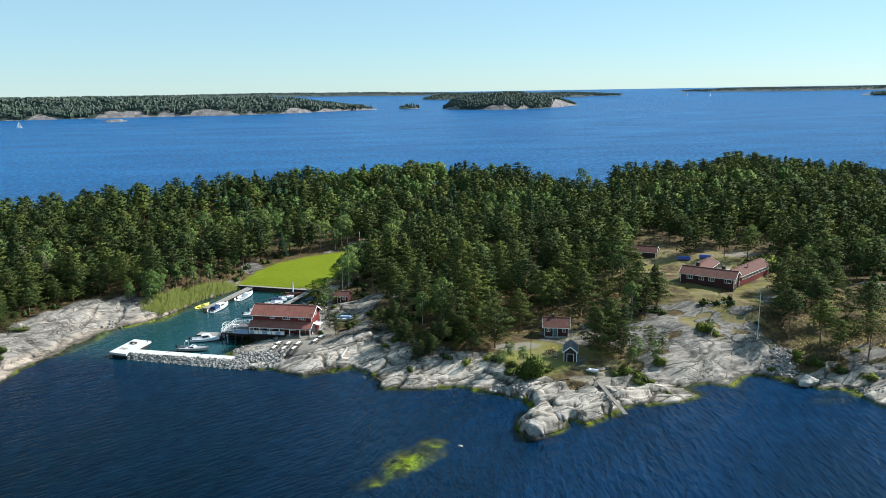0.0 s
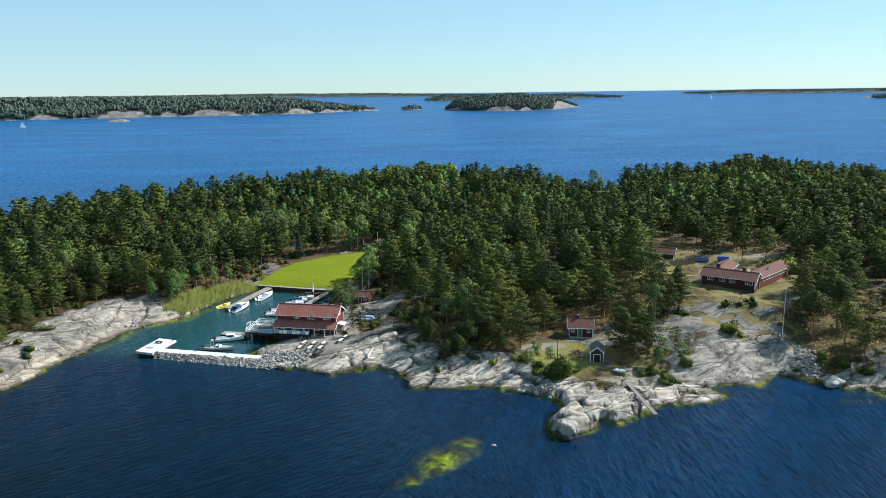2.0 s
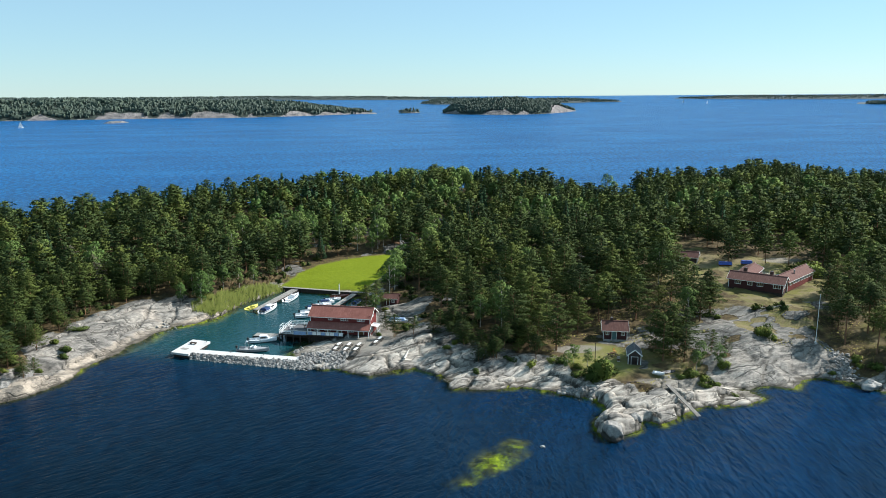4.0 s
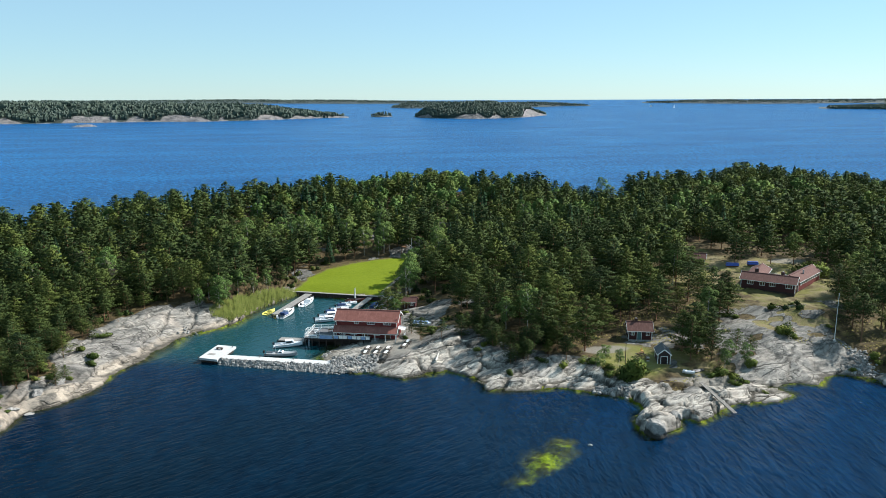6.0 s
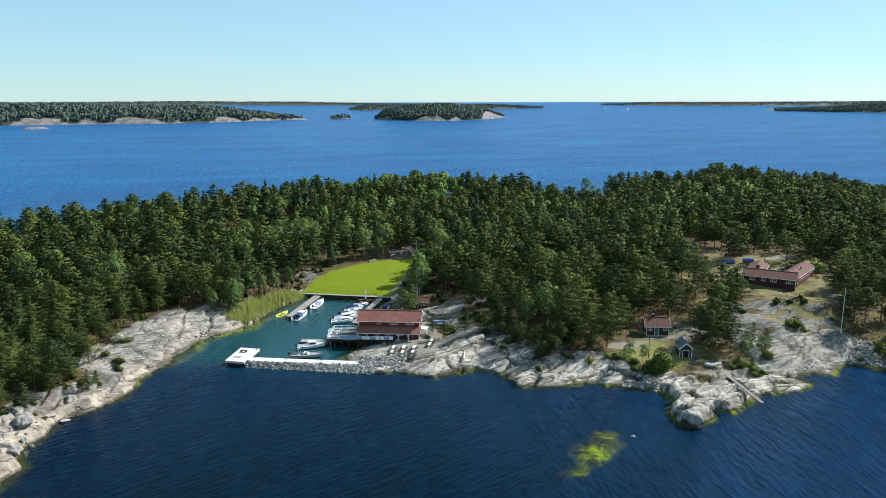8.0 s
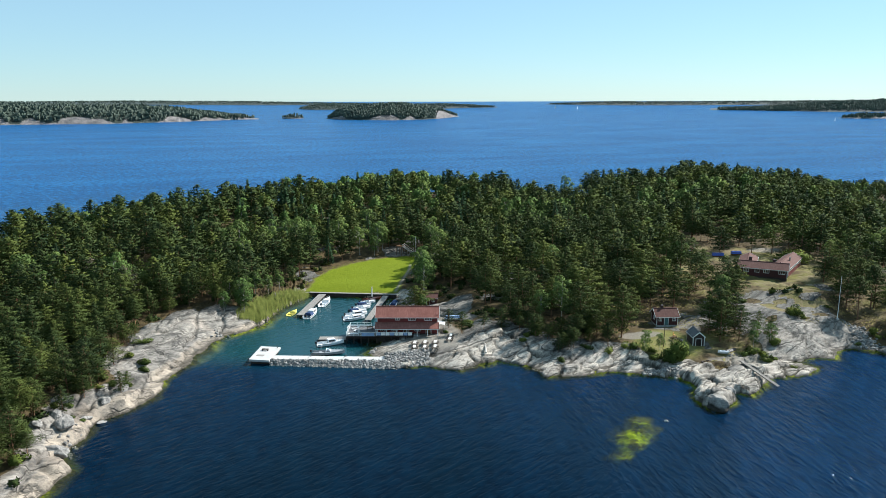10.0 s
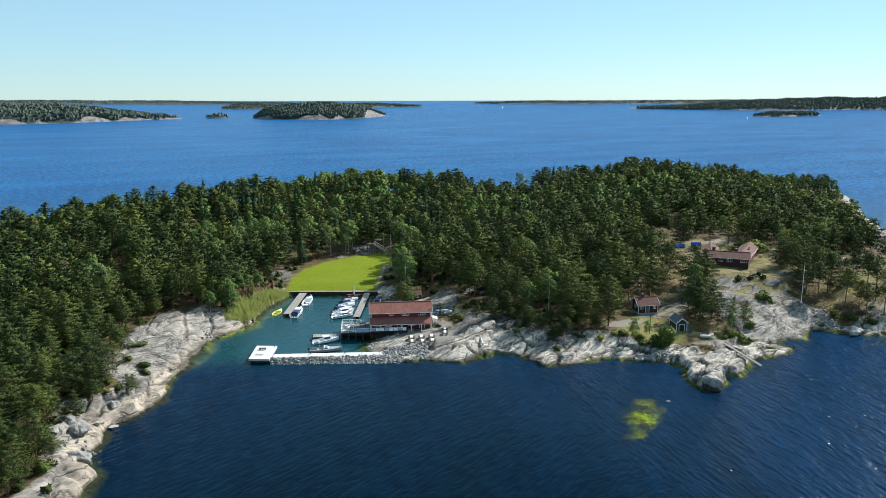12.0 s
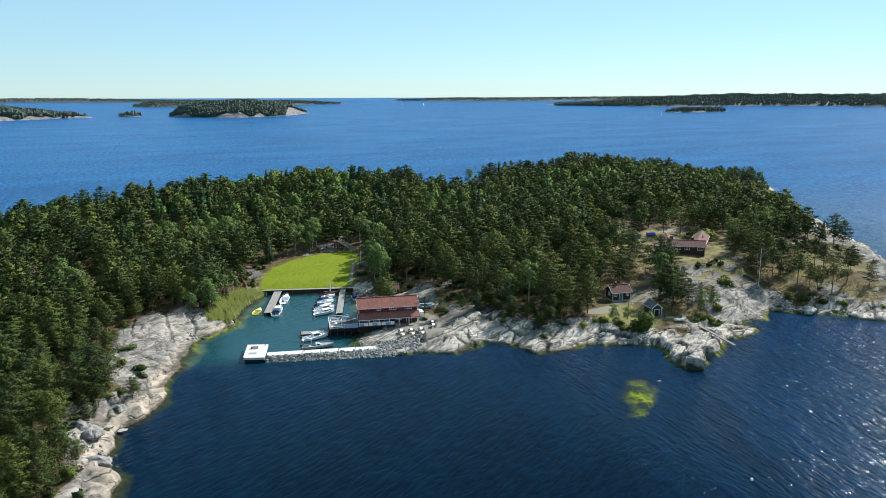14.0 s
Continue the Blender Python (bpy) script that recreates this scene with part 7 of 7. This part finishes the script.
def far_land(line, deep, height, label, trees, tree_h, seed, ends=(0.12, 0.12), bare=0.5, cover_mat=None, open_end=1.0):
    """An island across the water: its front shore as a line, its depth away from the viewer, its hill and its wood."""
    rr = np.random.default_rng(seed)
    line = np.array(line, float)
    run = np.concatenate([[0], np.cumsum(np.hypot(*np.diff(line, axis=0).T))])
    length = run[-1]

    def at(s, t):
        x, y = np.interp(s * length, run, line[:, 0]), np.interp(s * length, run, line[:, 1])
        out_x, out_y = x + 45, y
        d = np.hypot(out_x, out_y)
        taper = smooth(s, 0, ends[0]) * smooth(1 - s, 0, ends[1])
        w = deep * (0.25 + 0.75 * taper)
        px, py = x + out_x / d * w * t, y + out_y / d * w * t
        sag = (1 - taper) * deep * 0.25
        px, py = px + out_x / d * sag, py + out_y / d * sag
        hill = height * taper * (0.75 + 0.5 * fbm(s * length / 260 + seed, t * 1.5, 3, seed))
        front = np.clip(np.minimum(t / 0.35, (1 - t) / 0.4), 0, 1) ** 0.7
        z = hill * front * (0.8 + 0.4 * fbm(px / 40, py / 40, 3, seed + 3)) + 2.5 * smooth(t, 0, 0.08) * smooth(1 - t, 0, 0.1) * (taper > 0.02) - 1.5
        return px, py, z + 38 * smooth(np.hypot(px + 45, py), 2900, 5000)

    def shore_rock(s, t, px, py):
        """1 where the rock is bare: in stretches up from the shore, and over the open end."""
        patch = smooth(fbm(s * length / 60, 0 * s + seed, 3, seed + 5), 0.4, 0.66) * (0.35 + 1.1 * fbm(px / 28, py / 28, 3, seed + 6))
        reach = 0.012 + 0.3 * bare * patch
        b = smooth(reach - t, -0.03, 0.04) * smooth(s, 0.0, 0.02)
        return np.maximum(b, smooth(s, open_end - 0.05, open_end + 0.03) * smooth(0.5 - t, 0, 0.15))
    ns, nt = max(24, int(length / 9)), 40
    s, t = np.meshgrid(np.linspace(0, 1, ns), np.linspace(0, 1, nt))
    px, py, pz = at(s, t)
    k = np.arange(ns * nt).reshape(nt, ns)
    faces = np.stack([k[:-1, :-1], k[:-1, 1:], k[1:, 1:], k[1:, :-1]], -1).reshape(-1, 4)
    open_rock = shore_rock(s, t, px, py)
    isle = new("far_island", mesh_of("far_island", np.stack([px.ravel(), py.ravel(), pz.ravel()], -1), faces, cover_mat or far_rock.m, {"bare": open_rock.ravel()}))
    tagged(isle, label, "island", kind="structure")
    s, t = rr.random(trees), rr.uniform(0.02, 0.62, trees)
    px, py, pz = at(s, t)
    ok = (shore_rock(s, t, px, py) < 0.3 + 0.5 * (rr.random(trees) < 0.12)) & (t > 0.02) & (np.minimum(s / ends[0], (1 - s) / ends[1]) > 0.12 + 0.3 * rr.random(trees) * bare)
    px, py, pz = px[ok], py[ok], pz[ok]
    n = len(px)
    h = tree_h * rr.uniform(0.45, 1.25, n)
    w = h * rr.uniform(0.3, 0.55, n)
    # a low skirt, a broad shoulder and a short top for every crown
    rings = []
    a0 = rr.uniform(0, 6.3, n)
    turn = 2 * math.pi / 3
    for lift, wid in ((0.1, 0.75), (0.58, 1.0)):
        rings.append([np.stack([px + np.cos(a0 + q * turn) * w * wid * jig, py + np.sin(a0 + q * turn) * w * wid * jig, pz + h * (lift + 0.25 * (jig - 1))], -1) for q, jig in enumerate(rr.uniform(0.7, 1.3, (3, n)))])
    top = np.stack([px + 0.2 * w * np.cos(a0), py + 0.2 * w * np.sin(a0), pz + h], -1)
    vs = []
    for q in range(3):
        e = (q + 1) % 3
        vs.append(np.stack([rings[0][q], rings[0][e], rings[1][q]], 1))
        vs.append(np.stack([rings[0][e], rings[1][e], rings[1][q]], 1))
        vs.append(np.stack([rings[1][q], rings[1][e], top], 1))
    tris = np.stack(vs, 1).reshape(-1, 3)
    wood = new("far_wood", mesh_of("far_wood", tris, np.arange(len(tris)).reshape(-1, 3), hazy_green.m, smooth_shade=False))
    tagged(wood, "dark conifer wood on a distant island", "forest", kind="stuff")


far_land([(-1750, 1500), (-1400, 1640), (-1053, 1789), (-701, 1925), (-526, 1940), (-287, 2100), (-149, 2171)], 420, 34, "long wooded island with bare rock shores across the sound", 13000, 10, 3, (0.05, 0.22), 0.36, open_end=0.95)
far_land([(-715, 1595), (-676, 1640)], 40, 3, "low bare skerry in the sound", 0, 3, 4, (0.3, 0.3), 4.0)
far_land([(-120, 2290), (-50, 2330)], 70, 6, "tiny rocky islet with a few trees", 40, 9, 5, (0.35, 0.3), 0.4)
far_land([(8, 2190), (60, 2130), (180, 2060), (283, 2105), (380, 2240), (445, 2362)], 330, 34, "steep wooded island with a bare rock end", 7400, 7.5, 6, (0.16, 0.5), 0.3, open_end=0.66)
far_land([(-80, 3480), (400, 3520), (760, 3570), (905, 3515)], 420, 14, "low wooded island in the distance", 2600, 7, 7, (0.1, 0.35), 0.3, hazy_floor.m)
far_land([(-2300, 3700), (-1600, 4000), (-955, 4240), (-281, 4160), (60, 4080), (420, 4150)], 420, 10, "low wooded mainland shore on the horizon", 4600, 6, 8, (0.05, 0.3), 0.2, hazy_floor.m)
far_land([(1210, 3890), (1524, 3740), (1787, 3600), (2124, 3500), (2600, 3300), (3100, 3000)], 380, 10, "low wooded shore on the horizon", 4000, 6, 9, (0.2, 0.05), 0.2, hazy_floor.m)
far_land([(1560, 2900), (1776, 2720), (2042, 2540), (2397, 2420), (2558, 2264), (2631, 2021), (2700, 1700)], 700, 32, "wide wooded island with pale shore rocks", 13000, 9, 10, (0.45, 0.05), 0.1, hazy_floor.m)
far_land([(1462, 1915), (1600, 1885), (1748, 1925)], 130, 7, "small island with bare shore rocks and pines", 320, 9, 11, (0.3, 0.3), 0.6)


def sailboat(x, y, yaw, s, label):
    b = thing("sailboat", Matrix.Translation((x, y, sea_level(x, y))) @ pose(0, 0, 0, 0, 0, yaw) @ Matrix.Scale(s, 4), label, "sailboat", "sailboats on the sound")
    part("hull", hull(9, 2.8, 1.1), GELCOAT, b)
    part("mast", rod((0.6, 0, 0.5), (0.6, 0, 12.5), 0.09, 0.05), METAL, b)
    for name, pts in (("mainsail", ((0.5, 1.6), (-3.8, 1.7), (0.5, 12.2))), ("jib", ((4.2, 1.3), (0.9, 1.6), (0.7, 10.5)))):
        bm = bmesh.new()
        a = [bm.verts.new((u, 0.35 * (i == 1), w)) for i, (u, w) in enumerate(pts)]
        c = [bm.verts.new((u, 0.35 * (i == 1) + 0.05, w)) for i, (u, w) in enumerate(pts)]
        bm.faces.new(a)
        bm.faces.new(c[::-1])
        for i, j in ((0, 1), (1, 2), (2, 0)):
            bm.faces.new((a[i], a[j], c[j], c[i]))
        part(name, bm, WHITE, b)


sailboat(-782, 1402, 35, 1.05, "white sailboat with both sails set on the sound")
sailboat(1149, 3465, 20, 1.3, "white sailboat far off on the sound")
sailboat(1197, 3295, 50, 1.3, "white sailboat far off on the sound")
sailboat(1297, 1711, 40, 0.9, "white sailboat off a small island")
buoy = thing("mooring_buoy", pose(-9.6, 77.4, 0), "small white mooring buoy floating on the water", "buoy")
part("float", rod((0, 0, -0.2), (0, 0, 0.3), 0.3, 0.18, 12), WHITE, buoy)
part("eye", rod((0, 0, 0.3), (0, 0, 0.45), 0.06), METAL, buoy)


def undergrowth():
    """Low brush along the forest's edge."""
    rr = np.random.default_rng(57)
    n = 2600
    x, y = rr.uniform(-125, 130, n), rr.uniform(100, 275, n)
    z, sd = land(x, y)
    lim = bare_width(x, y)
    ok = (sd > lim - 4 + 5 * rr.random(n)) & (sd < lim + 26) & (ring_distance(x, y, MEADOW) < -1) & (ring_distance(x, y, YARD) < -2)
    ok &= ~((x > 10) & (x < 40) & (y < 173)) & ~((x > 56) & (x < 96) & (y > 176) & (y < 212)) & (np.hypot((x - 57) / 22, (y - 154) / 17) > 1) & ~((x > -54) & (x < -24) & (y > 158) & (y < 205))
    ok &= ~((x > 72) & (x < 125) & (y < 178))
    x, y, z = x[ok], y[ok], z[ok]
    models_u = [crown_bush(np.random.default_rng(760 + q), 90, 0.36) for q in range(5)]
    out, tint, face_u = [], [], []
    for k in range(len(x)):
        t, facing, _, _ = models_u[int(rr.integers(5))]
        t = t * rr.uniform(0.5, 1.25, 3)
        face_u.append(facing)
        out.append(t + (x[k], y[k], z[k] - 0.15))
        tint.append(np.full(t.shape[0] * 3, rr.random()))
    v = np.concatenate(out).reshape(-1, 3)
    ob = new("undergrowth", mesh_of("undergrowth", v, np.arange(len(v)).reshape(-1, 3), PINE, {"tint": np.concatenate(tint)}, normals=np.concatenate(face_u)))
    tagged(ob, "low green brush along the edge of the pine forest", "undergrowth", kind="stuff")


undergrowth()
